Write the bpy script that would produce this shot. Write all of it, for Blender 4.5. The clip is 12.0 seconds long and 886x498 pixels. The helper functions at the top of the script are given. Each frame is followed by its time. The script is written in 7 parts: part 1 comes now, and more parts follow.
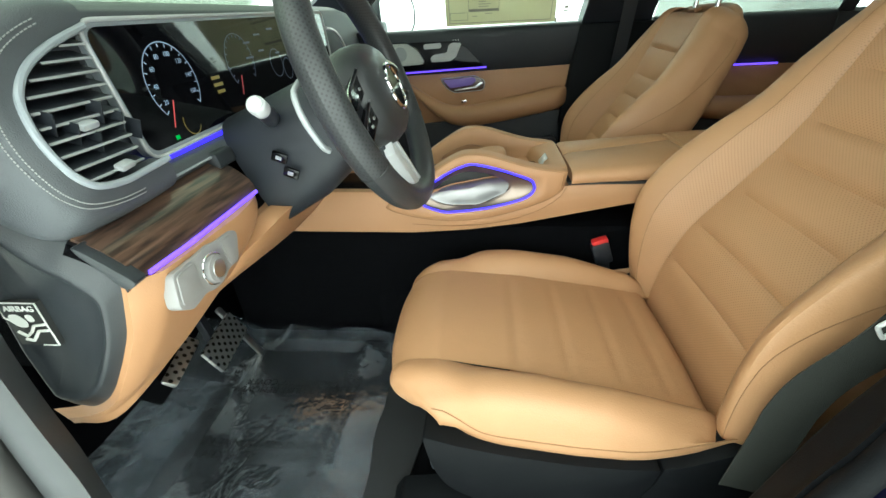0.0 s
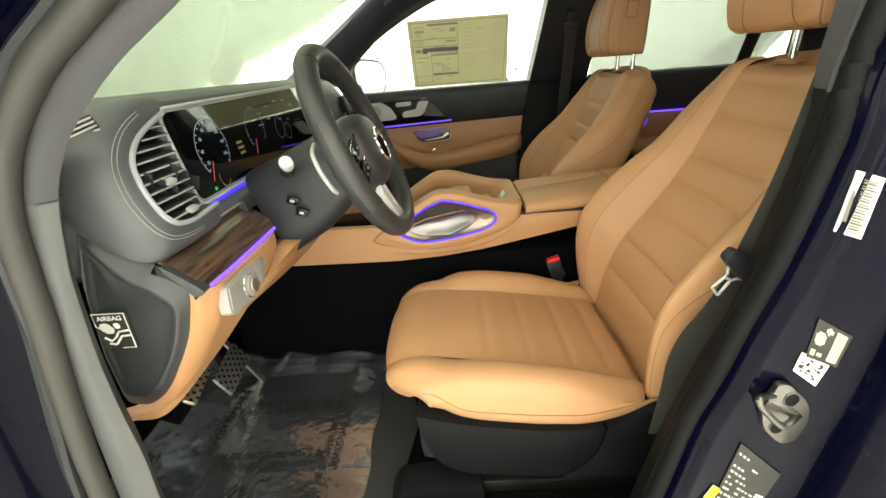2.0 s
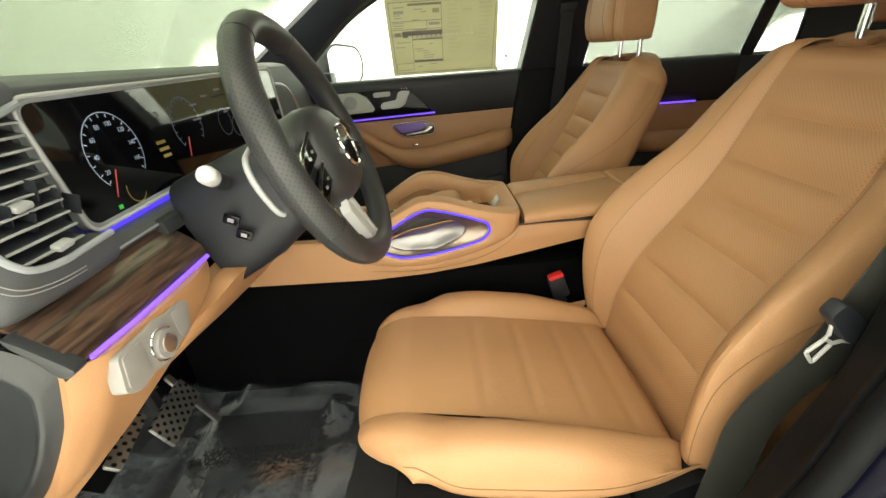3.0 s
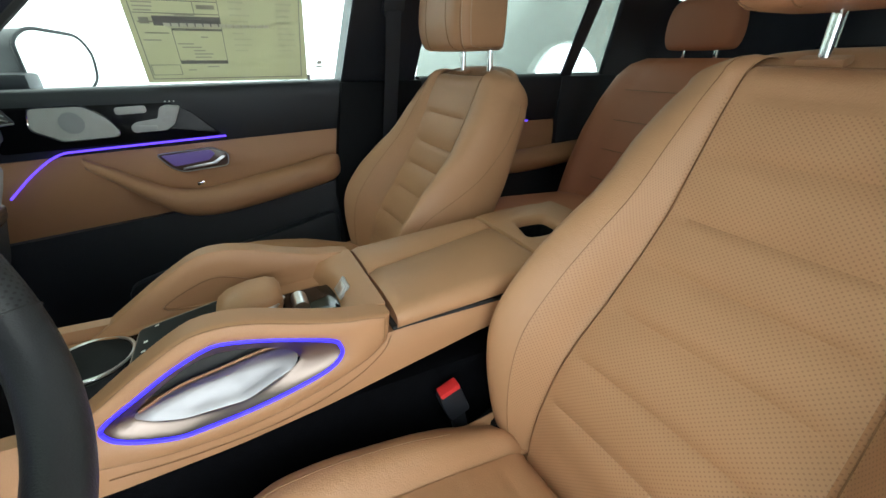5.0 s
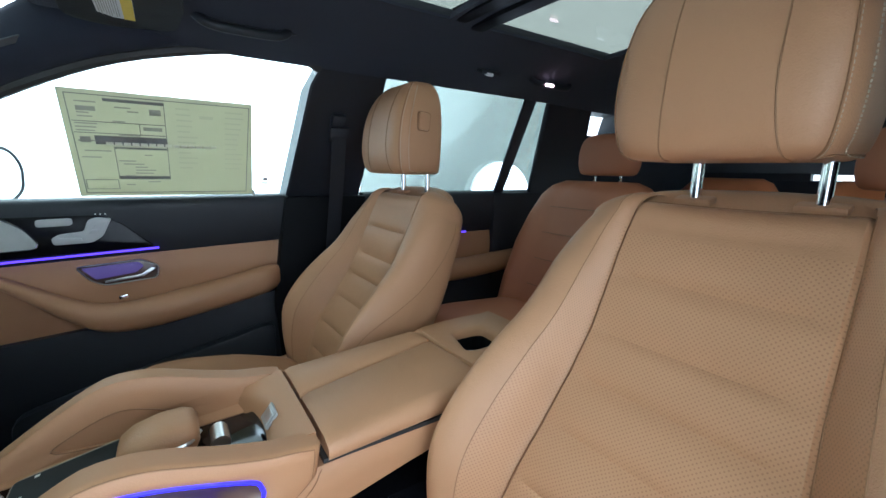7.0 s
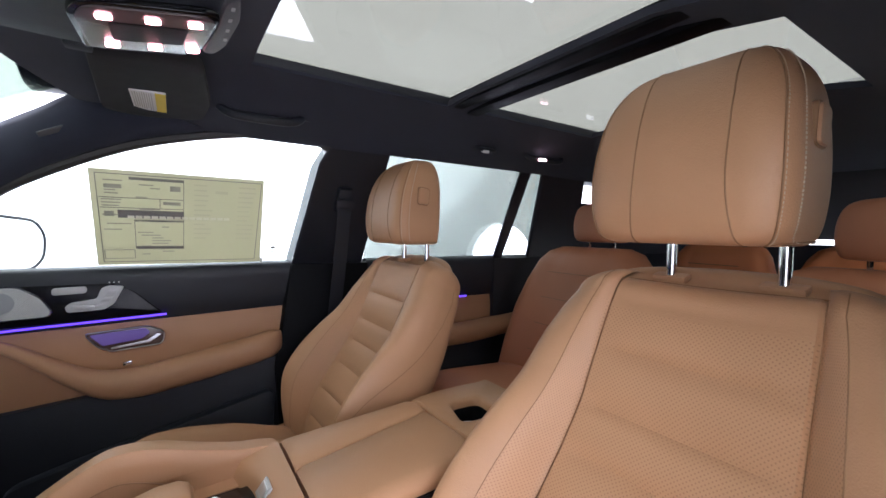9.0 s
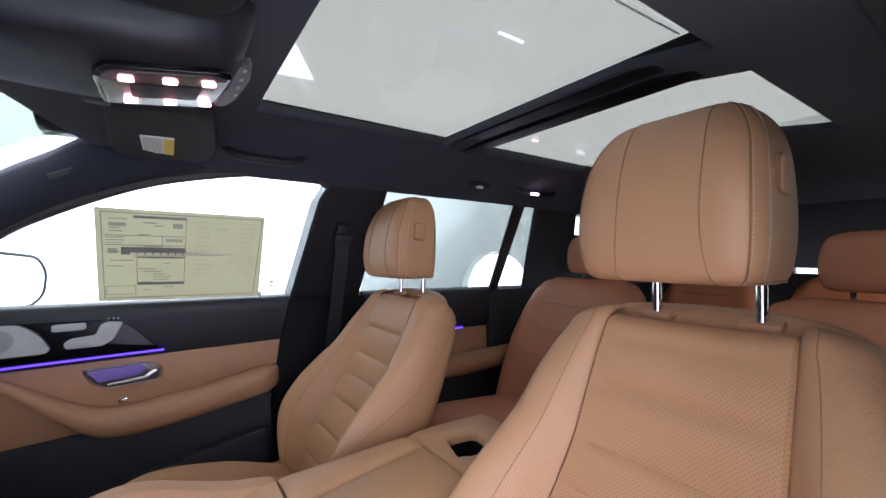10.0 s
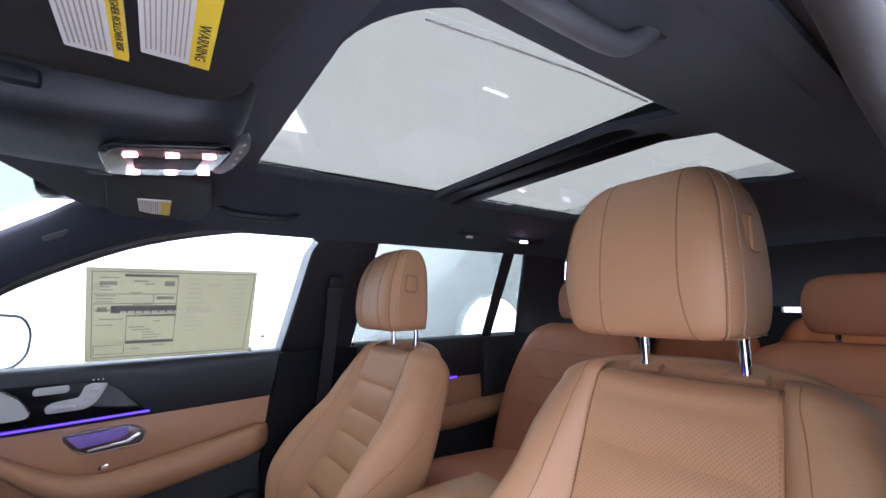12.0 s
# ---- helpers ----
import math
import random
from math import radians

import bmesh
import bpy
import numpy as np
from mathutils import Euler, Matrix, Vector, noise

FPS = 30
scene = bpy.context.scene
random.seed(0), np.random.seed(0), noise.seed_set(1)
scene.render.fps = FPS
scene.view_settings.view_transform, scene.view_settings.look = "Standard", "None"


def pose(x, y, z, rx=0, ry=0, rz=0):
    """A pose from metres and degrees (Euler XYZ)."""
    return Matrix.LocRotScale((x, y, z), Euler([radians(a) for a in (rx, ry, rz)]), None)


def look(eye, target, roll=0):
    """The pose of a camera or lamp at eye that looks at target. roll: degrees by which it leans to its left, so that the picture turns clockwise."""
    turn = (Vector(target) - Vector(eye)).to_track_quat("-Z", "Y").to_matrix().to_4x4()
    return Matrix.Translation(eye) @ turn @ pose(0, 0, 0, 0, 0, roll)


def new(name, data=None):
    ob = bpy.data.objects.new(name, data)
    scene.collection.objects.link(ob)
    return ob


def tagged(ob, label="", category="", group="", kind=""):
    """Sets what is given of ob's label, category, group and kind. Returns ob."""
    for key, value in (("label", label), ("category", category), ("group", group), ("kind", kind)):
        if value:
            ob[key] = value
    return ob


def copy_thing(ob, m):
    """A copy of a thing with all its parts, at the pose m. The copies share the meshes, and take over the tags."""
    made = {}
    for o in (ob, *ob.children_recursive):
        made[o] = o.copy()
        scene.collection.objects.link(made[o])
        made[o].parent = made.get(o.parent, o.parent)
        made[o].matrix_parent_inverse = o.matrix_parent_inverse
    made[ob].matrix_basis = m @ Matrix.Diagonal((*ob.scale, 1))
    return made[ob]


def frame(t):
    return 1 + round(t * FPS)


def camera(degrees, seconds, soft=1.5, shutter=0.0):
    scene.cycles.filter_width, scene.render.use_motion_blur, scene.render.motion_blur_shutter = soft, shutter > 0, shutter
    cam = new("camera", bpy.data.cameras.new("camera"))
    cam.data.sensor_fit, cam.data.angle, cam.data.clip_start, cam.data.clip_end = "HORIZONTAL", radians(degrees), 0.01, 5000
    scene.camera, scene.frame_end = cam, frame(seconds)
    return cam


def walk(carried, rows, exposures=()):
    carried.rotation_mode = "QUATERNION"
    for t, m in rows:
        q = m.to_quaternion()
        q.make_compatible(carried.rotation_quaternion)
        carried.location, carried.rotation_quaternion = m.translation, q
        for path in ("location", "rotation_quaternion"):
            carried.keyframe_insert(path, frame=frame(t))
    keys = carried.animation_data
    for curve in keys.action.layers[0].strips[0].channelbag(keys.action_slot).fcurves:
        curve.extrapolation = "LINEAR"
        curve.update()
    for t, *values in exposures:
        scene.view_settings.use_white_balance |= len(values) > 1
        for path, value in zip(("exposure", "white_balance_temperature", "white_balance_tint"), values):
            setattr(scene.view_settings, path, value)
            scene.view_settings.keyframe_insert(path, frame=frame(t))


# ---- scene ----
cam = camera(94.2, 12.0)
PATH = [
    (0, (0.369, -0.966, 1.346), (0.184, 0.759, 0.351), -3.0),
    (0.5, (0.377, -1.044, 1.371), (0.31, 0.735, 0.461), -3.5),
    (1, (0.373, -1.094, 1.381), (0.308, 0.713, 0.526), -4.0),
    (1.5, (0.376, -1.125, 1.386), (0.314, 0.695, 0.559), -4.0),
    (2, (0.375, -1.131, 1.385), (0.31, 0.693, 0.567), -4.4),
    (2.5, (0.371, -1.086, 1.378), (0.32, 0.732, 0.546), -4.5),
    (4.3, (0.379, -0.605, 1.356), (0.85, 1.114, 0.449), -1.0),
    (4.5, (0.387, -0.586, 1.358), (0.962, 1.106, 0.46), -0.9),
    (5, (0.409, -0.575, 1.353), (1.212, 1.052, 0.513), -0.3),
    (5.5, (0.415, -0.571, 1.35), (1.384, 1.018, 0.616), 0.4),
    (6, (0.42, -0.575, 1.357), (1.471, 1.017, 0.756), 0.8),
    (6.5, (0.42, -0.581, 1.37), (1.503, 1.03, 0.889), 1.0),
    (7, (0.418, -0.588, 1.38), (1.513, 1.043, 1.006), 1.1),
    (9, (0.409, -0.627, 1.408), (1.502, 1.046, 1.318), 1.0),
    (9.5, (0.403, -0.639, 1.416), (1.5, 1.033, 1.394), 0.9),
    (10, (0.395, -0.651, 1.424), (1.501, 1.015, 1.472), 0.6),
    (10.5, (0.39, -0.657, 1.431), (1.506, 0.999, 1.548), 0.3),
    (11, (0.389, -0.661, 1.436), (1.509, 0.986, 1.612), 0.1),
    (11.5, (0.387, -0.663, 1.442), (1.514, 0.974, 1.663), -0.3),
    (12, (0.386, -0.668, 1.446), (1.515, 0.963, 1.701), -0.7),
]
walk(cam, [(t, look(eye, target, roll)) for t, eye, target, roll in PATH],
     [(0, 0.48, 5700, -1), (0.5, 0.46, 5800, 2), (1.5, 0.42, 6600, 7), (2.5, 0.42, 7100, 9), (4.5, 0.38, 5950, 8), (5.5, 0.28, 5200, 9), (7, 0.41, 4900, 12), (9, 0.48, 5480, 30), (10, 0.52, 5350, 31), (12, 0.59, 5180, 34)])

# ---- world and light ----
world = bpy.data.worlds.new("world")
scene.world = world
world.use_nodes = True
world.node_tree.nodes["Background"].inputs[0].default_value = (0.9, 1.0, 0.97, 1)
world.node_tree.nodes["Background"].inputs[1].default_value = 0.25


def area_lamp(name, place, target, size, size_y, power, colour=(1, 1, 1)):
    data = bpy.data.lights.new(name, "AREA")
    data.shape, data.size, data.size_y, data.energy, data.color = "RECTANGLE", size, size_y, power, colour
    ob = new(name, data)
    ob.matrix_world = look(place, target)
    return ob


# unseen area lamps, added to fill the doorway and brighten the booth walls
area_lamp("booth_fill", (0.6, -3.6, 1.7), (0.6, -0.8, 1.3), 5.0, 1.6, 26, (1.0, 0.96, 0.88))
area_lamp("booth_fill", (0.6, -2.4, 2.75), (0.6, -4.2, 1.0), 6.0, 1.0, 200, (1.0, 0.96, 0.90))
area_lamp("booth_fill", (0.6, 2.2, 2.75), (0.6, 4.2, 1.2), 6.0, 1.0, 200, (0.96, 1.0, 0.95))
area_lamp("booth_fill", (-2.4, 0.0, 2.75), (-4.5, 0.0, 1.4), 1.0, 5.0, 22, (0.95, 1.0, 0.90))


# ---- materials ----
def material(name, colour, rough=0.5, metal=0.0, vary=0.12, scale=6.0, bump=0.0, bump_scale=400.0, coat=0.0,
             sheen=0.0, rough_vary=0.08, spec=0.5, crease=0.0):
    """A painted, leather, cloth or metal surface with broad and fine variation and fine relief."""
    m = bpy.data.materials.new(name)
    m.use_nodes = True
    nt = m.node_tree
    b = nt.nodes["Principled BSDF"]
    b.inputs["Metallic"].default_value = metal
    b.inputs["Coat Weight"].default_value = coat
    b.inputs["Sheen Weight"].default_value = sheen
    b.inputs["Specular IOR Level"].default_value = spec
    tc = nt.nodes.new("ShaderNodeTexCoord")
    n1 = nt.nodes.new("ShaderNodeTexNoise")
    n1.inputs["Scale"].default_value, n1.inputs["Detail"].default_value = scale, 5
    n2 = nt.nodes.new("ShaderNodeTexNoise")
    n2.inputs["Scale"].default_value, n2.inputs["Detail"].default_value = bump_scale, 3
    nt.links.new(tc.outputs["Object"], n1.inputs["Vector"])
    nt.links.new(tc.outputs["Object"], n2.inputs["Vector"])
    mix = nt.nodes.new("ShaderNodeMix")
    mix.data_type = "RGBA"
    lo = [c * (1 - vary) for c in colour]
    hi = [min(1, c * (1 + vary)) for c in colour]
    mix.inputs["A"].default_value, mix.inputs["B"].default_value = (*lo, 1), (*hi, 1)
    add = nt.nodes.new("ShaderNodeMath")
    add.operation = "MULTIPLY_ADD"
    nt.links.new(n2.outputs["Fac"], add.inputs[0])
    add.inputs[1].default_value = 0.35
    nt.links.new(n1.outputs["Fac"], add.inputs[2])
    sub = nt.nodes.new("ShaderNodeMath")
    sub.operation = "SUBTRACT"
    sub.use_clamp = True
    nt.links.new(add.outputs[0], sub.inputs[0])
    sub.inputs[1].default_value = 0.175
    nt.links.new(sub.outputs[0], mix.inputs["Factor"])
    nt.links.new(mix.outputs["Result"], b.inputs["Base Color"])
    mr = nt.nodes.new("ShaderNodeMapRange")
    nt.links.new(n1.outputs["Fac"], mr.inputs["Value"])
    mr.inputs["To Min"].default_value, mr.inputs["To Max"].default_value = max(0.02, rough - rough_vary), min(1, rough + rough_vary)
    nt.links.new(mr.outputs[0], b.inputs["Roughness"])
    if bump:
        bp = nt.nodes.new("ShaderNodeBump")
        bp.inputs["Strength"].default_value, bp.inputs["Distance"].default_value = bump, 0.001
        nt.links.new(n2.outputs["Fac"], bp.inputs["Height"])
        if crease:
            n3 = nt.nodes.new("ShaderNodeTexNoise")
            n3.inputs["Scale"].default_value, n3.inputs["Detail"].default_value, n3.inputs["Distortion"].default_value = 16, 4, 0.8
            nt.links.new(tc.outputs["Object"], n3.inputs["Vector"])
            b2 = nt.nodes.new("ShaderNodeBump")
            b2.inputs["Strength"].default_value, b2.inputs["Distance"].default_value = crease, 0.006
            nt.links.new(n3.outputs["Fac"], b2.inputs["Height"])
            nt.links.new(b2.outputs[0], bp.inputs["Normal"])
        nt.links.new(bp.outputs[0], b.inputs["Normal"])
    return m


def perforated(name, colour, pitch=0.0041, hole=0.21, dark=0.70, rough=0.5, fade=True):
    """Leather with rows of small punched holes, laid out in the mesh's own metres (UV)."""
    m = material(name, colour, rough, vary=0.1, bump=0.25, bump_scale=700, crease=0.15)
    nt = m.node_tree
    b = nt.nodes["Principled BSDF"]
    uv = nt.nodes.new("ShaderNodeUVMap")
    mp = nt.nodes.new("ShaderNodeMapping")
    mp.inputs["Rotation"].default_value = (0, 0, radians(45))
    mp.inputs["Scale"].default_value = (1 / pitch,) * 3
    nt.links.new(uv.outputs[0], mp.inputs[0])
    fr = nt.nodes.new("ShaderNodeVectorMath")
    fr.operation = "FRACTION"
    nt.links.new(mp.outputs[0], fr.inputs[0])
    ds = nt.nodes.new("ShaderNodeVectorMath")
    ds.operation = "DISTANCE"
    sep = nt.nodes.new("ShaderNodeSeparateXYZ")
    com = nt.nodes.new("ShaderNodeCombineXYZ")
    nt.links.new(fr.outputs[0], sep.inputs[0])
    nt.links.new(sep.outputs[0], com.inputs[0])
    nt.links.new(sep.outputs[1], com.inputs[1])
    nt.links.new(com.outputs[0], ds.inputs[0])
    ds.inputs[1].default_value = (0.5, 0.5, 0)
    ramp = nt.nodes.new("ShaderNodeMapRange")
    ramp.inputs["From Min"].default_value, ramp.inputs["From Max"].default_value = hole - 0.06, hole + 0.06
    ramp.inputs["To Min"].default_value, ramp.inputs["To Max"].default_value = dark, 1.0
    nt.links.new(ds.outputs["Value"], ramp.inputs["Value"])
    old = b.inputs["Base Color"].links[0].from_socket
    mul = nt.nodes.new("ShaderNodeMix")
    mul.data_type, mul.blend_type = "RGBA", "MULTIPLY"
    mul.inputs["Factor"].default_value = 1
    nt.links.new(old, mul.inputs["A"])
    nt.links.new(ramp.outputs[0], mul.inputs["B"])
    nt.links.new(mul.outputs["Result"], b.inputs["Base Color"])
    return m


def glass(name, tint=(1, 1, 1), strength=0.1):
    """A thin pane: clear or tinted, with a faint mirror on it."""
    m = bpy.data.materials.new(name)
    m.use_nodes = True
    nt = m.node_tree
    nt.nodes.remove(nt.nodes["Principled BSDF"])
    out = nt.nodes["Material Output"]
    tr = nt.nodes.new("ShaderNodeBsdfTransparent")
    tr.inputs[0].default_value = (*tint, 1)
    gl = nt.nodes.new("ShaderNodeBsdfGlossy")
    gl.inputs["Roughness"].default_value = 0.02
    mx = nt.nodes.new("ShaderNodeMixShader")
    fz = nt.nodes.new("ShaderNodeFresnel")
    fz.inputs[0].default_value = 1.45
    mul = nt.nodes.new("ShaderNodeMath")
    mul.operation = "MULTIPLY"
    mul.inputs[1].default_value = strength * 8
    nt.links.new(fz.outputs[0], mul.inputs[0])
    nt.links.new(mul.outputs[0], mx.inputs[0])
    nt.links.new(tr.outputs[0], mx.inputs[1])
    nt.links.new(gl.outputs[0], mx.inputs[2])
    nt.links.new(mx.outputs[0], out.inputs[0])
    return m


def glow(name, colour, strength, base=1.0):
    m = bpy.data.materials.new(name)
    m.use_nodes = True
    b = m.node_tree.nodes["Principled BSDF"]
    b.inputs["Base Color"].default_value = (*(c * base for c in colour), 1)
    b.inputs["Emission Color"].default_value = (*colour, 1)
    b.inputs["Emission Strength"].default_value = strength
    return m


TAN = (0.415, 0.222, 0.111)
LEATHER = material("tan_leather", TAN, 0.5, vary=0.08, scale=9, bump=0.5, bump_scale=520, crease=0.22)
PERF = perforated("perforated_tan_leather", tuple(1.05 * c for c in TAN))
TAN_TRIM = material("tan_trim", (0.41, 0.214, 0.104), 0.5, vary=0.06, scale=7, bump=0.3, bump_scale=700)
REAR_TAN = material("rear_tan_leather", (0.46, 0.18, 0.085), 0.5, vary=0.08, scale=8, bump=0.3, bump_scale=600)
# orange leather, its base colour raised to make up for missing light back there
ORANGE_TAN = material("third_row_leather", (0.82, 0.29, 0.105), 0.5, vary=0.08, scale=8, bump=0.3, bump_scale=600)
THREAD = material("stitch_thread", (0.26, 0.14, 0.065), 0.7)
PALE_THREAD = material("pale_thread", (0.50, 0.40, 0.29), 0.7)
GREY_THREAD = material("grey_thread", (0.3, 0.3, 0.3), 0.7)
BLACK = material("black_trim", (0.0125, 0.015, 0.021), 0.5, vary=0.2, scale=20, bump=0.3, bump_scale=900)
DASH = material("dash_leatherette", (0.068, 0.073, 0.083), 0.5, vary=0.18, scale=12, bump=0.5, bump_scale=800)
TRIM_BLACK = material("matt_black_trim", (0.0042, 0.0048, 0.0062), 0.6, vary=0.2, scale=20, bump=0.3, bump_scale=900, spec=0.12)
CAP_GREY = material("dark_end_cap", (0.024, 0.027, 0.032), 0.36, vary=0.12, scale=12, bump=0.3, bump_scale=900)
GREY_TRIM = material("grey_trim", (0.068, 0.071, 0.077), 0.55, vary=0.15, scale=10, bump=0.4, bump_scale=900)
PILLAR_CLOTH = material("pillar_cloth", (0.056, 0.057, 0.065), 0.9, vary=0.2, scale=30, bump=0.8, bump_scale=1200)
HEADLINER = material("headliner_cloth", (0.019, 0.022, 0.037), 0.95, vary=0.25, scale=30, bump=0.6, bump_scale=1100, sheen=0.1)
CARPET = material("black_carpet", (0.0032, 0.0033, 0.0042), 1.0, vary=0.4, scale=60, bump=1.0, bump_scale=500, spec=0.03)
RUBBER = material("rubber_seal", (0.036, 0.034, 0.033), 0.6, vary=0.2, scale=14)
GLOSS_BLACK = material("gloss_black", (0.004, 0.004, 0.005), 0.08, vary=0.2, coat=0.1, spec=0.25)
INLAY_BLACK = material("inlay_black", (0.004, 0.004, 0.005), 0.16, vary=0.2, spec=0.12)
SILVER = material("satin_silver", (0.62, 0.62, 0.63), 0.32, metal=1.0, vary=0.06, scale=30)
CHROME = material("chrome", (0.85, 0.85, 0.86), 0.08, metal=1.0, vary=0.03)
BRONZE = material("satin_bronze_grey", (0.27, 0.215, 0.185), 0.36, metal=1.0, vary=0.06, scale=25)
SILVER_PLASTIC = material("silver_plastic", (0.46, 0.46, 0.475), 0.38, vary=0.05, scale=30)
PAINT = material("dark_blue_paint", (0.0012, 0.0014, 0.0078), 0.16, vary=0.1, scale=8, coat=0.12, spec=0.05)
STEEL = material("zinc_steel", (0.17, 0.166, 0.16), 0.35, metal=1.0, vary=0.12, scale=40)
WHITE = material("white_label", (0.75, 0.75, 0.73), 0.6, vary=0.04)
YELLOW = material("yellow_label", (0.8, 0.6, 0.02), 0.6, vary=0.04)
INK = material("label_ink", (0.02, 0.02, 0.02), 0.6, vary=0.1)
RED = material("red_plastic", (0.65, 0.03, 0.03), 0.4, vary=0.06)
BOOTH = material("booth_white", (0.82, 0.84, 0.83), 0.7, vary=0.03, scale=1.0, bump=0.05, bump_scale=30)
GROUND = material("booth_floor_paint", (0.74, 0.74, 0.72), 0.35, vary=0.08, scale=2.0, bump=0.05, bump_scale=60)
PAPER = material("sticker_paper", (0.62, 0.6, 0.47), 0.8, vary=0.03, scale=20)
FRAME_PALE = material("pale_seal", (0.55, 0.55, 0.53), 0.5)
b = PAPER.node_tree.nodes["Principled BSDF"]
through_light = PAPER.node_tree.nodes.new("ShaderNodeBsdfTranslucent")
through_light.inputs[0].default_value = (0.62, 0.60, 0.46, 1)
paper_mix = PAPER.node_tree.nodes.new("ShaderNodeMixShader")
paper_mix.inputs[0].default_value = 0.55
PAPER.node_tree.links.new(b.outputs[0], paper_mix.inputs[1])
PAPER.node_tree.links.new(through_light.outputs[0], paper_mix.inputs[2])
PAPER.node_tree.links.new(paper_mix.outputs[0], PAPER.node_tree.nodes["Material Output"].inputs[0])
CLEAR = glass("clear_glass", (0.93, 0.97, 0.95), 0.08)
SHIELD = glass("windscreen_glass", (0.56, 0.61, 0.55), 0.06)
PRIVACY = glass("privacy_glass", (0.45, 0.48, 0.455), 0.05)
ROOF_GLASS = glass("roof_glass", (0.39, 0.395, 0.365), 0.04)
CEILING = glow("luminous_ceiling", (1.0, 1.0, 0.82), 3.0, 0.05)
BLUE = glow("ambient_blue", (0.045, 0.025, 1.0), 1.3)
VIOLET = glow("ambient_violet", (0.16, 0.07, 1.0), 1.3)


# ---- mesh helpers ----
ORIGIN = {}


def part(name, bm, mat, parent=None, label="", smooth=35, category="", group="", kind=""):
    """Links a bmesh, given in world coordinates, as one mesh object under a thing or part."""
    me = bpy.data.meshes.new(name)
    o = ORIGIN.get(parent.name, Vector((0, 0, 0))) if parent else Vector((0, 0, 0))
    bmesh.ops.translate(bm, verts=bm.verts, vec=-o)
    bmesh.ops.recalc_face_normals(bm, faces=bm.faces)
    for f in bm.faces:
        f.smooth = smooth > 0
    bm.to_mesh(me)
    bm.free()
    if smooth:
        me.set_sharp_from_angle(angle=radians(smooth))
    me.materials.append(mat)
    ob = new(name, me)
    if parent:
        ob.parent = parent
        ORIGIN[ob.name] = o
    return tagged(ob, label, category, group, kind)


def thing(name, base, label, category, group="", kind=""):
    ob = new(name)
    ob.location = base
    ob.empty_display_size = 0.05
    ORIGIN[ob.name] = Vector(base)
    return tagged(ob, label, category, group, kind)


def spline(pts, n, closed=False):
    """n points along a smooth curve through pts."""
    p = np.array(pts, float)
    if closed:
        q = np.vstack([p[-1], p, p[0], p[1]])
        m = len(p)
    else:
        q = np.vstack([2 * p[0] - p[1], p, 2 * p[-1] - p[-2]])
        m = len(p) - 1
    out = []
    for u in np.linspace(0, m, n, endpoint=not closed):
        i = min(int(u), m - 1)
        t = u - i
        a, b, c, d = q[i], q[i + 1], q[i + 2], q[i + 3]
        out.append(0.5 * (2 * b + (c - a) * t + (2 * a - 5 * b + 4 * c - d) * t**2 + (3 * b - a - 3 * c + d) * t**3))
    return np.array(out)


def rounded(poly, r, n=4):
    """A polygon with its corners rounded by r (one number or one for each corner)."""
    out = []
    m = len(poly)
    rs = r if isinstance(r, (list, tuple)) else [r] * m
    for i in range(m):
        p, a, b = (np.array(poly[j % m], float) for j in (i, i - 1, i + 1))
        da, db = a - p, b - p
        la, lb = np.linalg.norm(da), np.linalg.norm(db)
        k = min(rs[i], la * 0.45, lb * 0.45)
        if k < 1e-5:
            out.append(tuple(p))
            continue
        s, e = p + da / la * k, p + db / lb * k
        for j in range(n + 1):
            t = j / n
            out.append(tuple((1 - t) ** 2 * s + 2 * t * (1 - t) * p + t**2 * e))
    return out


def loft(loops, closed=True, cap=True, bm=None, uv=None):
    """A skin over rows of points; closed: each row is a ring."""
    bm = bm or bmesh.new()
    rows = [[bm.verts.new(tuple(p)) for p in row] for row in loops]
    n = len(rows[0])
    layer = bm.loops.layers.uv.verify() if uv is not None else None
    for i in range(len(rows) - 1):
        for j in range(n if closed else n - 1):
            k = (j + 1) % n
            try:
                f = bm.faces.new((rows[i][j], rows[i][k], rows[i + 1][k], rows[i + 1][j]))
            except ValueError:
                continue
            if layer:
                for lp, (a, b) in zip(f.loops, ((i, j), (i, k), (i + 1, k), (i + 1, j))):
                    lp[layer].uv = uv[a][b]
    if cap and closed:
        bm.faces.new(rows[0])
        bm.faces.new(rows[-1])
    return bm


def tube(pts, r, n=8, closed=False, bm=None, flat=None):
    """A round (or, with flat=(up, k), flattened) rod along points."""
    p = np.array(pts, float)
    m = len(p)
    tang = np.array([p[(i + 1) % m] - p[i - 1] if closed else p[min(i + 1, m - 1)] - p[max(i - 1, 0)] for i in range(m)])
    up = np.array([0.31, 0.17, 0.93])
    loops = []
    for i in range(m):
        t = tang[i] / (np.linalg.norm(tang[i]) + 1e-12)
        s = np.cross(t, up)
        if np.linalg.norm(s) < 1e-6:
            s = np.array([1.0, 0.0, 0.0])
        s /= np.linalg.norm(s)
        w = np.cross(s, t)
        rr = r[i] if isinstance(r, (list, tuple, np.ndarray)) else r
        loops.append([p[i] + rr * (math.cos(a) * s + math.sin(a) * w) for a in np.linspace(0, 2 * math.pi, n, endpoint=False)])
    if closed:
        loops.append(loops[0])
        b = loft(loops[:-1], True, False, bm)
        b.verts.ensure_lookup_table()
        base = len(b.verts) - m * n
        for j in range(n):
            k = (j + 1) % n
            b.faces.new([b.verts[base + (m - 1) * n + j], b.verts[base + (m - 1) * n + k], b.verts[base + k], b.verts[base + j]])
        return b
    return loft(loops, True, True, bm)


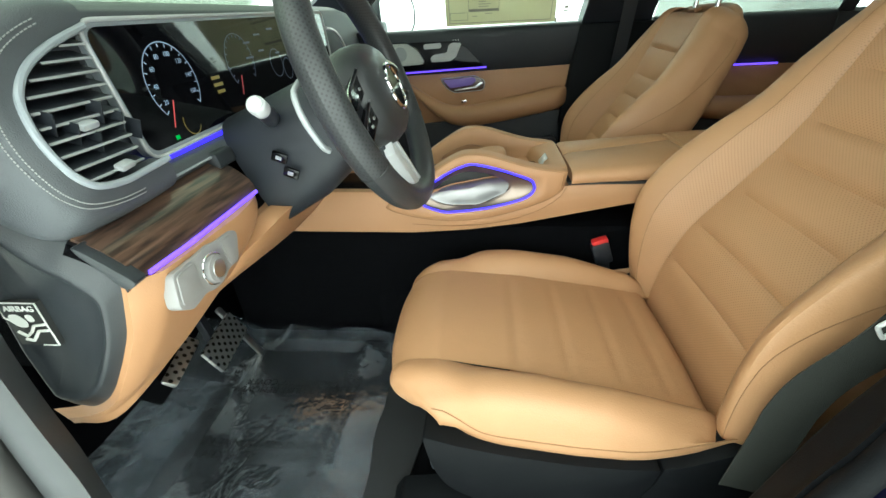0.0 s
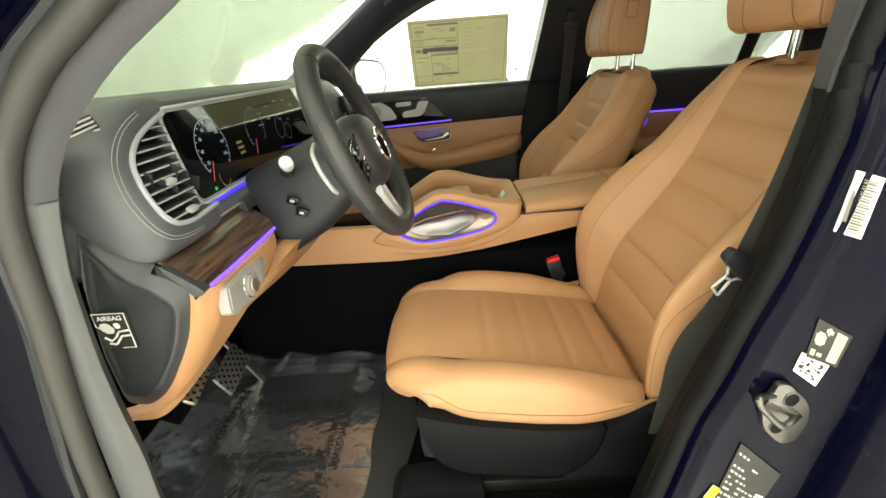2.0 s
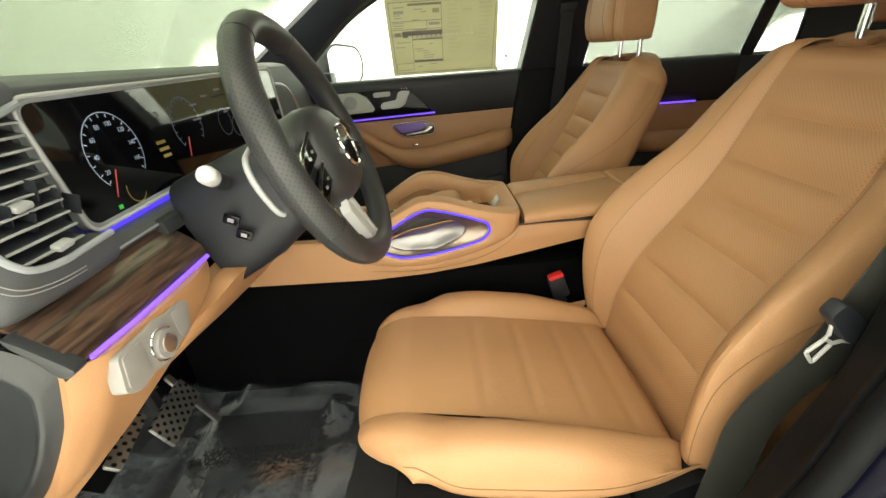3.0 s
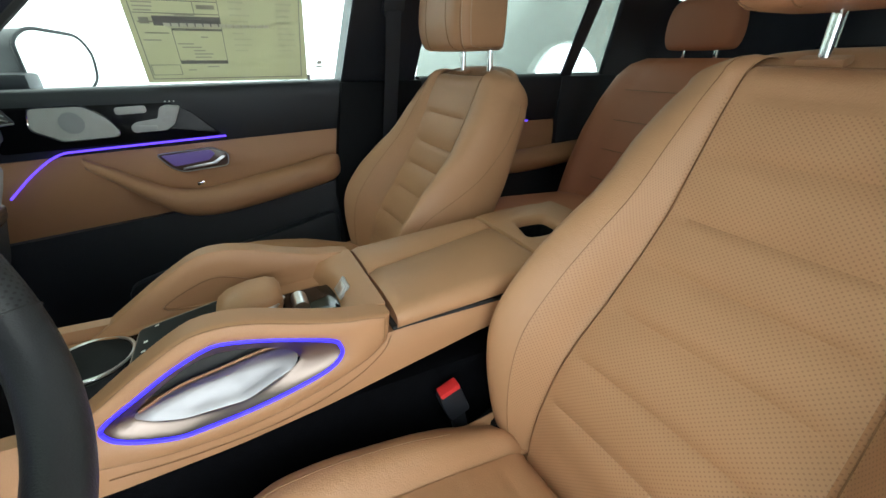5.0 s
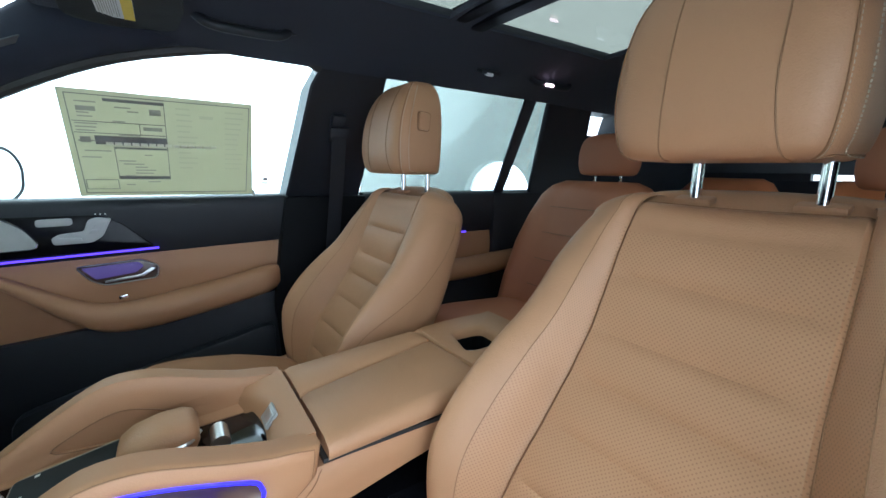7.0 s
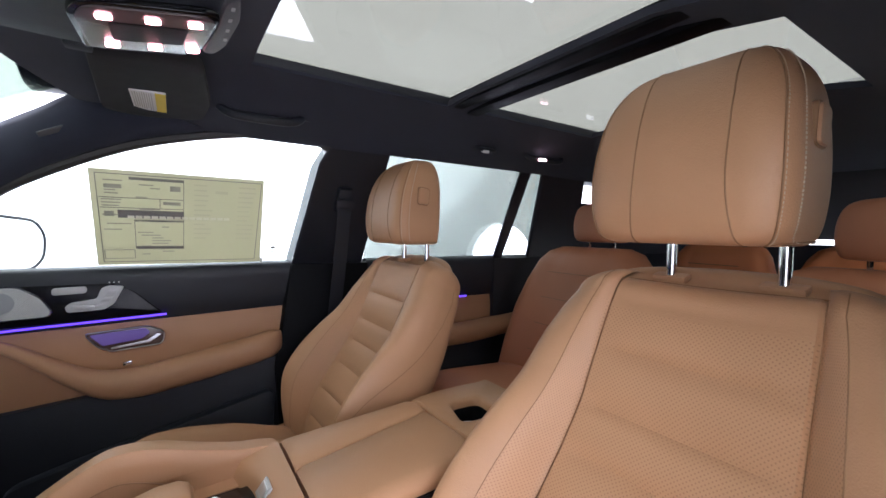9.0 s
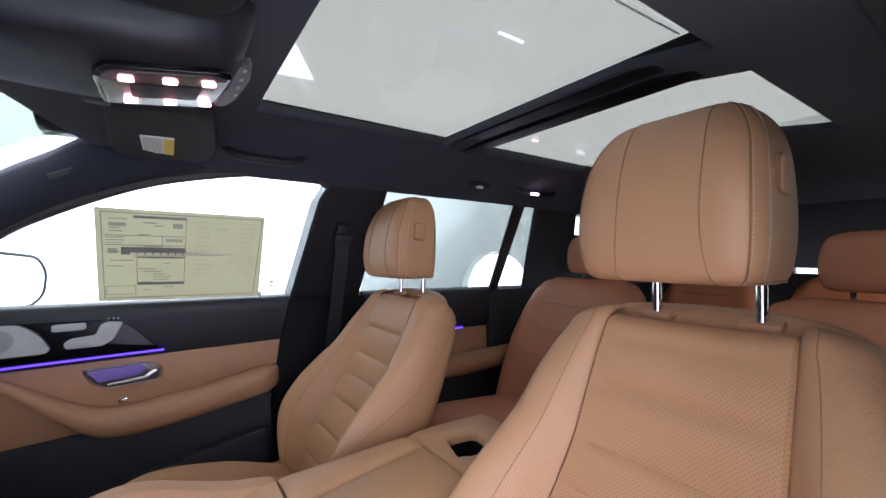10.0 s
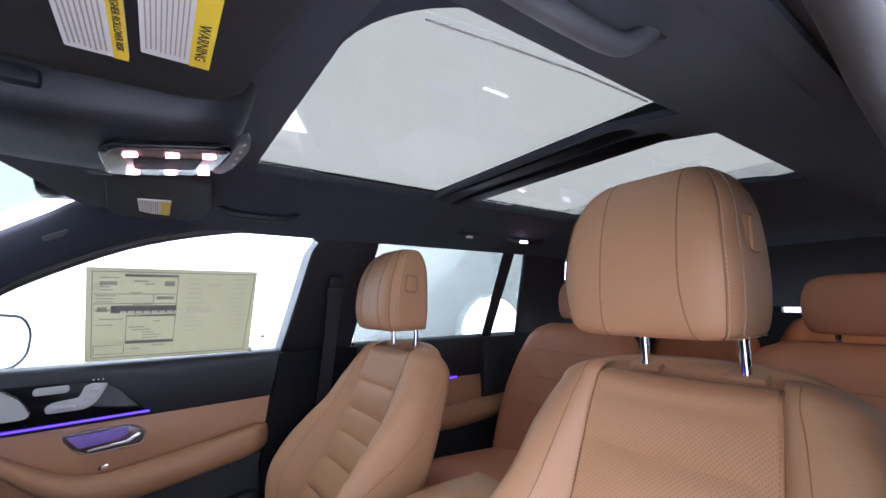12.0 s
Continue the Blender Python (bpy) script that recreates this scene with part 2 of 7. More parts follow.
def prism(poly, axis, a, b, bevel=0.0, bm=None, seg=2, m=None):
    """A polygon of (u, v) drawn out along an axis from a to b. Axis x: (y, z); y: (x, z); z: (x, y)."""
    own = bmesh.new()
    put = {"x": lambda u, v, w: (w, u, v), "y": lambda u, v, w: (u, w, v), "z": lambda u, v, w: (u, v, w)}[axis]
    lo = [own.verts.new(put(u, v, a)) for u, v in poly]
    hi = [own.verts.new(put(u, v, b)) for u, v in poly]
    n = len(poly)
    own.faces.new(lo)
    own.faces.new(hi[::-1])
    for i in range(n):
        own.faces.new((lo[i], hi[i], hi[(i + 1) % n], lo[(i + 1) % n]))
    bmesh.ops.recalc_face_normals(own, faces=own.faces)
    if bevel:
        rim = [e for e in own.edges if len(e.link_faces) == 2 and e.link_faces[0].normal.angle(e.link_faces[1].normal, 0) > radians(40)]
        bmesh.ops.bevel(own, geom=rim, offset=bevel, segments=seg, affect="EDGES", profile=0.6, clamp_overlap=True)
    if m is not None:
        bmesh.ops.transform(own, matrix=m, verts=own.verts)
    return merge(own, bm)


def merge(own, bm):
    if bm is None:
        return own
    me = bpy.data.meshes.new("tmp")
    own.to_mesh(me)
    own.free()
    bm.from_mesh(me)
    bpy.data.meshes.remove(me)
    return bm


def box(c, s, bevel=0.0, turn=(0, 0, 0), bm=None, seg=2):
    """A box of size s at c, turned by degrees, with rounded edges."""
    hx, hy, hz = (v / 2 for v in s)
    return prism([(-hx, -hy), (hx, -hy), (hx, hy), (-hx, hy)], "z", -hz, hz, bevel, bm, seg, pose(*c, *turn))


def shell(fn, nu, nv, thick, bm=None):
    """A sheet fn(u, v) with a thickness given as a vector."""
    front = [[Vector(fn(i / nu, j / nv)) for j in range(nv + 1)] for i in range(nu + 1)]
    t = Vector(thick)
    loops = [row + [p + t for p in row[::-1]] for row in front]
    return loft(loops, True, True, bm)


# ---- booth round the car ----
bm = box((0.8, 0.0, -0.05), (60, 60, 0.1))
part("ground", bm, GROUND, None, "pale painted booth floor", 0, "floor", kind="structure")
for nm, c, s in (("wall_north", (0.8, 4.2, 1.45), (11.0, 0.2, 3.1)), ("wall_south", (0.8, -4.2, 1.45), (11.0, 0.2, 3.1)),
                 ("wall_west", (-4.6, 0, 1.45), (0.2, 8.2, 3.1)), ("wall_east", (6.2, 0, 1.45), (0.2, 8.2, 3.1))):
    part(nm, box(c, s), BOOTH, None, "plain white photo booth wall", 0, "wall", kind="structure")
part("ceiling", box((0.8, 0, 3.1), (11.0, 8.6, 0.2)), CEILING, None, "luminous white booth ceiling", 0, "ceiling", kind="structure")

part("ceiling_light", prism([(1.08, 2.35), (1.42, 2.98), (0.95, 3.06)], "z", 2.985, 2.998), glow("ceiling_panel_white", (1.0, 1.0, 0.98), 4.2), None, "bright white ceiling panel of the booth", 0, "ceiling light", kind="structure")
part("ceiling_light", box((2.37, 1.48, 2.99), (0.23, 0.02, 0.012)), glow("tube_white", (1.0, 1.0, 0.96), 7.0), None, "slim white tube lamp on the booth ceiling", 0, "ceiling light", kind="structure")


# ---- car body ----
car = thing("car_body", (0.6, 0, 0.3), "dark blue car body shell with black headliner", "car")


def side_y(z):
    """Inner face of the side above the belt line: it leans in towards the roof."""
    return 0.784 - 0.625 * (z - 1.30)


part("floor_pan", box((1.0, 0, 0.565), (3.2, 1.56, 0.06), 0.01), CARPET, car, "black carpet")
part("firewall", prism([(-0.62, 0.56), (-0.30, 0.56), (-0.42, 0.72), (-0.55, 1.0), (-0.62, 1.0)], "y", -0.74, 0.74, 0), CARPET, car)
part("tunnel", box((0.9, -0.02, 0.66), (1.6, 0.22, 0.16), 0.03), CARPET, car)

# headliner: a sheet over the cabin with two openings for the roof glass
RX = [0.16, 0.30, 0.42, 0.546, 0.70, 0.87, 1.030, 1.155, 1.32, 1.48, 1.64, 1.9, 2.3, 2.8, 3.2]
RY = [0.0, 0.12, 0.24, 0.325, 0.38, 0.44, 0.50, 0.545, 0.575]


def roof_z(x, y):
    base = 1.748 - 0.075 * max(0, (0.54 - x) / 0.38) ** 1.5 - 0.03 * max(0, (x - 1.6) / 1.6)
    k = max(0, (abs(y) - 0.30) / 0.275)
    return base - 0.108 * k**1.2 * min(1.0, max(0.2, (x - 0.19) / 0.28))


def roof_open(x, y):
    return abs(y) < 0.325 and (0.546 < x < 1.030 or 1.155 < x < 1.64)


bm = bmesh.new()
ys = [-0.370 if v == 0.325 else -v for v in RY[:0:-1]] + RY
grid = {}
for i, x in enumerate(RX):
    for j, y in enumerate(ys):
        xx = 0.150 + 0.085 * (y / 0.55) ** 2 if i == 0 else x
        grid[i, j] = bm.verts.new((xx, y - 0.012, roof_z(xx, y)))
for i in range(len(RX) - 1):
    for j in range(len(ys) - 1):
        if not roof_open((RX[i] + RX[i + 1]) / 2, (ys[j] + ys[j + 1]) / 2):
            bm.faces.new((grid[i, j], grid[i + 1, j], grid[i + 1, j + 1], grid[i, j + 1]))
ext = bmesh.ops.extrude_face_region(bm, geom=bm.faces[:])
bmesh.ops.translate(bm, verts=[v for v in ext["geom"] if isinstance(v, bmesh.types.BMVert)], vec=(0, 0, 0.014))
part("headliner", bm, HEADLINER, car, "black woven headliner", 50)
# glass panels and their frames
for x0, x1 in ((0.535, 1.04), (1.145, 1.90)):
    pane = part("roof_pane", box(((x0 + x1) / 2, -0.012, 1.772), (x1 - x0 + 0.05, 0.79, 0.005)), ROOF_GLASS, car, "tinted glass roof panel")
    for sg in (1, -1):
        part("roof_frame", box(((x0 + x1) / 2, -0.012 + (0.330 if sg > 0 else -0.375), 1.757), (x1 - x0, 0.012, 0.018), 0.003), BLACK, car)
part("roof_crossbar", box((1.062, -0.012, 1.755), (0.040, 0.70, 0.026), 0.006), TRIM_BLACK, car)
part("roof_crossbar", box((1.124, -0.012, 1.751), (0.046, 0.70, 0.028), 0.006), TRIM_BLACK, car)
part("roof_gutter", box((1.092, -0.012, 1.765), (0.10, 0.70, 0.012), 0.002), TRIM_BLACK, car)
part("glass_seal", tube([(0.62, -0.300, 1.7685), (0.75, -0.316, 1.7685), (0.87, -0.328, 1.7685), (1.03, -0.334, 1.7685)], 0.0016, 6), FRAME_PALE, car, "pale line along the roof glass")
part("rail_strip", box((0.80, 0.352, 1.744), (0.52, 0.014, 0.008), 0.002), TRIM_BLACK, car, "dark slot beside the roof glass")
for sg in (1, -1):
    # rounded front corners of the opening
    e = 0.327 if sg > 0 else 0.372
    r = 0.165 if sg < 0 else 0.03
    q = [(0.544, -0.012 + sg * e)] + [(0.544 + r - r * math.sin(a), -0.012 + sg * (e - r + r * math.cos(a))) for a in np.linspace(0, math.pi / 2, 12)]
    if sg < 0:
        part("roof_corner", prism(q, "z", 1.746, 1.772), HEADLINER, car)


def on_side(x, z, out=0.0, sg=1):
    return (x, sg * (side_y(z) + out), z)


def side_panel(poly, depth, sg=1, out=0.0, bevel=0.004):
    """A panel in the leaning plane of the side windows."""
    bm = bmesh.new()
    a = [bm.verts.new(on_side(x, z, out, sg)) for x, z in poly]
    b = [bm.verts.new(on_side(x, z, out + depth, sg)) for x, z in poly]
    n = len(poly)
    bm.faces.new(a)
    bm.faces.new(b[::-1])
    for i in range(n):
        bm.faces.new((a[i], b[i], b[(i + 1) % n], a[(i + 1) % n]))
    bmesh.ops.recalc_face_normals(bm, faces=bm.faces)
    if bevel:
        bmesh.ops.bevel(bm, geom=[e for e in bm.edges if e.calc_face_angle(0) > 0.7], offset=bevel, segments=2, affect="EDGES")
    return bm


# passenger side: pillars above the belt line, panes between them
part("b_pillar", side_panel([(0.734, 1.285), (0.980, 1.285), (0.985, 1.655), (0.797, 1.66), (0.769, 1.60)], 0.10, out=-0.004), BLACK, car, "black B-pillar trim")
part("b_pillar_lower", prism([(0.70, 0.56), (0.98, 0.56), (1.0, 1.29), (0.73, 1.29), (0.68, 0.95)], "y", 0.77, 0.87, 0.01), TRIM_BLACK, car)
part("c_bar", side_panel([(1.544, 1.66), (1.606, 1.66), (1.655, 1.285), (1.602, 1.285)], 0.012, out=-0.002), BLACK, car)
part("d_pillar", side_panel([(1.66, 1.66), (1.92, 1.66), (1.99, 1.545), (2.04, 1.285), (1.812, 1.285)], 0.02, out=-0.006), BLACK, car)
part("rear_side_trim", side_panel([(1.99, 1.285), (3.3, 1.285), (3.3, 1.545), (1.99, 1.545)], 0.10, out=-0.006), BLACK, car)
part("rear_side_rail", side_panel([(1.92, 1.635), (3.3, 1.635), (3.3, 1.70), (1.92, 1.70)], 0.10, out=-0.006), BLACK, car)
part("rear_pillar", side_panel([(2.18, 1.545), (3.3, 1.545), (3.3, 1.635), (2.14, 1.635)], 0.10, out=-0.006), BLACK, car)
part("rear_quarter_lower", box((2.4, 0.83, 0.93), (1.6, 0.1, 0.72), 0.01), BLACK, car)
# roof rail over the windows
for sg in (1, -1):
    pts = spline([(0.30, 0.553, 1.672), (0.40, 0.560, 1.664), (0.56, 0.568, 1.655), (0.80, 0.566, 1.662), (1.3, 0.565, 1.664), (2.0, 0.565, 1.655), (3.2, 0.565, 1.62)], 30)
    part("roof_rail", tube([(x, sg * y, z + 0.012) for x, y, z in pts], 0.024, 8), HEADLINER, car)

# windscreen pillar, passenger side
win = [(0.50, side_y(1.648), 1.648), (0.337, side_y(1.600), 1.600), (0.20, side_y(1.545), 1.545), (0.088, side_y(1.468), 1.468), (-0.03, side_y(1.38), 1.38), (-0.15, side_y(1.29), 1.29), (-0.30, 0.80, 1.20)]
scr_edge = [(0.34, 0.540, 1.690), (0.238, 0.551, 1.676), (0.160, 0.580, 1.632), (0.090, 0.605, 1.592), (-0.03, 0.640, 1.515), (-0.20, 0.690, 1.41), (-0.40, 0.745, 1.28)]
loops = []
for a, b in zip(spline(win, 24), spline(scr_edge, 24)):
    row = []
    for k in np.linspace(0, 1, 7):
        p = a * (1 - k) + b * k
        row.append((p[0], p[1] - 0.022 * math.sin(math.pi * k), p[2] - 0.012 * math.sin(math.pi * k)))
    row += [(b[0], b[1] + 0.05, b[2] + 0.03), (a[0], a[1] + 0.05, a[2] + 0.03)]
    loops.append(row)
part("a_pillar", loft(loops), HEADLINER, car, "dark cloth A-pillar cover", 60)
glass_front = [(0.05, 1.285), (0.735, 1.285), (0.79, 1.60), (0.775, 1.645), (0.70, 1.655), (0.557, 1.650), (0.337, 1.615), (0.137, 1.54), (-0.05, 1.42), (-0.25, 1.285)]
pane = part("front_side_pane", side_panel(glass_front, 0.004, out=0.012, bevel=0), CLEAR, car)
pane.visible_shadow = False
pane = part("rear_side_pane", side_panel([(0.99, 1.285), (1.625, 1.285), (1.57, 1.66), (0.97, 1.66)], 0.004, out=0.012, bevel=0), PRIVACY, car, "privacy glass")
pane.visible_shadow = False
pane = part("quarter_pane", side_panel([(1.572, 1.66), (1.70, 1.66), (1.84, 1.285), (1.628, 1.285)], 0.004, out=0.016, bevel=0), PRIVACY, car)
pane.visible_shadow = False
# front edge of the passenger window and its top curve
pts = [on_side(x, z, -0.002) for x, z in ((0.787, 1.640), (0.715, 1.662), (0.557, 1.650), (0.337, 1.600), (0.137, 1.510), (0.03, 1.437), (-0.1, 1.336))]
part("window_seal", tube(spline(pts, 30), 0.012, 8), RUBBER, car)

# windscreen
pane = part("windscreen", shell(lambda u, v: (-0.85 + 1.05 * u, (v - 0.5) * (1.5 - 0.40 * u), 1.22 + 0.50 * u - 0.03 * (v - 0.5) ** 2 * 4), 6, 8, (0, 0, 0.006)), SHIELD, car)
pane.visible_shadow = False
part("bonnet", shell(lambda u, v: (-1.9 + 1.05 * u, (v - 0.5) * 1.7, 1.05 + 0.16 * u), 4, 4, (0, 0, -0.03)), PAINT, car)


# the rest of the shell: far side behind the open doorway, tail, outer skin
part("rear_side_driver", prism([(1.0, 0.30), (3.3, 0.30), (3.3, 1.285), (1.0, 1.285)], "y", -0.88, -0.79, 0.01), BLACK, car)
part("rear_frame_driver", side_panel([(1.80, 1.285), (2.06, 1.285), (2.00, 1.70), (1.72, 1.70)], 0.06, sg=-1, out=0.0), BLACK, car)
part("rear_frame_driver", side_panel([(3.02, 1.285), (3.3, 1.285), (3.3, 1.70), (2.94, 1.70)], 0.06, sg=-1, out=0.0), BLACK, car)
pane = part("rear_quarter_pane", side_panel([(2.06, 1.285), (3.02, 1.285), (2.94, 1.70), (2.00, 1.70)], 0.004, sg=-1, out=0.012, bevel=0), PRIVACY, car, "privacy glass")
pane.visible_shadow = False
pane = part("rear_window_driver", side_panel([(0.98, 1.285), (1.80, 1.285), (1.72, 1.70), (0.96, 1.70)], 0.004, sg=-1, out=0.012, bevel=0), PRIVACY, car, "privacy glass")
pane.visible_shadow = False
part("tail_wall", prism([(3.26, 0.30), (3.40, 0.30), (3.40, 1.365), (3.26, 1.365)], "y", -0.85, 0.85, 0.01), BLACK, car)
for y0, y1 in ((-0.85, -0.10), (0.17, 0.85)):
    part("tail_trim", prism([(3.255, 1.36), (3.30, 1.36), (3.30, 1.40), (3.255, 1.40)], "y", y0, y1, 0.002), BLACK, car)
part("tail_blind", prism([(3.26, 1.395), (3.30, 1.395), (3.10, 1.75), (3.06, 1.75)], "y", -0.72, 0.72, 0.005), BLACK, car)
part("roof_skin", prism([(0.2, 1.80), (0.52, 1.83), (0.52, 1.80)], "y", -0.6, 0.6), PAINT, car)
for sg in (1, -1):
    part("roof_side_skin", prism([(sg * 0.398, 1.785), (sg * 0.398, 1.80), (sg * 0.60, 1.77), (sg * 0.64, 1.70), (sg * 0.58, 1.70)], "x", 0.15, 3.3), PAINT, car)
part("roof_tail_skin", box((2.62, -0.012, 1.81), (1.38, 0.70, 0.02)), PAINT, car)
for y0, y1 in ((0.865, 0.90), ):
    part("outer_side", prism([(-0.6, 0.35), (3.3, 0.35), (3.3, 1.27), (-0.6, 1.25)], "y", y0, y1, 0.01), PAINT, car, "dark blue painted side")


# ---- front seats ----
def seat_back(seat, cy):
    """The backrest: a padded centre panel between two side bolsters, a collar and a back shell."""
    # height, insert x, insert half-width, bolster ridge half-width, its rise, outer half-width
    st = np.array([
        (0.790, 0.715, 0.150, 0.190, 0.018, 0.205),
        (0.860, 0.722, 0.149, 0.200, 0.045, 0.218),
        (0.930, 0.738, 0.145, 0.207, 0.070, 0.226),
        (0.990, 0.762, 0.140, 0.209, 0.086, 0.230),
        (1.055, 0.803, 0.133, 0.206, 0.086, 0.231),
        (1.120, 0.842, 0.126, 0.198, 0.068, 0.228),
        (1.180, 0.872, 0.120, 0.186, 0.043, 0.222),
        (1.250, 0.900, 0.117, 0.172, 0.024, 0.214),
        (1.300, 0.921, 0.115, 0.160, 0.014, 0.204),
        (1.332, 0.936, 0.113, 0.148, 0.008, 0.190)])
    rows = spline(st, 76)
    quilt = (0.915, 0.990, 1.058, 1.120, 1.182, 1.252)
    nx, nz = -0.89, 0.455
    half = []
    for z, x, a, b, p, c in rows:
        dip = sum(0.0060 * math.exp(-(((z - q) / 0.0052) ** 2)) for q in quilt)
        puff = 0.006 * abs(math.sin(math.pi * (z - 0.79) / 0.066)) * 0.6
        mid = [(w * a, -0.010 * (1 - w * w) - dip * (1 - w**6) + puff * (1 - w**4)) for w in np.linspace(0, 0.965, 15)]
        mid += [(a, -0.006)]
        side = spline([(a, -0.006), (a + 0.007, 0.003), (a + (b - a) * 0.5, p * 0.62 + 0.004), (b, p), (b + (c - b) * 0.65, p * 0.80 - 0.006),
                       (c, p * 0.35 - 0.03), (c - 0.004, -0.075)], 25)
        rear = spline([(c - 0.004, -0.075), (c - 0.022, -0.105), (c * 0.6, -0.118), (0.0, -0.122)], 9)
        half.append((z, x, mid, side, rear))

    def lift(z, x, w, f, sign):
        return (x + f * nx, cy + sign * w, z + f * nz - 0.9 * max(0.0, z - 1.25) / 0.1 * max(0.0, w - 0.115) ** 1.5)

    # rounding over the top
    extra = []
    z0, x0, mid0, side0, rear0 = half[-1]
    for k in range(1, 7):
        th = k / 6 * math.pi / 2
        s, c = math.sin(th), math.cos(th)
        fm = -0.06

        def bend(pts, c=c):
            return [(w * (1 - 0.10 * (1 - c)), fm + (f - fm) * (0.12 + 0.88 * c)) for w, f in pts]
        extra.append((z0 + 0.030 * s + 0.012 * k / 6, x0 + 0.014 * s, bend(mid0), bend(side0), bend(rear0)))
    half += extra
    length = np.cumsum([0] + [math.hypot(half[i + 1][0] - half[i][0], half[i + 1][1] - half[i][1]) for i in range(len(half) - 1)])
    ins, ins_uv = [], []
    for (z, x, mid, side, rear), s in zip(half, length):
        pts = [(-w, f) for w, f in mid[::-1]] + mid[1:]
        low = 0.016 * max(0.0, (len(ins) - len(half) + 7) / 6)
        ins.append([lift(z - low, x, w, f, 1) for w, f in pts])
        ins_uv.append([(w, s) for w, f in pts])
    cutrow = next(i for i, h in enumerate(half) if h[0] > 1.302)
    part("centre_panel", loft(ins[:cutrow + 1], False, False, uv=ins_uv), PERF, seat, "perforated tan leather panel with cross seams")
    part("top_panel", loft(ins[cutrow:], False, False), LEATHER, seat, "plain leather above the perforated panel")
    for sign, nm in ((1, "side_bolster"), (-1, "side_bolster")):
        lo = [[lift(z, x, w, f, sign) for w, f in side[8:22]] for z, x, mid, side, rear in half]
        bol = part(nm, loft(lo, False, False), LEATHER, seat)
        lo = [[lift(z, x, w, f, sign) for w, f in side[:9]] for z, x, mid, side, rear in half]
        wid = [0.0] + list(np.cumsum([math.dist(half[40][3][j], half[40][3][j + 1]) for j in range(8)]))
        lu = [[(wid[j], s) for j in range(9)] for s in length]
        part("bolster_facing", loft(lo[:cutrow + 3], False, False, uv=lu), PERF, bol, "perforated inner face")
        part("bolster_top", loft(lo[cutrow + 2:], False, False), LEATHER, bol)
        seam = [lift(z, x, side[8][0], side[8][1] + 0.0004, sign) for z, x, mid, side, rear in half[2:-3]]
        part("seam", tube(seam, 0.0006, 5), THREAD, bol)
        seam = [lift(z, x, side[0][0] + 0.0005, side[0][1] + 0.001, sign) for z, x, mid, side, rear in half[1:-4]]
        part("seam", tube(seam, 0.0007, 5), THREAD, bol)
        seam = []
        for z, x, mid, side, rear in half[1:-6]:
            k = float(np.interp(z, [0.80, 0.95, 1.05, 1.15, 1.24, 1.30], [13.2, 14.5, 17.0, 20.5, 23.0, 23.6]))
            i, f = int(k), k - int(k)
            w, d = side[i][0] * (1 - f) + side[i + 1][0] * f, side[i][1] * (1 - f) + side[i + 1][1] * f
            seam.append(lift(z, x, w + 0.0006, d, sign))
        part("seam", tube(seam, 0.0006, 5), THREAD, bol)
    shellrows = [[lift(z, x, w, f, 1) for w, f in list(side[21:]) + list(rear[1:])] +
                 [lift(z, x, w, f, -1) for w, f in (list(side[21:]) + list(rear[1:]))[::-1][1:]] for z, x, mid, side, rear in half]
    part("back_shell", loft(shellrows, False, False), LEATHER, seat)
    # the closing strip over the top
    z, x, mid, side, rear = half[-1]
    sunk = [(z - 0.017, w, f) for w, f in mid] + [(z - 0.002, w, f) for w, f in side] + [(z - 0.017, w, f) for w, f in rear]
    ring = [lift(h, x, w, f, 1) for h, w, f in sunk] + [lift(h, x, w, f, -1) for h, w, f in sunk[::-1]]
    bm = bmesh.new()
    bm.faces.new([bm.verts.new(p) for p in ring[1:-1]])
    part("collar", bm, LEATHER, seat)
    roll = spline([(0.962, 0.172, 1.305), (0.980, 0.135, 1.331), (0.994, 0.09, 1.339), (1.004, 0.04, 1.341), (1.006, 0.0, 1.3415), (1.004, -0.04, 1.341), (0.994, -0.09, 1.339), (0.980, -0.135, 1.331), (0.962, -0.172, 1.305)], 40)
    part("collar_roll", tube([(x + 0.021, cy + y, z) for x, y, z in roll], [0.016] + [0.021] * 38 + [0.016], 14), LEATHER, seat, "padded roll behind the headrest posts", 60)
    part("seam", tube([(p[0] - 0.0004, p[1], p[2] + 0.0006) for p in ins[-4]], 0.0009, 5), THREAD, seat)
    part("seam", tube([(x + 0.0015, cy + y * 0.93, z - 0.006) for x, y, z in roll[6:-6]], 0.0011, 5), THREAD, seat)


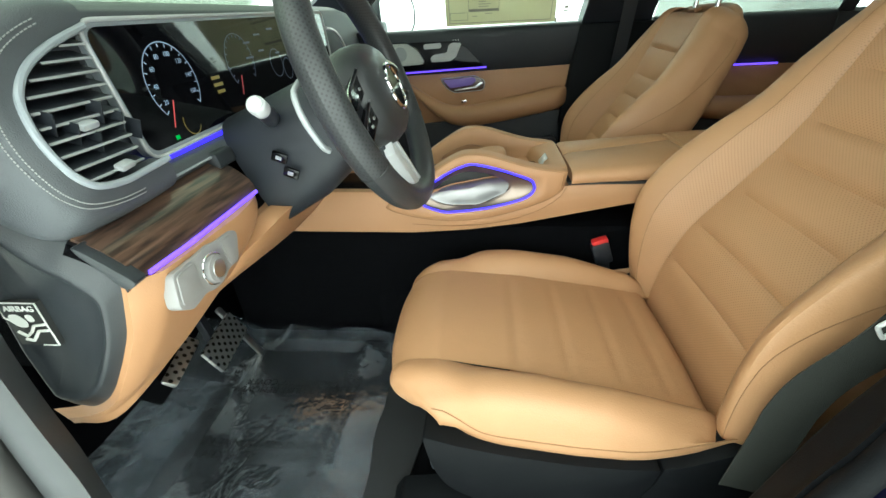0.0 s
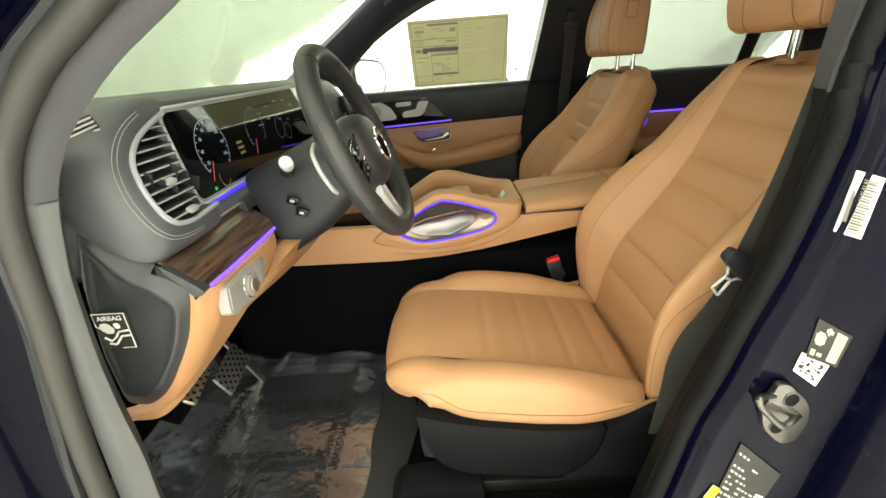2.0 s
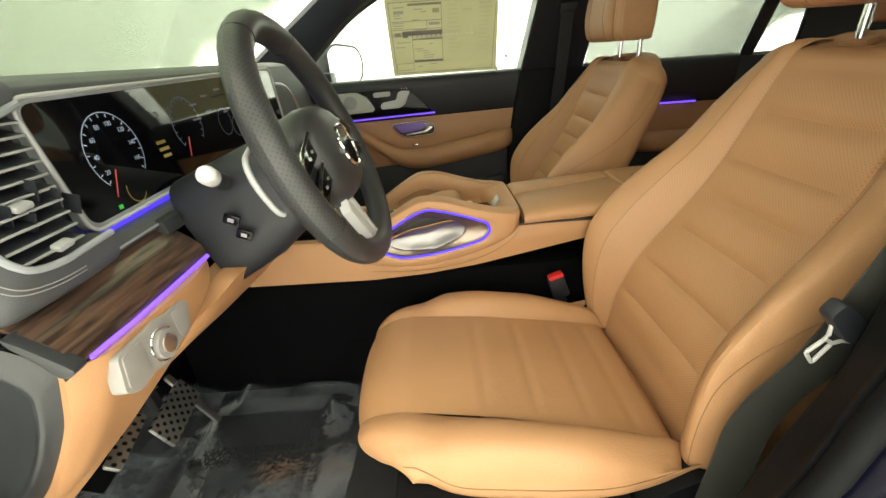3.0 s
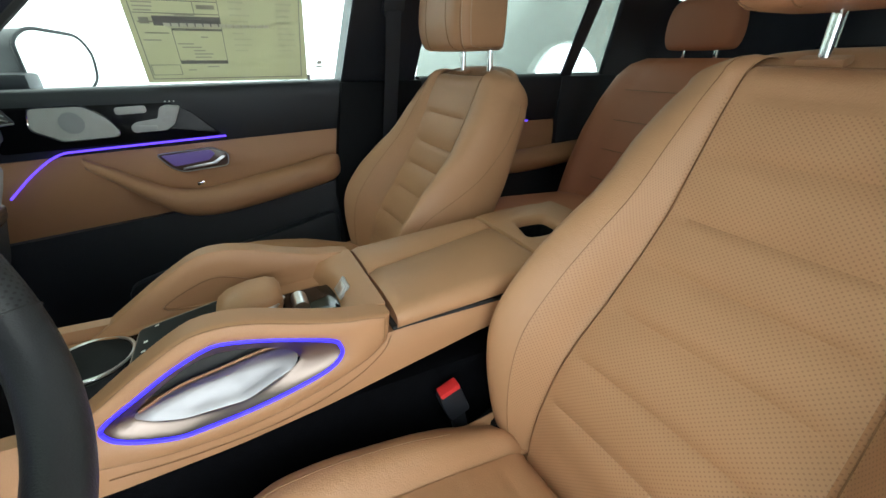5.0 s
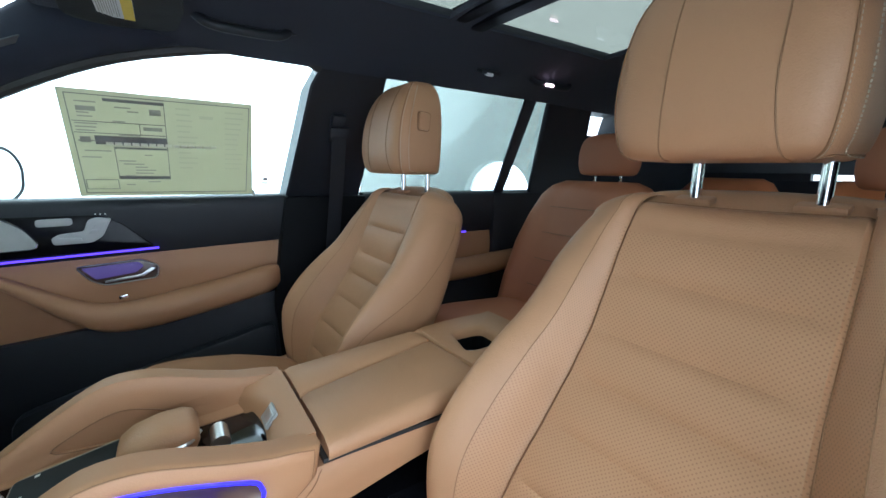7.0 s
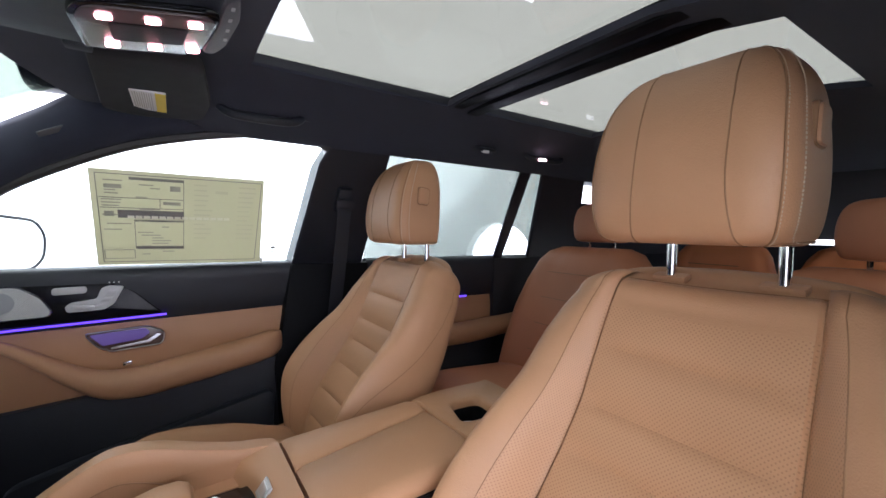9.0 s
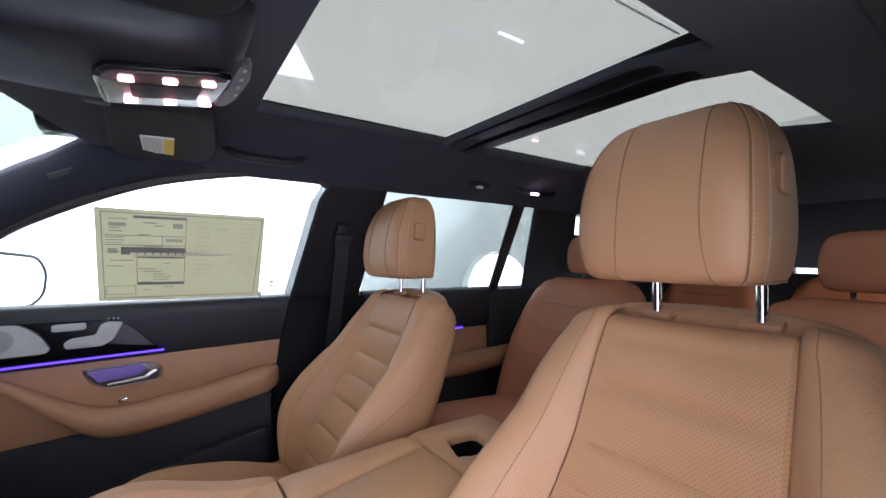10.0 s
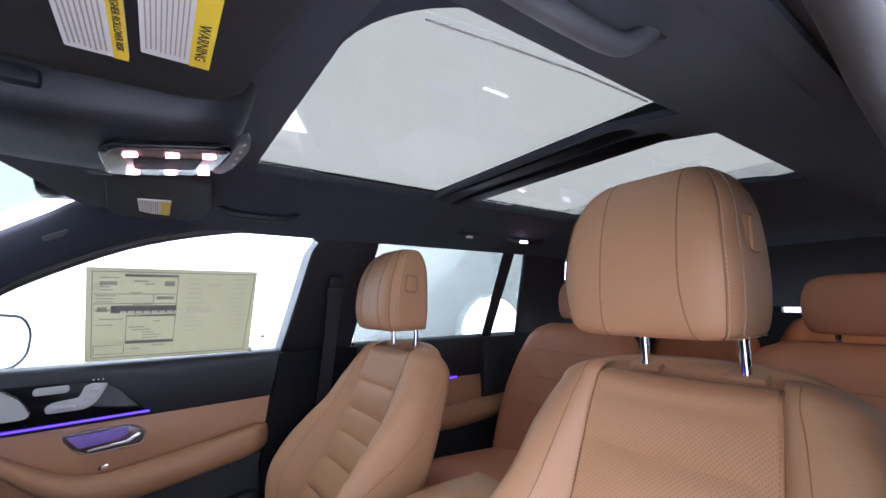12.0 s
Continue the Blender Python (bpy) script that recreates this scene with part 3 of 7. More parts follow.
def seat_cushion(seat, cy):
    """The cushion: flat insert with cross seams, raised sides, a rolled front edge."""
    def top(x):
        return float(np.interp(x, [0.20, 0.30, 0.45, 0.60, 0.690, 0.706, 0.716, 0.745], [0.874, 0.890, 0.872, 0.842, 0.821, 0.812, 0.790, 0.775]))
    quilt = (0.425, 0.505, 0.585, 0.655)
    n_front = 15
    rows = []
    for k in range(n_front):
        th = radians(-42 + 132 * k / (n_front - 1))
        rows.append((0.292 - 0.074 * math.cos(th), 0.842 + (top(0.292) - 0.842) * math.sin(th), 1.0 - 0.085 * (1 - math.sin(th)), th))
    for x in np.linspace(0.292, 0.745, 64)[1:]:
        rows.append((x, top(x), 1.0, math.pi / 2))
    ins, ins_uv, sides = [], [], {1: [], -1: []}
    s = 0
    last = None
    for x, z, wide, th in rows:
        if last:
            s += math.hypot(x - last[0], z - last[1])
        last = (x, z)
        a = float(np.interp(x, [0.2, 0.3, 0.5, 0.74], [0.118, 0.124, 0.134, 0.150])) * wide
        b = float(np.interp(x, [0.2, 0.3, 0.5, 0.66, 0.74], [0.172, 0.178, 0.184, 0.18, 0.17])) * wide
        c = float(np.interp(x, [0.2, 0.26, 0.4, 0.6, 0.74], [0.190, 0.203, 0.214, 0.218, 0.205])) * wide
        p = float(np.interp(x, [0.2, 0.27, 0.34, 0.42, 0.55, 0.68, 0.74], [0.001, 0.004, 0.016, 0.026, 0.032, 0.022, 0.004]))
        dip = sum(0.0030 * math.exp(-(((x - q) / 0.006) ** 2)) for q in quilt)
        ux, uz = (-math.cos(th), math.sin(th))
        mid = [(w * a, 0.004 * (1 - w * w) - dip * (1 - w**6)) for w in np.linspace(-1, 1, 25)]
        def bow(w, x=x):
            return 0.045 * (abs(w) / 0.2) ** 3 * max(0.0, 1 - (x - 0.21) / 0.16) ** 1.3
        ins.append([(x + f * ux + bow(w), cy + w, z + f * uz) for w, f in mid])
        ins_uv.append([(w, s) for w, f in mid])
        bot = float(np.interp(x, [0.21, 0.29, 0.40, 0.50, 0.57, 0.64, 0.70, 0.75], [0.835, 0.815, 0.802, 0.790, 0.787, 0.797, 0.812, 0.806]))
        for sg in (1, -1):
            pr = spline([(a, z - 0.005), (a + 0.006, z + 0.003), ((a + b) / 2, z + p * 0.75 + 0.003), (b, z + p), (c - 0.008, z + p - 0.016), (c, bot + 0.032),
                         (c - 0.006, bot + 0.004), (c - 0.03, bot - 0.004)], 22)
            # the front corners wrap round in plan as well as down, and ease into the side's own section
            wrap, drop = [], 0.052 - 0.006 * max(0.0, math.sin(th))
            for u in np.linspace(0, 1, 22):
                w, f = a + (c - a) * math.sin(u * math.pi / 2), 0.006 * math.sin(math.pi * min(1.0, u * 2.2)) - drop * (1 - math.cos(u * math.pi / 2)) ** 1.2
                wrap.append(np.array((x + bow(w) + f * ux, cy + sg * w, z + f * uz)))
            k = float(np.clip((x - 0.285) / 0.10, 0, 1)) if th > 1.5 else 0.0
            k = k * k * (3 - 2 * k)
            pr = [np.array((x + bow(w), cy + sg * w, max(zz, bot - 0.004))) for w, zz in pr]
            sides[sg].append([tuple(p * (1 - k) + q * k) for p, q in zip(wrap, pr)])
    part("cushion_panel", loft(ins, False, False, uv=ins_uv), LEATHER, seat, "tan leather cushion centre with cross seams")
    for sg in (1, -1):
        bol = part("cushion_side", loft(sides[sg], False, False), LEATHER, seat)
        part("seam", tube([r[0] for r in sides[sg][3:]], 0.0006, 5), THREAD, bol)
        part("seam", tube([(p[0], p[1] + sg * 0.0006, p[2]) for p in (r[15] for r in sides[sg][12:])], 0.0009, 5), THREAD, bol)
        crown = [(p[0], p[1], p[2] + 0.0004) for p in (r[9] for r in sides[sg][20:58])]
        if sg > 0:
            part("seam", tube(crown, 0.0007, 5), THREAD, bol)
    part("cushion_base", prism(rounded([(0.42, 0.785), (0.68, 0.775), (0.68, 0.795), (0.60, 0.810), (0.42, 0.815)], 0.01), "y", cy - 0.17, cy + 0.17, 0.006), LEATHER, seat)


def headrest(seat, cy):
    """A deep padded headrest: convex front with two seams, creased edges and stitched side panels."""
    prof = spline([(1.396, 0.985, 0.080, 0.045), (1.399, 0.980, 0.101, 0.066), (1.415, 0.976, 0.1125, 0.076), (1.46, 0.974, 0.1180, 0.080), (1.52, 0.978, 0.1155, 0.077),
                   (1.568, 0.984, 0.108, 0.066), (1.602, 0.990, 0.091, 0.050), (1.620, 0.994, 0.068, 0.032), (1.626, 0.996, 0.036, 0.013)], 48)

    def place(z, xc, w, d, a, grow=0.0):
        ca, sa = math.cos(a), math.sin(a)
        ex = 0.29 if ca < 0 else 0.34
        d = d if ca < 0 else d * 0.62
        bow = 0.008 * (1 - min(1.0, abs(sa) / 0.9) ** 2) if ca < 0 else 0.0
        return (xc + (d + grow) * math.copysign(abs(ca) ** ex, ca) - bow * min(1.0, d / 0.05), cy + (w + grow) * math.copysign(abs(sa) ** ex, sa), z)

    hr = part("headrest", loft([[place(*p, a) for a in np.linspace(0, 2 * math.pi, 88, endpoint=False)] for p in prof]), LEATHER, seat, smooth=60)
    for off in (-0.062, 0.040):
        seam = []
        for z, xc, w, d in prof[2:-4]:
            o = off * (1 + 0.10 * ((z - 1.50) / 0.09) ** 2 * (-1 if off < 0 and z > 1.5 else 1))
            if abs(o) > 0.86 * w:
                continue
            al = math.pi - math.copysign(math.asin(min(0.99, (abs(o) / w) ** (1 / 0.29))), o)
            seam.append(place(z, xc, w, d, al, 0.0003))
        part("seam", tube(seam, 0.0009, 5), THREAD, hr)
    for sg in (1, -1):
        rows = [[place(*p, sg * radians(134), 0.0006) for p in prof[4:-6]]]
        low = [place(*prof[7], sg * radians(t), 0.0006) for t in (40, 62, 80, 95)]
        rows.append(list(spline(low + [place(*p, sg * radians(108), 0.0006) for p in prof[10:-9]], 50)))
        part("seam", tube(rows[0], 0.0011, 5), THREAD, hr)
        part("seam", tube(spline([place(*prof[k], sg * radians(t), 0.0006) for k, t in ((4, 134), (6, 122), (7, 104), (8, 84), (8, 60), (8, 40))], 24), 0.0010, 5), THREAD, hr)
        for row in rows:
            bm = bmesh.new()
            pts = spline(row, 70)
            for i in range(68):
                q, r = (p + np.array((0.003, sg * 0.0011, 0)) for p in pts[i:i + 2])
                tube([q, q * 0.4 + r * 0.6], 0.0008, 4, bm=bm)
            part("stitching", bm, PALE_THREAD, hr, "row of pale stitches")
    return hr


def front_seat(cy, label):
    seat = thing("front_seat", (0.47, cy, 0.60), label, "car seat", "front seats")
    seat_back(seat, cy)
    seat_cushion(seat, cy)
    hr = headrest(seat, cy + 0.021)
    bt = rounded([(0.944, 1.502), (0.974, 1.500), (0.978, 1.540), (0.948, 1.544)], 0.008)
    part("button_gap", prism([(0.961 + (x - 0.961) * 1.16, 1.5215 + (z - 1.5215) * 1.12) for x, z in bt], "y", cy - 0.0975, cy - 0.075, 0.001), THREAD, hr)
    part("headrest_button", prism(bt, "y", cy - 0.1010, cy - 0.075, 0.003), LEATHER, hr)
    for sg in (1, -1):
        part("headrest_post", tube([(0.992, cy + sg * 0.064, 1.410), (0.992, cy + sg * 0.064, 1.32)], 0.0068, 14), CHROME, seat, "polished chrome post")
        part("post_sleeve", box((0.992, cy + sg * 0.064, 1.3480), (0.022, 0.046, 0.010), 0.0045, (0, -14, 0)), LEATHER, seat)
        cover = rounded([(0.288, 0.846), (0.34, 0.828), (0.40, 0.814), (0.50, 0.798), (0.57, 0.794), (0.612, 0.797), (0.606, 0.758), (0.588, 0.718), (0.535, 0.680), (0.36, 0.702), (0.316, 0.735), (0.296, 0.790)], [0.006, 0.01, 0.01, 0.01, 0.01, 0.004, 0.02, 0.02, 0.02, 0.03, 0.03, 0.03])
        part("side_cover", prism(cover, "y", cy + sg * 0.185, cy + sg * 0.228, 0.008), TRIM_BLACK, seat, "moulded black plastic side cover")
        tail = rounded([(0.616, 0.798), (0.64, 0.803), (0.70, 0.836), (0.735, 0.83), (0.745, 0.70), (0.70, 0.672), (0.545, 0.676), (0.592, 0.716), (0.610, 0.758)], [0.004, 0.01, 0.01, 0.01, 0.03, 0.02, 0.004, 0.02, 0.02])
        part("rear_cover", prism(tail, "y", cy + sg * 0.185, cy + sg * 0.2265, 0.008), TRIM_BLACK, seat, "black plastic rear cover")
        part("seat_rail", box((0.54, cy + sg * 0.19, 0.632), (0.48, 0.035, 0.03), 0.005), STEEL, seat, "steel runner")
        part("rail_cover", prism(rounded([(0.215, 0.604), (0.235, 0.640), (0.30, 0.652), (0.40, 0.652), (0.40, 0.604)], 0.008), "y", cy + sg * 0.19 - 0.032, cy + sg * 0.19 + 0.032, 0.004), TRIM_BLACK, seat, "black plastic runner cover")
    part("seat_frame", box((0.50, cy, 0.72), (0.44, 0.34, 0.11), 0.02), BLACK, seat)
    return seat


driver_seat = front_seat(-0.385, "tan perforated leather front car seat on black base")
passenger_seat = tagged(copy_thing(driver_seat, pose(0.455, 0.387, 0.573)), "tan leather passenger front seat beside the console")
for ob in passenger_seat.children:
    if ob.name.startswith("cushion"):
        ob.location.z += 0.03

# ---- driver's doorway ----
A_IN = [(0.45, 1.63), (0.30, 1.535), (0.156, 1.446), (0.084, 1.402), (0.026, 1.354), (-0.002, 1.320), (-0.022, 1.283), (-0.043, 1.215), (-0.053, 1.16), (-0.063, 1.085), (-0.068, 1.0), (-0.069, 0.92), (-0.078, 0.82), (-0.08, 0.70)]
A_OUT = [(0.41, 1.65), (0.258, 1.548), (0.112, 1.452), (0.043, 1.407), (-0.012, 1.355), (-0.036, 1.320), (-0.054, 1.281), (-0.070, 1.215), (-0.079, 1.16), (-0.094, 1.085), (-0.108, 1.0), (-0.118, 0.92), (-0.129, 0.82), (-0.13, 0.70)]
a_in, a_out = spline(A_IN, 45), spline(A_OUT, 45)
loops = []
for (x, z), (u, w) in zip(a_in, a_out):
    mx, mz = (x + u) / 2, (z + w) / 2
    loops.append([(x - 0.030, -0.70, z), (x, -0.736, z), (x * 0.75 + u * 0.25, -0.744, z * 0.75 + w * 0.25), (mx, -0.745, mz), (u, -0.742, w), (u - 0.03, -0.70, w), (mx - 0.03, -0.69, mz)])
k = 20
part("a_pillar_trim", loft(loops[:k + 1]), PILLAR_CLOTH, car, "grey woven A-pillar cover", 50)
part("kick_trim", loft(loops[k:]), GREY_TRIM, car, "grey plastic kick panel", 50)
joint = [(p[0], p[1] - 0.0005, p[2]) for p in loops[k][:4]]
part("trim_joint", tube(joint, 0.0012, 5), INK, car)
off = np.array([(u + 0.32 * (u - x), w + 0.32 * (w - z)) for (x, z), (u, w) in zip(a_in, a_out)])
part("door_seal", tube([(u, -0.749, w) for u, w in off], 0.0135, 12), RUBBER, car, "grey rubber door seal")
off2 = np.array([(u + 0.85 * (u - x), w + 0.85 * (w - z)) for (x, z), (u, w) in zip(a_in, a_out)])
part("seal_lip", tube([(u, -0.752, w) for u, w in off2], 0.008, 8), BLACK, car)
rows = []
for (x, z), (u, w) in zip(a_in, a_out):
    d = np.array([u - x, w - z]) / (math.hypot(u - x, w - z) + 1e-9)
    pts = []
    for s, y in ((0.028, -0.742), (0.045, -0.752), (0.062, -0.785), (0.078, -0.835), (0.14, -0.868), (0.36, -0.90)):
        pts.append((u + d[0] * s, y, w + d[1] * s))
    rows.append(pts)
part("body_frame_front", loft(rows, False, False), PAINT, car, "dark blue painted door frame", 60)

part("sill_cover", prism(rounded([(-0.765, 0.56), (-0.74, 0.645), (-0.70, 0.66), (-0.66, 0.60), (-0.66, 0.55)], 0.012), "x", -0.15, 1.0, 0), TRIM_BLACK, car)
part("sill_paint", prism(rounded([(-0.90, 0.40), (-0.90, 0.50), (-0.84, 0.60), (-0.772, 0.615), (-0.77, 0.40)], 0.02), "x", -0.3, 1.0, 0), PAINT, car)

# B-pillar: trim, seal, painted jamb
B_IN = [(0.590, 0.55), (0.622, 0.748), (0.640, 0.85), (0.656, 0.927), (0.678, 1.014), (0.704, 1.09), (0.716, 1.179), (0.728, 1.256), (0.734, 1.323), (0.740, 1.38), (0.79, 1.55), (0.85, 1.68)]
J_IN = [(0.590, 0.55), (0.615, 0.75), (0.634, 0.868), (0.650, 0.977), (0.668, 1.037), (0.682, 1.105), (0.697, 1.159), (0.710, 1.225), (0.719, 1.293), (0.728, 1.36), (0.80, 1.55), (0.86, 1.68)]
b_in, j_in = spline(B_IN, 60), spline(J_IN, 60)
zs = np.linspace(0.56, 1.68, 60)
bx, jx = np.interp(zs, b_in[:, 1], b_in[:, 0]), np.interp(zs, j_in[:, 1], j_in[:, 0])
lean = np.maximum(0.0, zs - 1.32) * 0.24
rows = [[(b + 0.26, -0.69 + q, z), (b + 0.012, -0.69 + q, z), (b, -0.70 + q, z), (b * 0.7 + j * 0.3, -0.722 + q, z), (j - 0.010, -0.742 + q, z), (j - 0.004, -0.745 + q, z)] for b, j, z, q in zip(bx, jx, zs, lean)]
part("b_pillar_trim", loft(rows[:42], False, False), TRIM_BLACK, car, "black B-pillar trim", 50)
part("b_pillar_cloth", loft(rows[41:], False, False), PILLAR_CLOTH, car, "grey woven upper B-pillar cover", 50)


def outer_edge(z, j):
    """Where the jamb turns outwards, at height z."""
    return max(j + 0.045, float(np.interp(z, [0.56, 0.89, 0.986, 1.059, 1.154, 1.30, 1.68], [0.712, 0.748, 0.755, 0.761, 0.766, 0.778, 0.90])))


part("b_seal", tube([(j - 0.002, -0.756 + q, z) for j, z, q in zip(jx, zs, lean)], 0.0125, 12), TRIM_BLACK, car, "black rubber door seal")
rows = []
for j, z, q in zip(jx, zs, lean):
    o = outer_edge(z, j)
    rows.append([(j - 0.004, -0.762 + q, z), (j - 0.001, -0.774 + q, z), (j + 0.001, -0.7785 + q, z), (j + 0.003, -0.7800 + q, z), (j + 0.005, -0.7785 + q, z), (j + 0.007, -0.7765 + q, z), (j + 0.009, -0.7785 + q, z), (j + 0.011, -0.7835 + q, z),
                 (j + 0.013, -0.7850 + q, z), (j + 0.016, -0.7845 + q, z), (j + 0.035, -0.789 + q, z), (o - 0.02, -0.797 + q, z), (o - 0.004, -0.8015 + q, z), (o, -0.8045 + q, z),
                 (o + 0.003, -0.808 + q, z), (o + 0.005, -0.815 + q, z), (o + 0.010, -0.85 + q, z), (o + 0.03, -0.875 + q, z), (o + 0.5, -0.90 + q, z)])
part("b_pillar_jamb", loft(rows, False, False), PAINT, car, "glossy dark blue door jamb", 60)
# seal and frame along the roof edge over the doorway
rows = []
for x in np.linspace(0.34, 1.10, 20):
    low = float(np.interp(x, [0.34, 0.74, 0.80, 0.88, 1.1], [1.632, 1.630, 1.60, 1.46, 1.40]))
    sec = spline([(-0.520, 1.690), (-0.555, 1.672), (-0.585, 1.652), (-0.602, 1.632)] + [(-0.602 - 0.30 * (1.632 - z), z) for z in np.linspace(1.632, low - 0.002, 5)[1:]], 18)
    rows.append([(x, y, z) for y, z in sec] + [(x, sec[-1][0] - 0.02, sec[-1][1]), (x, -0.63, 1.69)])
# the paler pillar cloth stands in for doorway light on this rail
part("roof_side_cloth", loft(rows), PILLAR_CLOTH, car, "woven cloth over the roof rail, paler for doorway light", 50)
part("upper_seal", tube(spline([(0.30, -0.645, 1.610), (0.45, -0.628, 1.628), (0.60, -0.620, 1.634), (0.72, -0.618, 1.628), (0.78, -0.622, 1.590), (0.80, -0.64, 1.52)], 30), 0.015, 12), RUBBER, car, "grey rubber door seal")
part("upper_frame", loft([[(x, -0.632, 1.690), (x, -0.66, 1.682), (x, -0.69, 1.690), (x, -0.70, 1.72), (x, -0.62, 1.75)] for x in (0.33, 0.6, 1.0)], True, True), PAINT, car, "dark blue painted roof frame")


def jamb(d, z, out=0.0):
    """A place on the painted jamb: d metres outwards from its inner edge."""
    j = float(np.interp(z, zs, jx))
    q = float(np.interp(z, zs, lean))
    o = outer_edge(z, j)
    y = float(np.interp(j + d, [j - 0.004, j + 0.003, j + 0.007, j + 0.013, j + 0.035, o - 0.02, o, o + 0.005], [-0.762, -0.780, -0.7765, -0.785, -0.789, -0.797, -0.8045, -0.815])) + q
    return Vector((j + d - 0.14 * out, y - out, z))


def jamb_patch(quad, u0, u1, v0, v1, out):
    """A thin patch on the jamb: shares u, v of a four-cornered outline given in (x, z)."""
    bl, br, tr, tl = (np.array(p) for p in quad)
    bm = bmesh.new()
    c = []
    for u, v in ((u0, v0), (u1, v0), (u1, v1), (u0, v1)):
        x, z = (bl * (1 - u) + br * u) * (1 - v) + (tl * (1 - u) + tr * u) * v
        c.append(bm.verts.new(jamb(x - float(np.interp(z, zs, jx)), z, out)))
    bm.faces.new(c)
    f = bmesh.ops.extrude_face_region(bm, geom=bm.faces[:])
    bmesh.ops.translate(bm, verts=[v for v in f["geom"] if isinstance(v, bmesh.types.BMVert)], vec=(0.0003, 0.0012, 0))
    return bm


# door striker on the jamb: a bolted plate with a pressed ridge and a loop
striker = thing("door_striker", (0.715, -0.797, 1.015), "bare zinc steel door striker bolted to jamb", "door striker")
flush = Matrix(((1, 0, 0, 0), (-0.14, 1, 0, -0.6960), (0, 0, 1, 0), (0, 0, 0, 1)))
plate = rounded([(0.701, 1.058), (0.712, 1.057), (0.735, 1.033), (0.740, 1.008), (0.735, 0.980), (0.721, 0.973), (0.700, 0.994), (0.692, 1.022)], [0.006, 0.006, 0.010, 0.006, 0.008, 0.008, 0.008, 0.008])
part("plate", prism(plate, "y", -0.004, 0.004, 0.0015, m=flush), STEEL, striker)
part("ridge", tube([flush @ Vector(p) for p in ((0.698, -0.001, 1.034), (0.715, -0.003, 1.026), (0.734, -0.001, 1.014))], [0.003, 0.005, 0.003], 8), STEEL, striker)
loop = spline([(0.728, -0.003, 1.017), (0.716, -0.012, 1.016), (0.706, -0.017, 1.014), (0.698, -0.018, 1.019), (0.684, -0.018, 1.034), (0.677, -0.017, 1.043), (0.680, -0.013, 1.047), (0.690, -0.006, 1.044), (0.700, -0.002, 1.041)], 32)
part("loop", tube([flush @ Vector(p) for p in loop], 0.0036, 10), STEEL, striker)
for x, z in ((0.716, 1.039), (0.711, 0.999)):
    hole = [(x + 0.0068 * math.cos(a), z + 0.0088 * math.sin(a)) for a in np.linspace(0, 2 * math.pi, 18, endpoint=False)]
    part("bolt", prism(hole, "y", -0.0052, -0.003, 0.0006, m=flush), TRIM_BLACK, striker, "black bolt in its hole")
    part("bolt_rim", tube([flush @ Vector((u, -0.0045, w)) for u, w in hole], 0.0008, 5, closed=True), STEEL, striker)


def jamb_label(name, label, quad, back, marks):
    """A sticker on the jamb with its printed bars; marks: (u, v, width, height, material) as shares of it."""
    t = thing(name, tuple(jamb(quad[0][0] - float(np.interp(quad[0][1], zs, jx)), quad[0][1])), label, "sticker", "door jamb stickers")
    part("backing", jamb_patch(quad, 0, 1, 0, 1, 0.0019), back, t, smooth=0)
    for m in {id(k[4]): k[4] for k in marks}.values():
        bm = bmesh.new()
        for u, v, w, hh, mm in marks:
            if mm is m:
                merge(jamb_patch(quad, u, u + w, v, v + hh, 0.0025), bm)
        part("print", bm, m, t, smooth=0, kind="stuff")
    return t


R = random.Random(4)
MID_GREY = material("barcode_ink", (0.16, 0.155, 0.14), 0.6, vary=0.1)
PALE_PRINT = material("pale_print", (0.42, 0.38, 0.31), 0.5, vary=0.2, scale=60)
PALE_GREY = material("placard_print", (0.42, 0.42, 0.42), 0.6, vary=0.1)
jamb_label("tyre_label", "black and white pictogram label on door jamb", [(0.7221, 1.0889), (0.7486, 1.0797), (0.7517, 1.1178), (0.7245, 1.1331)], INK,
           [(0.06, 0.46, 0.30, 0.22, PALE_PRINT), (0.12, 0.40, 0.18, 0.34, PALE_PRINT), (0.30, 0.78, 0.20, 0.10, PALE_PRINT), (0.36, 0.72, 0.06, 0.20, PALE_PRINT), (0.06, 0.10, 0.14, 0.16, PALE_PRINT), (0.26, 0.12, 0.16, 0.10, PALE_PRINT),
            (0.60, 0.08, 0.30, 0.84, PALE_PRINT), (0.66, 0.20, 0.05, 0.10, INK), (0.66, 0.70, 0.05, 0.10, INK), (0.78, 0.34, 0.06, 0.30, INK), (0.66, 0.42, 0.08, 0.05, INK), (0.66, 0.55, 0.08, 0.05, INK), (0.16, 0.50, 0.09, 0.12, INK)])
jamb_label("white_label", "small white printed label on door jamb", [(0.7155, 1.0703), (0.7379, 1.0531), (0.7433, 1.0808), (0.7184, 1.0936)], WHITE,
           [(R.uniform(0.06, 0.8), R.uniform(0.08, 0.82), R.uniform(0.05, 0.14), R.uniform(0.05, 0.12), INK) for i in range(22)])
jamb_label("barcode_label", "white barcode label on door jamb", [(0.7186, 1.2216), (0.7372, 1.2157), (0.74, 1.271), (0.7224, 1.2772)], WHITE,
           [(0.30, 0.06 + 0.046 * i, 0.46 if i % 3 else 0.54, 0.016 + 0.012 * (i % 2), MID_GREY) for i in range(19)] + [(0.10, 0.2, 0.08, 0.5, MID_GREY)])
marks = []
for i in range(7):
    for j in range(9):
        if R.random() < 0.8:
            marks.append((0.05 + 0.10 * i, 0.05 + 0.10 * j, R.uniform(0.05, 0.09), 0.035, PALE_GREY))
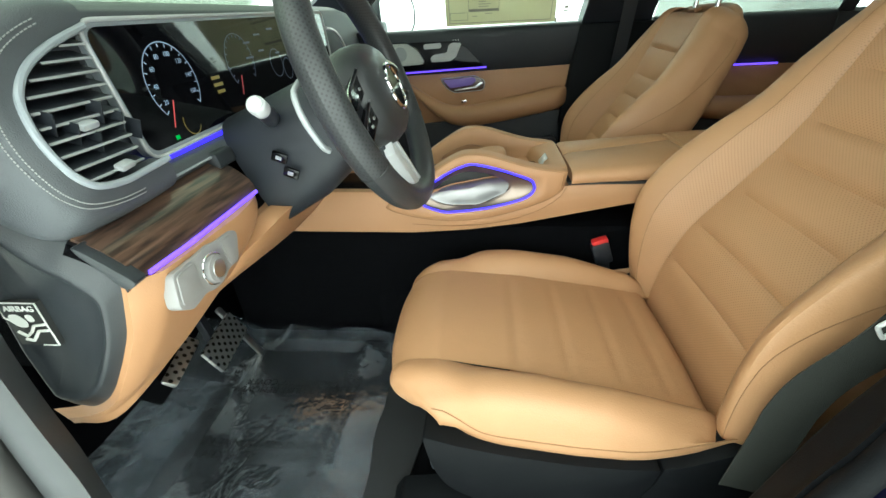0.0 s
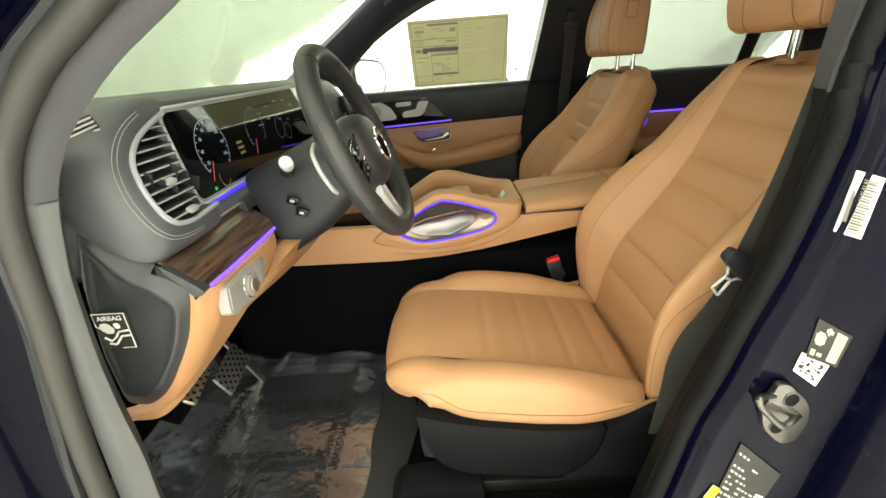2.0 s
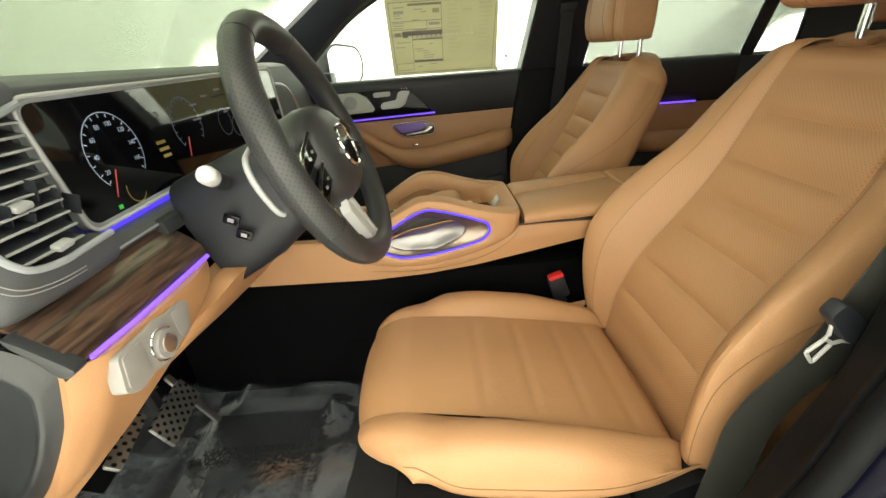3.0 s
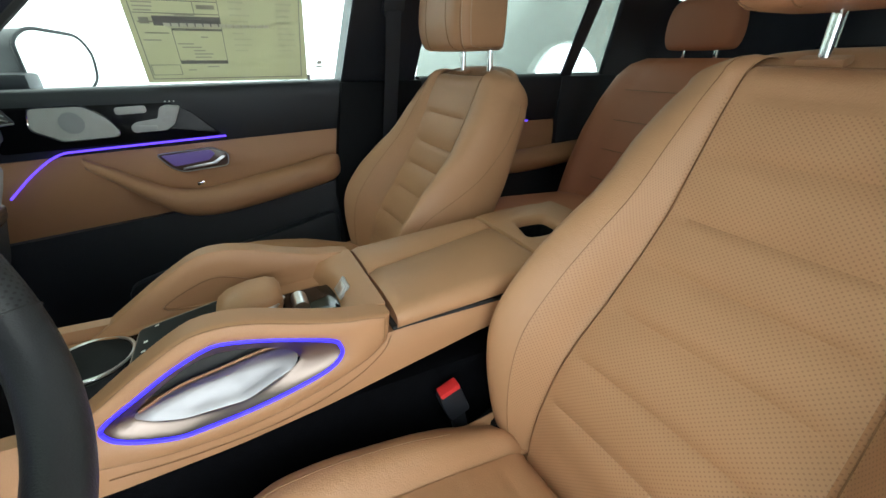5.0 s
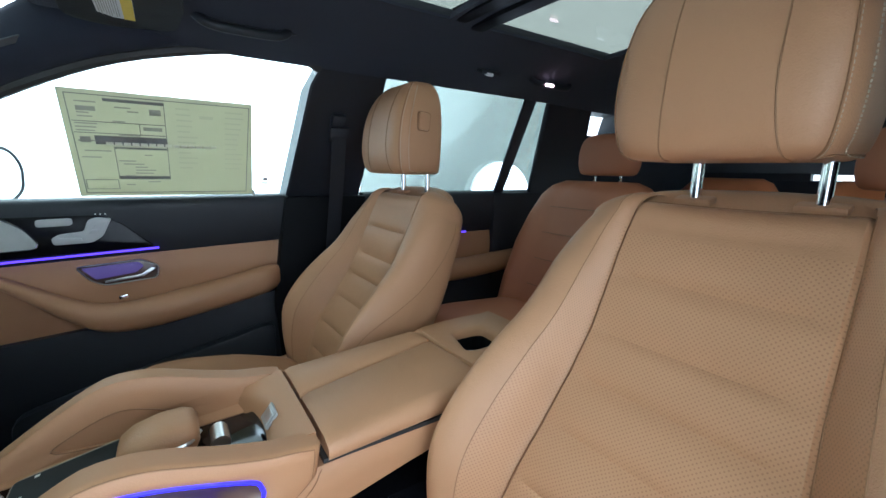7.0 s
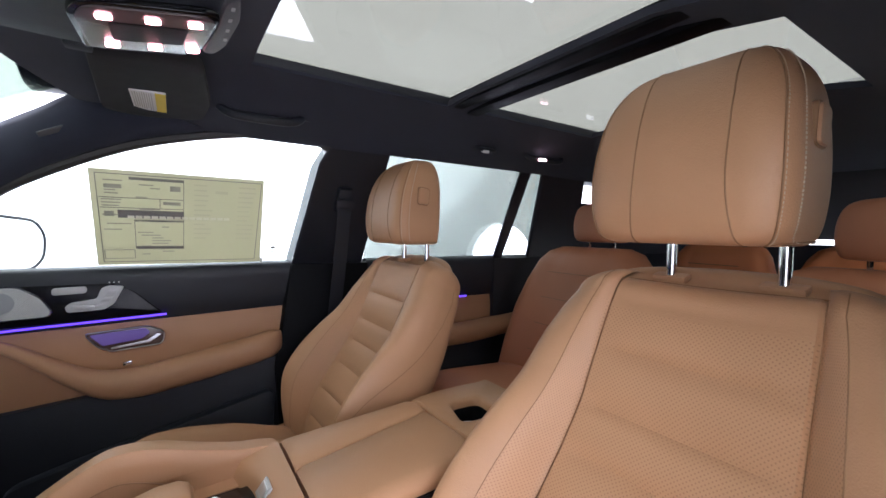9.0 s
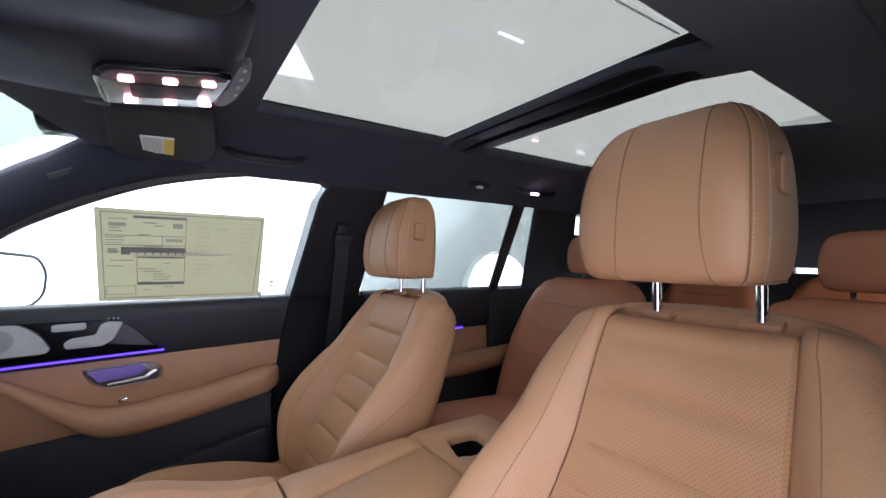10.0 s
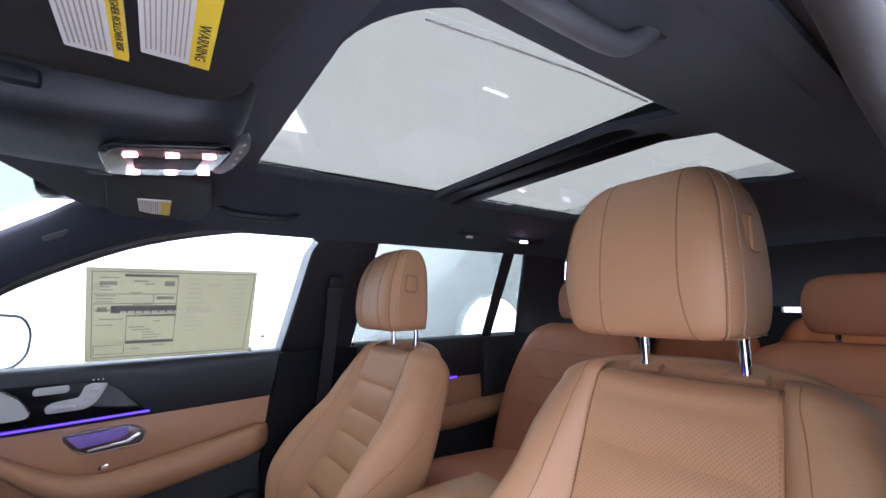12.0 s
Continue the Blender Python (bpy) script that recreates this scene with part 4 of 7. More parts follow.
marks += [(0.78, 0.12 + 0.075 * i, 0.18, 0.055, WHITE) for i in range(9)]
jamb_label("tyre_pressure_placard", "black printed placard with white print", [(0.674, 0.8704), (0.7211, 0.8441), (0.7351, 0.9229), (0.6865, 0.966)], INK, marks)
jamb_label("yellow_label", "small yellow and white label on door jamb", [(0.6574, 0.8539), (0.6829, 0.8426), (0.6984, 0.8761), (0.6698, 0.8945)], WHITE, [(0.0, 0.0, 0.3, 1.0, YELLOW), (0.4, 0.2, 0.5, 0.1, INK), (0.4, 0.5, 0.5, 0.1, INK), (0.4, 0.7, 0.5, 0.1, INK)])

# seat belt hanging beside the seat
belt = thing("seat_belt", (0.74, -0.66, 0.72), "black seat belt with bright steel tongue", "seat belt")
strap = spline([(0.80, -0.690, 1.60), (0.775, -0.685, 1.40), (0.757, -0.682, 1.25), (0.744, -0.670, 1.15), (0.738, -0.652, 1.07), (0.716, -0.640, 1.006), (0.706, -0.636, 0.955), (0.705, -0.634, 0.90), (0.700, -0.632, 0.80)], 40)
bm = loft([[(x - 0.024, y + 0.004, z), (x + 0.024, y - 0.006, z), (x + 0.024, y - 0.0075, z), (x - 0.024, y + 0.0025, z)] for x, y, z in strap])
part("webbing", bm, material("belt_webbing", (0.026, 0.028, 0.025), 0.8, vary=0.2, scale=40, bump=0.8, bump_scale=900), belt, "black woven webbing", 20)
head = rounded([(0.697, 1.146), (0.707, 1.160), (0.722, 1.150), (0.741, 1.128), (0.733, 1.113), (0.722, 1.117), (0.708, 1.132)], [0.006, 0.006, 0.01, 0.006, 0.004, 0.006, 0.008])
part("tongue_head", prism(head, "y", -0.684, -0.668, 0.005), BLACK, belt, "black plastic")
bm = tube([(x, -0.679, z) for x, z in rounded([(0.7045, 1.1205), (0.6915, 1.107), (0.7005, 1.0945), (0.7125, 1.1155)], 0.0025, 3)], 0.0019, 8, closed=True)
tube([(0.7035, -0.679, 1.1195), (0.7065, -0.679, 1.125), (0.7065, -0.678, 1.135)], 0.0018, 8, bm=bm)
tube([(0.7118, -0.679, 1.1150), (0.720, -0.679, 1.1170), (0.7335, -0.678, 1.1140)], 0.0018, 8, bm=bm)
part("tongue", bm, SILVER_PLASTIC, belt, "bright steel tongue", 40)

# belt buckle between seat and console
bk = thing("belt_buckle", (0.64, -0.145, 0.80), "black belt buckle with red release button", "belt buckle")
part("stalk", box((0.652, -0.145, 0.80), (0.024, 0.018, 0.12), 0.004, (0, -12, 0)), BLACK, bk)
part("housing", box((0.637, -0.145, 0.865), (0.038, 0.022, 0.055), 0.005, (0, -20, 0)), BLACK, bk)
part("release_button", box((0.629, -0.145, 0.893), (0.034, 0.019, 0.012), 0.003, (0, -20, 0)), RED, bk, "red release button")


# ---- dashboard ----
def placed(bm, m):
    bmesh.ops.transform(bm, matrix=m, verts=bm.verts)
    return bm


def text_mesh(name, body, size, m, mat, parent, depth=0.0004):
    """Raised lettering in the built-in font, laid out along the matrix m's x with its y up."""
    cu = bpy.data.curves.new("lettering", "FONT")
    cu.body, cu.size, cu.extrude, cu.align_x = body, size, depth, "CENTER"
    ob = bpy.data.objects.new("lettering", cu)
    me = bpy.data.meshes.new_from_object(ob)
    bpy.data.objects.remove(ob)
    bm = bmesh.new()
    bm.from_mesh(me)
    bpy.data.meshes.remove(me)
    bmesh.ops.transform(bm, matrix=m, verts=bm.verts)
    return part(name, bm, mat, parent, smooth=0)


def axes(origin, right, up):
    r, u = Vector(right).normalized(), Vector(up).normalized()
    n = r.cross(u)
    return Matrix(((r.x, u.x, n.x, origin[0]), (r.y, u.y, n.y, origin[1]), (r.z, u.z, n.z, origin[2]), (0, 0, 0, 1)))


def walnut():
    m = material("dark_walnut", (0.045, 0.026, 0.02), 0.28, coat=0.7, vary=0.2, scale=5)
    nt = m.node_tree
    tc = nt.nodes.new("ShaderNodeTexCoord")
    mp = nt.nodes.new("ShaderNodeMapping")
    mp.inputs["Scale"].default_value = (70, 5, 70)
    nt.links.new(tc.outputs["Object"], mp.inputs[0])
    nz = nt.nodes.new("ShaderNodeTexNoise")
    nz.inputs["Scale"].default_value, nz.inputs["Detail"].default_value, nz.inputs["Distortion"].default_value = 2.5, 6, 0.6
    nt.links.new(mp.outputs[0], nz.inputs["Vector"])
    rp = nt.nodes.new("ShaderNodeValToRGB")
    rp.color_ramp.elements[0].position, rp.color_ramp.elements[0].color = 0.35, (0.018, 0.010, 0.008, 1)
    rp.color_ramp.elements[1].position, rp.color_ramp.elements[1].color = 0.68, (0.13, 0.075, 0.05, 1)
    nt.links.new(nz.outputs["Fac"], rp.inputs[0])
    nt.links.new(rp.outputs[0], nt.nodes["Principled BSDF"].inputs["Base Color"])
    return m


WALNUT = walnut()
SCREEN_GLASS = material("screen_glass", (0.003, 0.003, 0.004), 0.04, vary=0.1, spec=0.7, rough_vary=0.01)
DIAL = glow("dial_white", (0.26, 0.33, 0.45), 0.2)
DIAL_DIM = glow("dial_blue_grey", (0.07, 0.09, 0.14), 0.25)
NEEDLE = glow("needle_red", (0.45, 0.06, 0.06), 0.25)
AMBER = glow("amber_sign", (0.2, 0.15, 0.03), 0.12)
GREEN = glow("green_sign", (0.02, 0.35, 0.05), 0.4)

dash = thing("dashboard", (-0.1, 0, 0.95), "dark grey stitched dashboard with wide twin screen", "dashboard")
# padded top, rolled at both ends
loops = []
for y, k in ((-0.690, 0.35), (-0.682, 0.60), (-0.664, 0.82), (-0.635, 0.95), (-0.59, 1.0), (-0.4, 1.0), (0.0, 1.0), (0.34, 1.0), (0.42, 0.93), (0.50, 0.76), (0.57, 0.56), (0.64, 0.32), (0.70, 0.1)):
    base = [(-0.85, 1.28), (-0.60, 1.335), (-0.35, 1.364), (-0.15, 1.374), (-0.09, 1.376), (-0.058, 1.373), (-0.036, 1.366), (-0.030, 1.350), (-0.036, 1.24), (-0.036, 1.20), (-0.045, 1.185), (-0.10, 1.15), (-0.40, 1.10), (-0.85, 1.10)]
    base = spline(base, 40)
    loops.append([(x if x < -0.2 else -0.2 + (x + 0.2) * (1 - (1 - k) * (0.9 if y < 0 else 0.12)), y, 1.25 + (z - 1.25) * k if y < 0 or z > 1.25 else z) for x, z in base])
part("dash_top", loft(loops), DASH, dash, "padded dark grey leatherette", 50)


# leather surround of the side air vent, with its double stitch
def vent_x(z):
    """The vent's face leans: its lower end stands out towards the seat."""
    return -0.004 + 0.33 * (1.305 - z)


RIM_YZ = [(-0.541, 1.351), (-0.590, 1.337), (-0.625, 1.322), (-0.647, 1.304), (-0.656, 1.286), (-0.6595, 1.265), (-0.657, 1.243), (-0.6495, 1.230), (-0.638, 1.223), (-0.615, 1.2195), (-0.588, 1.220), (-0.550, 1.2215)]
rim = spline([(vent_x(z), y, z) for y, z in RIM_YZ], 48)
back = spline([(-0.040, -0.541, 1.374), (-0.044, -0.592, 1.372), (-0.050, -0.645, 1.362), (-0.060, -0.678, 1.340), (-0.074, -0.690, 1.306), (-0.074, -0.690, 1.258), (-0.047, -0.684, 1.214), (-0.020, -0.676, 1.188), (0.000, -0.662, 1.182), (0.006, -0.630, 1.182), (0.006, -0.590, 1.182), (0.006, -0.545, 1.183)], 48)
centre = np.array([0.0, -0.575, 1.282])
loops, seams = [], []
for p, q in zip(rim, back):
    out = (p - centre) * (0, 1, 1)
    out = out / np.linalg.norm(out)
    c = p + out * min(0.034, 0.95 * abs(float((q - p) @ out)) + 0.006)
    c[0] = p[0] + 0.004
    row = [p + np.array((-0.02, 0, 0)), p + np.array((0.002, 0, 0))]
    for t in np.linspace(0.06, 1, 12):
        row.append((1 - t) ** 2 * p + 2 * t * (1 - t) * c + t * t * q)
    row.append(q + np.array((-0.03, 0.02, 0)))
    loops.append(row)
    seams.append([(1 - t) ** 2 * p + 2 * t * (1 - t) * c + t * t * q + np.array((0.0012, 0, 0)) for t in (0.28, 0.36)])
surround = part("vent_surround", loft(loops, False, False), DASH, dash, "", 70)
for k in (0, 1):
    pts = spline([r[k] for r in seams[4:44]], 90)
    bm = bmesh.new()
    for i in range(0, 88):
        tube([pts[i], pts[i] * 0.35 + pts[i + 1] * 0.65], 0.0006, 5, bm=bm)
    part("stitching", bm, GREY_THREAD, surround, "row of grey stitches")
FRAME_GREY = material("satin_frame_grey", (0.27, 0.29, 0.32), 0.35, vary=0.06, scale=30)
VENT_SILVER = material("vent_silver", (0.30, 0.31, 0.325), 0.4, vary=0.08, scale=30)
bm = loft([[(vent_x(z) + d, min(y, -0.541 - 0.78 * max(0.0, vent_x(z) - 0.002)), z) for _, y, z in rim[::2]] + [(vent_x(1.226) + d, -0.580, 1.226), (vent_x(1.348) + d, -0.540, 1.348)] for d in (-0.05, -0.020)])
vent = part("side_vent", bm, INK, dash, "black air vent with bright slats")
part("vent_rim", tube([p + np.array((0.003, 0, 0)) for p in rim], 0.0034, 8), FRAME_GREY, vent, "satin silver rim")
for i in range(10):
    z = 1.338 - 0.0118 * i
    left = float(np.interp(z, [1.225, 1.235, 1.25, 1.27, 1.29, 1.305, 1.32, 1.335, 1.345], [-0.640, -0.651, -0.656, -0.657, -0.652, -0.644, -0.625, -0.592, -0.565]))
    right = -0.546 - 0.78 * (vent_x(z) + 0.02)
    w = right - left - 0.004
    part("slat", box((vent_x(z) - 0.010, (left + right) / 2 + 0.002, z + 0.001), (0.024, w, 0.0022), 0.0006, (0, 16, 0)), BLACK, vent)
    part("slat_edge", box((vent_x(z) + 0.0015, (left + right) / 2 + 0.002, z - 0.0022), (0.0022, w, 0.0022), 0.0006, (0, 16, 0)), VENT_SILVER, vent, "bright slat edge")
for y, z in ((-0.6125, 1.272), (-0.606, 1.232)):
    part("vent_tab", box((vent_x(z) + 0.005, y, z), (0.010, 0.018, 0.0065), 0.0025, (4, 16, 0)), VENT_SILVER, vent, "silver slider tab")
for i in range(6):
    part("vent_vane", box((vent_x(1.25 - 0.004 * (i % 3)) - 0.012, -0.640 + 0.017 * i, 1.280 - 0.012 * (i % 3)), (0.016, 0.0016, 0.020), 0.0004, (0, 16, 0)), BLACK, vent)
# twin screen in one frame, upright and set back from the vent
SX = -0.0225
FACE = SX + 0.0048


def leaned(bm):
    """Tips the display back a little, its lower edge towards the seat."""
    for v in bm.verts:
        v.co.x += 0.085 * (1.285 - v.co.z)
    return bm


bez = rounded([(-0.5430, 1.3560), (0.170, 1.3625), (0.170, 1.2200), (-0.5290, 1.2120)], [0.022, 0.02, 0.012, 0.018], 6)
part("screen_frame", leaned(prism(bez, "x", SX - 0.008, SX + 0.0034, 0.0015)), FRAME_GREY, dash, "satin silver frame")
part("screen_edge", leaned(tube([(SX + 0.0050, y, z) for y, z in bez], 0.0024, 8, closed=True)), SILVER_PLASTIC, dash, "bright silver edge of the display", 60)
scr = part("screen", leaned(prism(rounded([(-0.5360, 1.3495), (0.165, 1.357), (0.165, 1.2255), (-0.5220, 1.2185)], [0.019, 0.018, 0.010, 0.015], 6), "x", SX - 0.004, SX + 0.0044)), SCREEN_GLASS, dash, "dark glossy display with round dials")


def flat_ring(cy, cz, r, w, a0, a1, x, n=40, bm=None):
    own = bm or bmesh.new()
    rows = [[own.verts.new((x + 0.085 * (1.285 - cz - q * math.sin(a)), cy + q * math.cos(a), cz + q * math.sin(a))) for q in (r, r + w)] for a in np.linspace(a0, a1, n)]
    for p, q in zip(rows, rows[1:]):
        own.faces.new((p[0], p[1], q[1], q[0]))
    return own


def screen_bar(y, z, w, hgt, bm=None, turn=0.0, x=FACE):
    return box((x + 0.085 * (1.285 - z), y, z), (0.0004, w, hgt), 0, (turn, -4.9, 0), bm)


for cy, cz, r, mat_ in ((-0.4402, 1.2845, 0.046, DIAL), (-0.2668, 1.292, 0.040, DIAL_DIM)):
    part("dial_ring", flat_ring(cy, cz, r, 0.0012, radians(-40), radians(225), FACE), mat_, scr, "thin pale dial ring", 0)
    bm = bmesh.new()
    for i in range(17):
        a = radians(-38 + 262 * i / 16)
        screen_bar(cy + (r - 0.003) * math.cos(a), cz + (r - 0.003) * math.sin(a), 0.0011, 0.004, bm, math.degrees(a) + 90)
    part("dial_marks", bm, mat_, scr, "", 0)
for n, (ang, fig) in enumerate(((214, "20"), (180, "40"), (146, "60"), (112, "80"), (78, "100"), (44, "120"), (10, "140"), (-24, "160"))):
    a = radians(ang)
    y, z = -0.4402 + 0.0335 * math.cos(a), 1.2845 + 0.0335 * math.sin(a) - 0.0025
    text_mesh("numeral", fig, 0.0078, axes((FACE + 0.0004 + 0.085 * (1.285 - z), y, z), (0, 1, 0), (-0.085, 0, 1)), DIAL, scr, 0.0001)
part("needle", screen_bar(-0.4625, 1.2512, 0.0014, 0.034, turn=-28), NEEDLE, scr, "glowing red needle", 0)
part("needle", screen_bar(-0.284, 1.2599, 0.0018, 0.030, turn=-24), NEEDLE, scr, "", 0)
bm = bmesh.new()
for y, z, w in ((-0.3503, 1.2791, 0.021), (-0.3482, 1.2695, 0.023), (-0.3471, 1.2599, 0.019)):
    screen_bar(y, z, w, 0.0045, bm)
part("warning_text", bm, AMBER, scr, "amber bars of text", 0)
part("fuel_ring", flat_ring(-0.4359, 1.2363, 0.0155, 0.0014, radians(150), radians(330), FACE), AMBER, scr, "", 0)
bm = screen_bar(-0.4733, 1.2246, 0.007, 0.005)
part("green_sign", bm, GREEN, scr, "", 0)
bm = bmesh.new()
for i in range(9):
    screen_bar(-0.23 + 0.048 * (i % 5) + R.uniform(-0.008, 0.008), 1.335 - 0.03 * (i // 5) - R.uniform(0, 0.02), R.uniform(0.01, 0.026), 0.0028, bm)
part("screen_text", bm, DIAL_DIM, scr, "", 0, kind="stuff")
for cy, cz, r in ((-0.1416, 1.2781, 0.023), (-0.0988, 1.2642, 0.018)):
    part("map_ring", flat_ring(cy, cz, r, 0.0012, 0, 2 * math.pi, FACE), DIAL_DIM, scr, "", 0)
part("light_strip", box((-0.0165, -0.20, 1.2085), (0.008, 0.62, 0.0075), 0.002, (0.6, 0, 0)), BLUE, dash, "glowing blue light strip")
part("lower_lip", prism(rounded([(-0.03, 1.186), (0.002, 1.184), (0.010, 1.192), (0.002, 1.2035), (-0.012, 1.2045), (-0.03, 1.205)], 0.003), "y", -0.552, 0.16, 0.002), DASH, dash, "dark grey padded lip")
part("lip_trim", tube([(0.0095, -0.548, 1.1925), (0.0095, -0.30, 1.1925), (0.0095, 0.15, 1.1925)], 0.0016, 6), FRAME_GREY, dash, "thin silver line")
part("lip_end", prism(rounded([(-0.010, 1.176), (0.020, 1.176), (0.016, 1.196), (-0.010, 1.200)], 0.004), "y", -0.455, -0.415, 0.004), CAP_GREY, dash, "grey moulded end piece")
# small window vent at the dashboard's corner
dv = pose(-0.039, -0.658, 1.3440, 0, 0, -40) @ pose(0, 0, 0, 18, 0, 0)
sv = part("demister_vent", placed(box((0, 0, 0), (0.010, 0.040, 0.025), 0.003), dv), INK, dash, "black corner vent")
for i in range(5):
    part("slat", placed(box((0.0060, 0, -0.0092 + 0.0046 * i), (0.004, 0.036, 0.0020), 0.0006), dv), SILVER_PLASTIC, sv)

# end panel with the airbag sign
cap = [(-0.082, 1.266), (-0.047, 1.216), (-0.022, 1.191), (0.001, 1.181), (0.030, 1.150), (0.034, 1.136), (0.025, 1.105), (0.012, 1.072), (-0.013, 1.029), (-0.045, 0.984), (-0.068, 0.962), (-0.096, 0.947), (-0.132, 0.953), (-0.130, 1.047), (-0.112, 1.165)]
capr = [tuple(p) for p in spline(rounded(cap, 0.012, 3), 90, closed=True)]
mid = np.array([-0.055, 1.080])
loops = []
for s, y in ((1.0, -0.650), (1.0, -0.660), (0.985, -0.664), (0.95, -0.6665), (0.86, -0.673), (0.78, -0.6795), (0.74, -0.6822), (0.71, -0.6822), (0.66, -0.679), (0.60, -0.6765), (0.3, -0.676)):
    loops.append([(mid[0] + (x - mid[0]) * s, y, mid[1] + (z - mid[1]) * s) for x, z in capr])
endcap = part("end_cap", loft(loops), CAP_GREY, dash, "dark grey end panel with white sign", 60)
am = axes((-0.0835, -0.6825, 1.1030), (1, 0, 0.0), (0.045, 0, 1)) @ Matrix.Scale(0.97, 4)
text_mesh("sign_text", "AIRBAG", 0.0098, am @ pose(0.002, 0.0085, 0), WHITE, endcap)


def sign_line(pts, r=0.0009):
    return tube([am @ Vector((x, y, 0)) for x, y in pts], r, 5)


part("sign_field", prism([(-0.021, -0.0365), (0.025, -0.0365), (0.025, 0.020), (-0.021, 0.020)], "z", -0.006, -0.0006, m=am), INK, endcap, "black sign field", 0)
part("sign_frame", sign_line([(0.006, -0.036), (0.024, -0.036), (0.024, 0.019), (-0.020, 0.019), (-0.020, 0.0), (-0.012, -0.006)]), WHITE, endcap)
part("sign_mark", prism(rounded([(-0.014, 0.004), (-0.004, 0.005), (0.004, -0.004), (0.002, -0.012), (-0.008, -0.012), (-0.016, -0.004)], 0.004), "z", 0, 0.0005, m=am), WHITE, endcap, "", 0)
part("sign_mark", prism(rounded([(0.004, 0.004), (0.012, 0.005), (0.014, -0.004), (0.006, -0.005)], 0.004), "z", 0, 0.0005, m=am), WHITE, endcap, "", 0)
part("sign_mark", sign_line([(0.022, -0.008), (0.008, -0.010), (0.002, -0.018), (-0.006, -0.024), (-0.014, -0.018)], 0.0016), WHITE, endcap)
part("sign_mark", sign_line([(0.022, -0.016), (0.010, -0.017), (0.004, -0.024), (-0.002, -0.030), (-0.010, -0.028)], 0.0016), WHITE, endcap)

# slanting walnut fascia and the tan panel under it
def fascia(y0, y1, lift, thick, n=14):
    loops = []
    for y in np.linspace(y0, y1, n):
        e = min(1.0, (y - y0) / 0.010)
        e = math.sqrt(max(0.0, 1 - (1 - e) ** 2))
        top = []
        for d in np.linspace(0, 1, 12):
            bow = 0.0045 * math.sin(math.pi * d) - 0.006 * max(0.0, d - 0.86) / 0.14
            dd = 0.10 * (1 - e) + d * (1 - 0.16 * (1 - e))
            top.append((-0.006 + 0.058 * dd + (lift + bow) * 0.63, y, 1.1885 - 0.0445 * dd + (lift + bow) * 0.77))
        loops.append(top + [(x - thick * 0.63, y, z - thick * 0.77) for x, y, z in top[::-1]])
    return loft(loops)


shelf = part("wood_trim", fascia(-0.668, -0.437, 0.0, 0.003), WALNUT, dash, "dark walnut veneer fascia", 50)
part("shelf_edge", fascia(-0.6725, -0.437, -0.0032, 0.015), GLOSS_BLACK, shelf, "gloss black edge under the veneer", 50)
part("fascia_nose", prism(rounded([(0.006, 1.182), (0.020, 1.173), (0.046, 1.151), (0.054, 1.143), (0.046, 1.136), (0.036, 1.138), (0.028, 1.152), (0.010, 1.172)], 0.004), "y", -0.679, -0.664, 0.003), CAP_GREY, shelf, "dark grey end piece of the fascia", 50)
part("light_strip", tube([(0.0475, -0.655, 1.1400), (0.0515, -0.60, 1.1395), (0.0535, -0.447, 1.1400)], 0.0026, 8), VIOLET, dash, "glowing violet light strip")
edge_l = spline([(0.034, -0.672, 1.138), (0.027, -0.674, 1.105), (0.014, -0.674, 1.071), (-0.012, -0.674, 1.028), (-0.044, -0.673, 0.982), (-0.067, -0.672, 0.960), (-0.098, -0.671, 0.944), (-0.137, -0.671, 0.936)], 40)
edge_r = spline([(0.050, -0.447, 1.138), (0.053, -0.453, 1.120), (0.047, -0.463, 1.096), (0.028, -0.491, 1.060), (0.006, -0.524, 1.028), (-0.030, -0.578, 0.980), (-0.082, -0.655, 0.926), (-0.137, -0.668, 0.922)], 40)
loops = []
for i, (a, b) in enumerate(zip(edge_l, edge_r)):
    u = i / 39
    row = [a + np.array((-0.03, 0.012, 0.0))]
    for k in (0.0, 0.02, 0.05, 0.08, 0.11, 0.15, 0.22, 0.32, 0.44, 0.56, 0.68, 0.80, 0.90, 0.96, 1.0):
        p = a * (1 - k) + b * k
        f = min(1.0, k / 0.12) ** 0.8 * (1 - max(0.0, k - 0.72) / 0.28) ** 0.6
        g = 0.019 * f * (1 - 0.75 * u)
        row.append(p + np.array((g, 0, -0.1 * g)))
    row.append(b + np.array((-0.03, 0.012, 0.006)))
    loops.append(row)
part("knee_panel", loft(loops), TAN_TRIM, dash, "tan leatherette knee panel", 50)
strip_rows = []
sa = spline([(0.008, -0.520, 1.043), (0.060, -0.455, 1.083), (0.080, -0.400, 1.098), (0.093, -0.205, 1.080)], 14)
sb = spline([(-0.004, -0.536, 1.018), (-0.012, -0.440, 1.000), (-0.035, -0.290, 0.962), (-0.065, -0.160, 0.924)], 14)
for p, q in zip(sa, sb):
    a, b = Vector(p), Vector(q)
    row = [a.lerp(b, j / 6) + Vector((0.006, 0, -0.003)) * math.sin(math.pi * j / 6) for j in range(7)]
    strip_rows.append(row + [b + Vector((-0.02, 0, 0.02)), a + Vector((-0.03, 0, 0.005))])
part("lower_panel", loft(strip_rows), TAN_TRIM, dash, "tan leatherette panel under the column", 50)
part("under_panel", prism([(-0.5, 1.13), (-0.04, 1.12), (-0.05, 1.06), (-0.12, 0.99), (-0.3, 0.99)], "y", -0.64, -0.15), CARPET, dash)
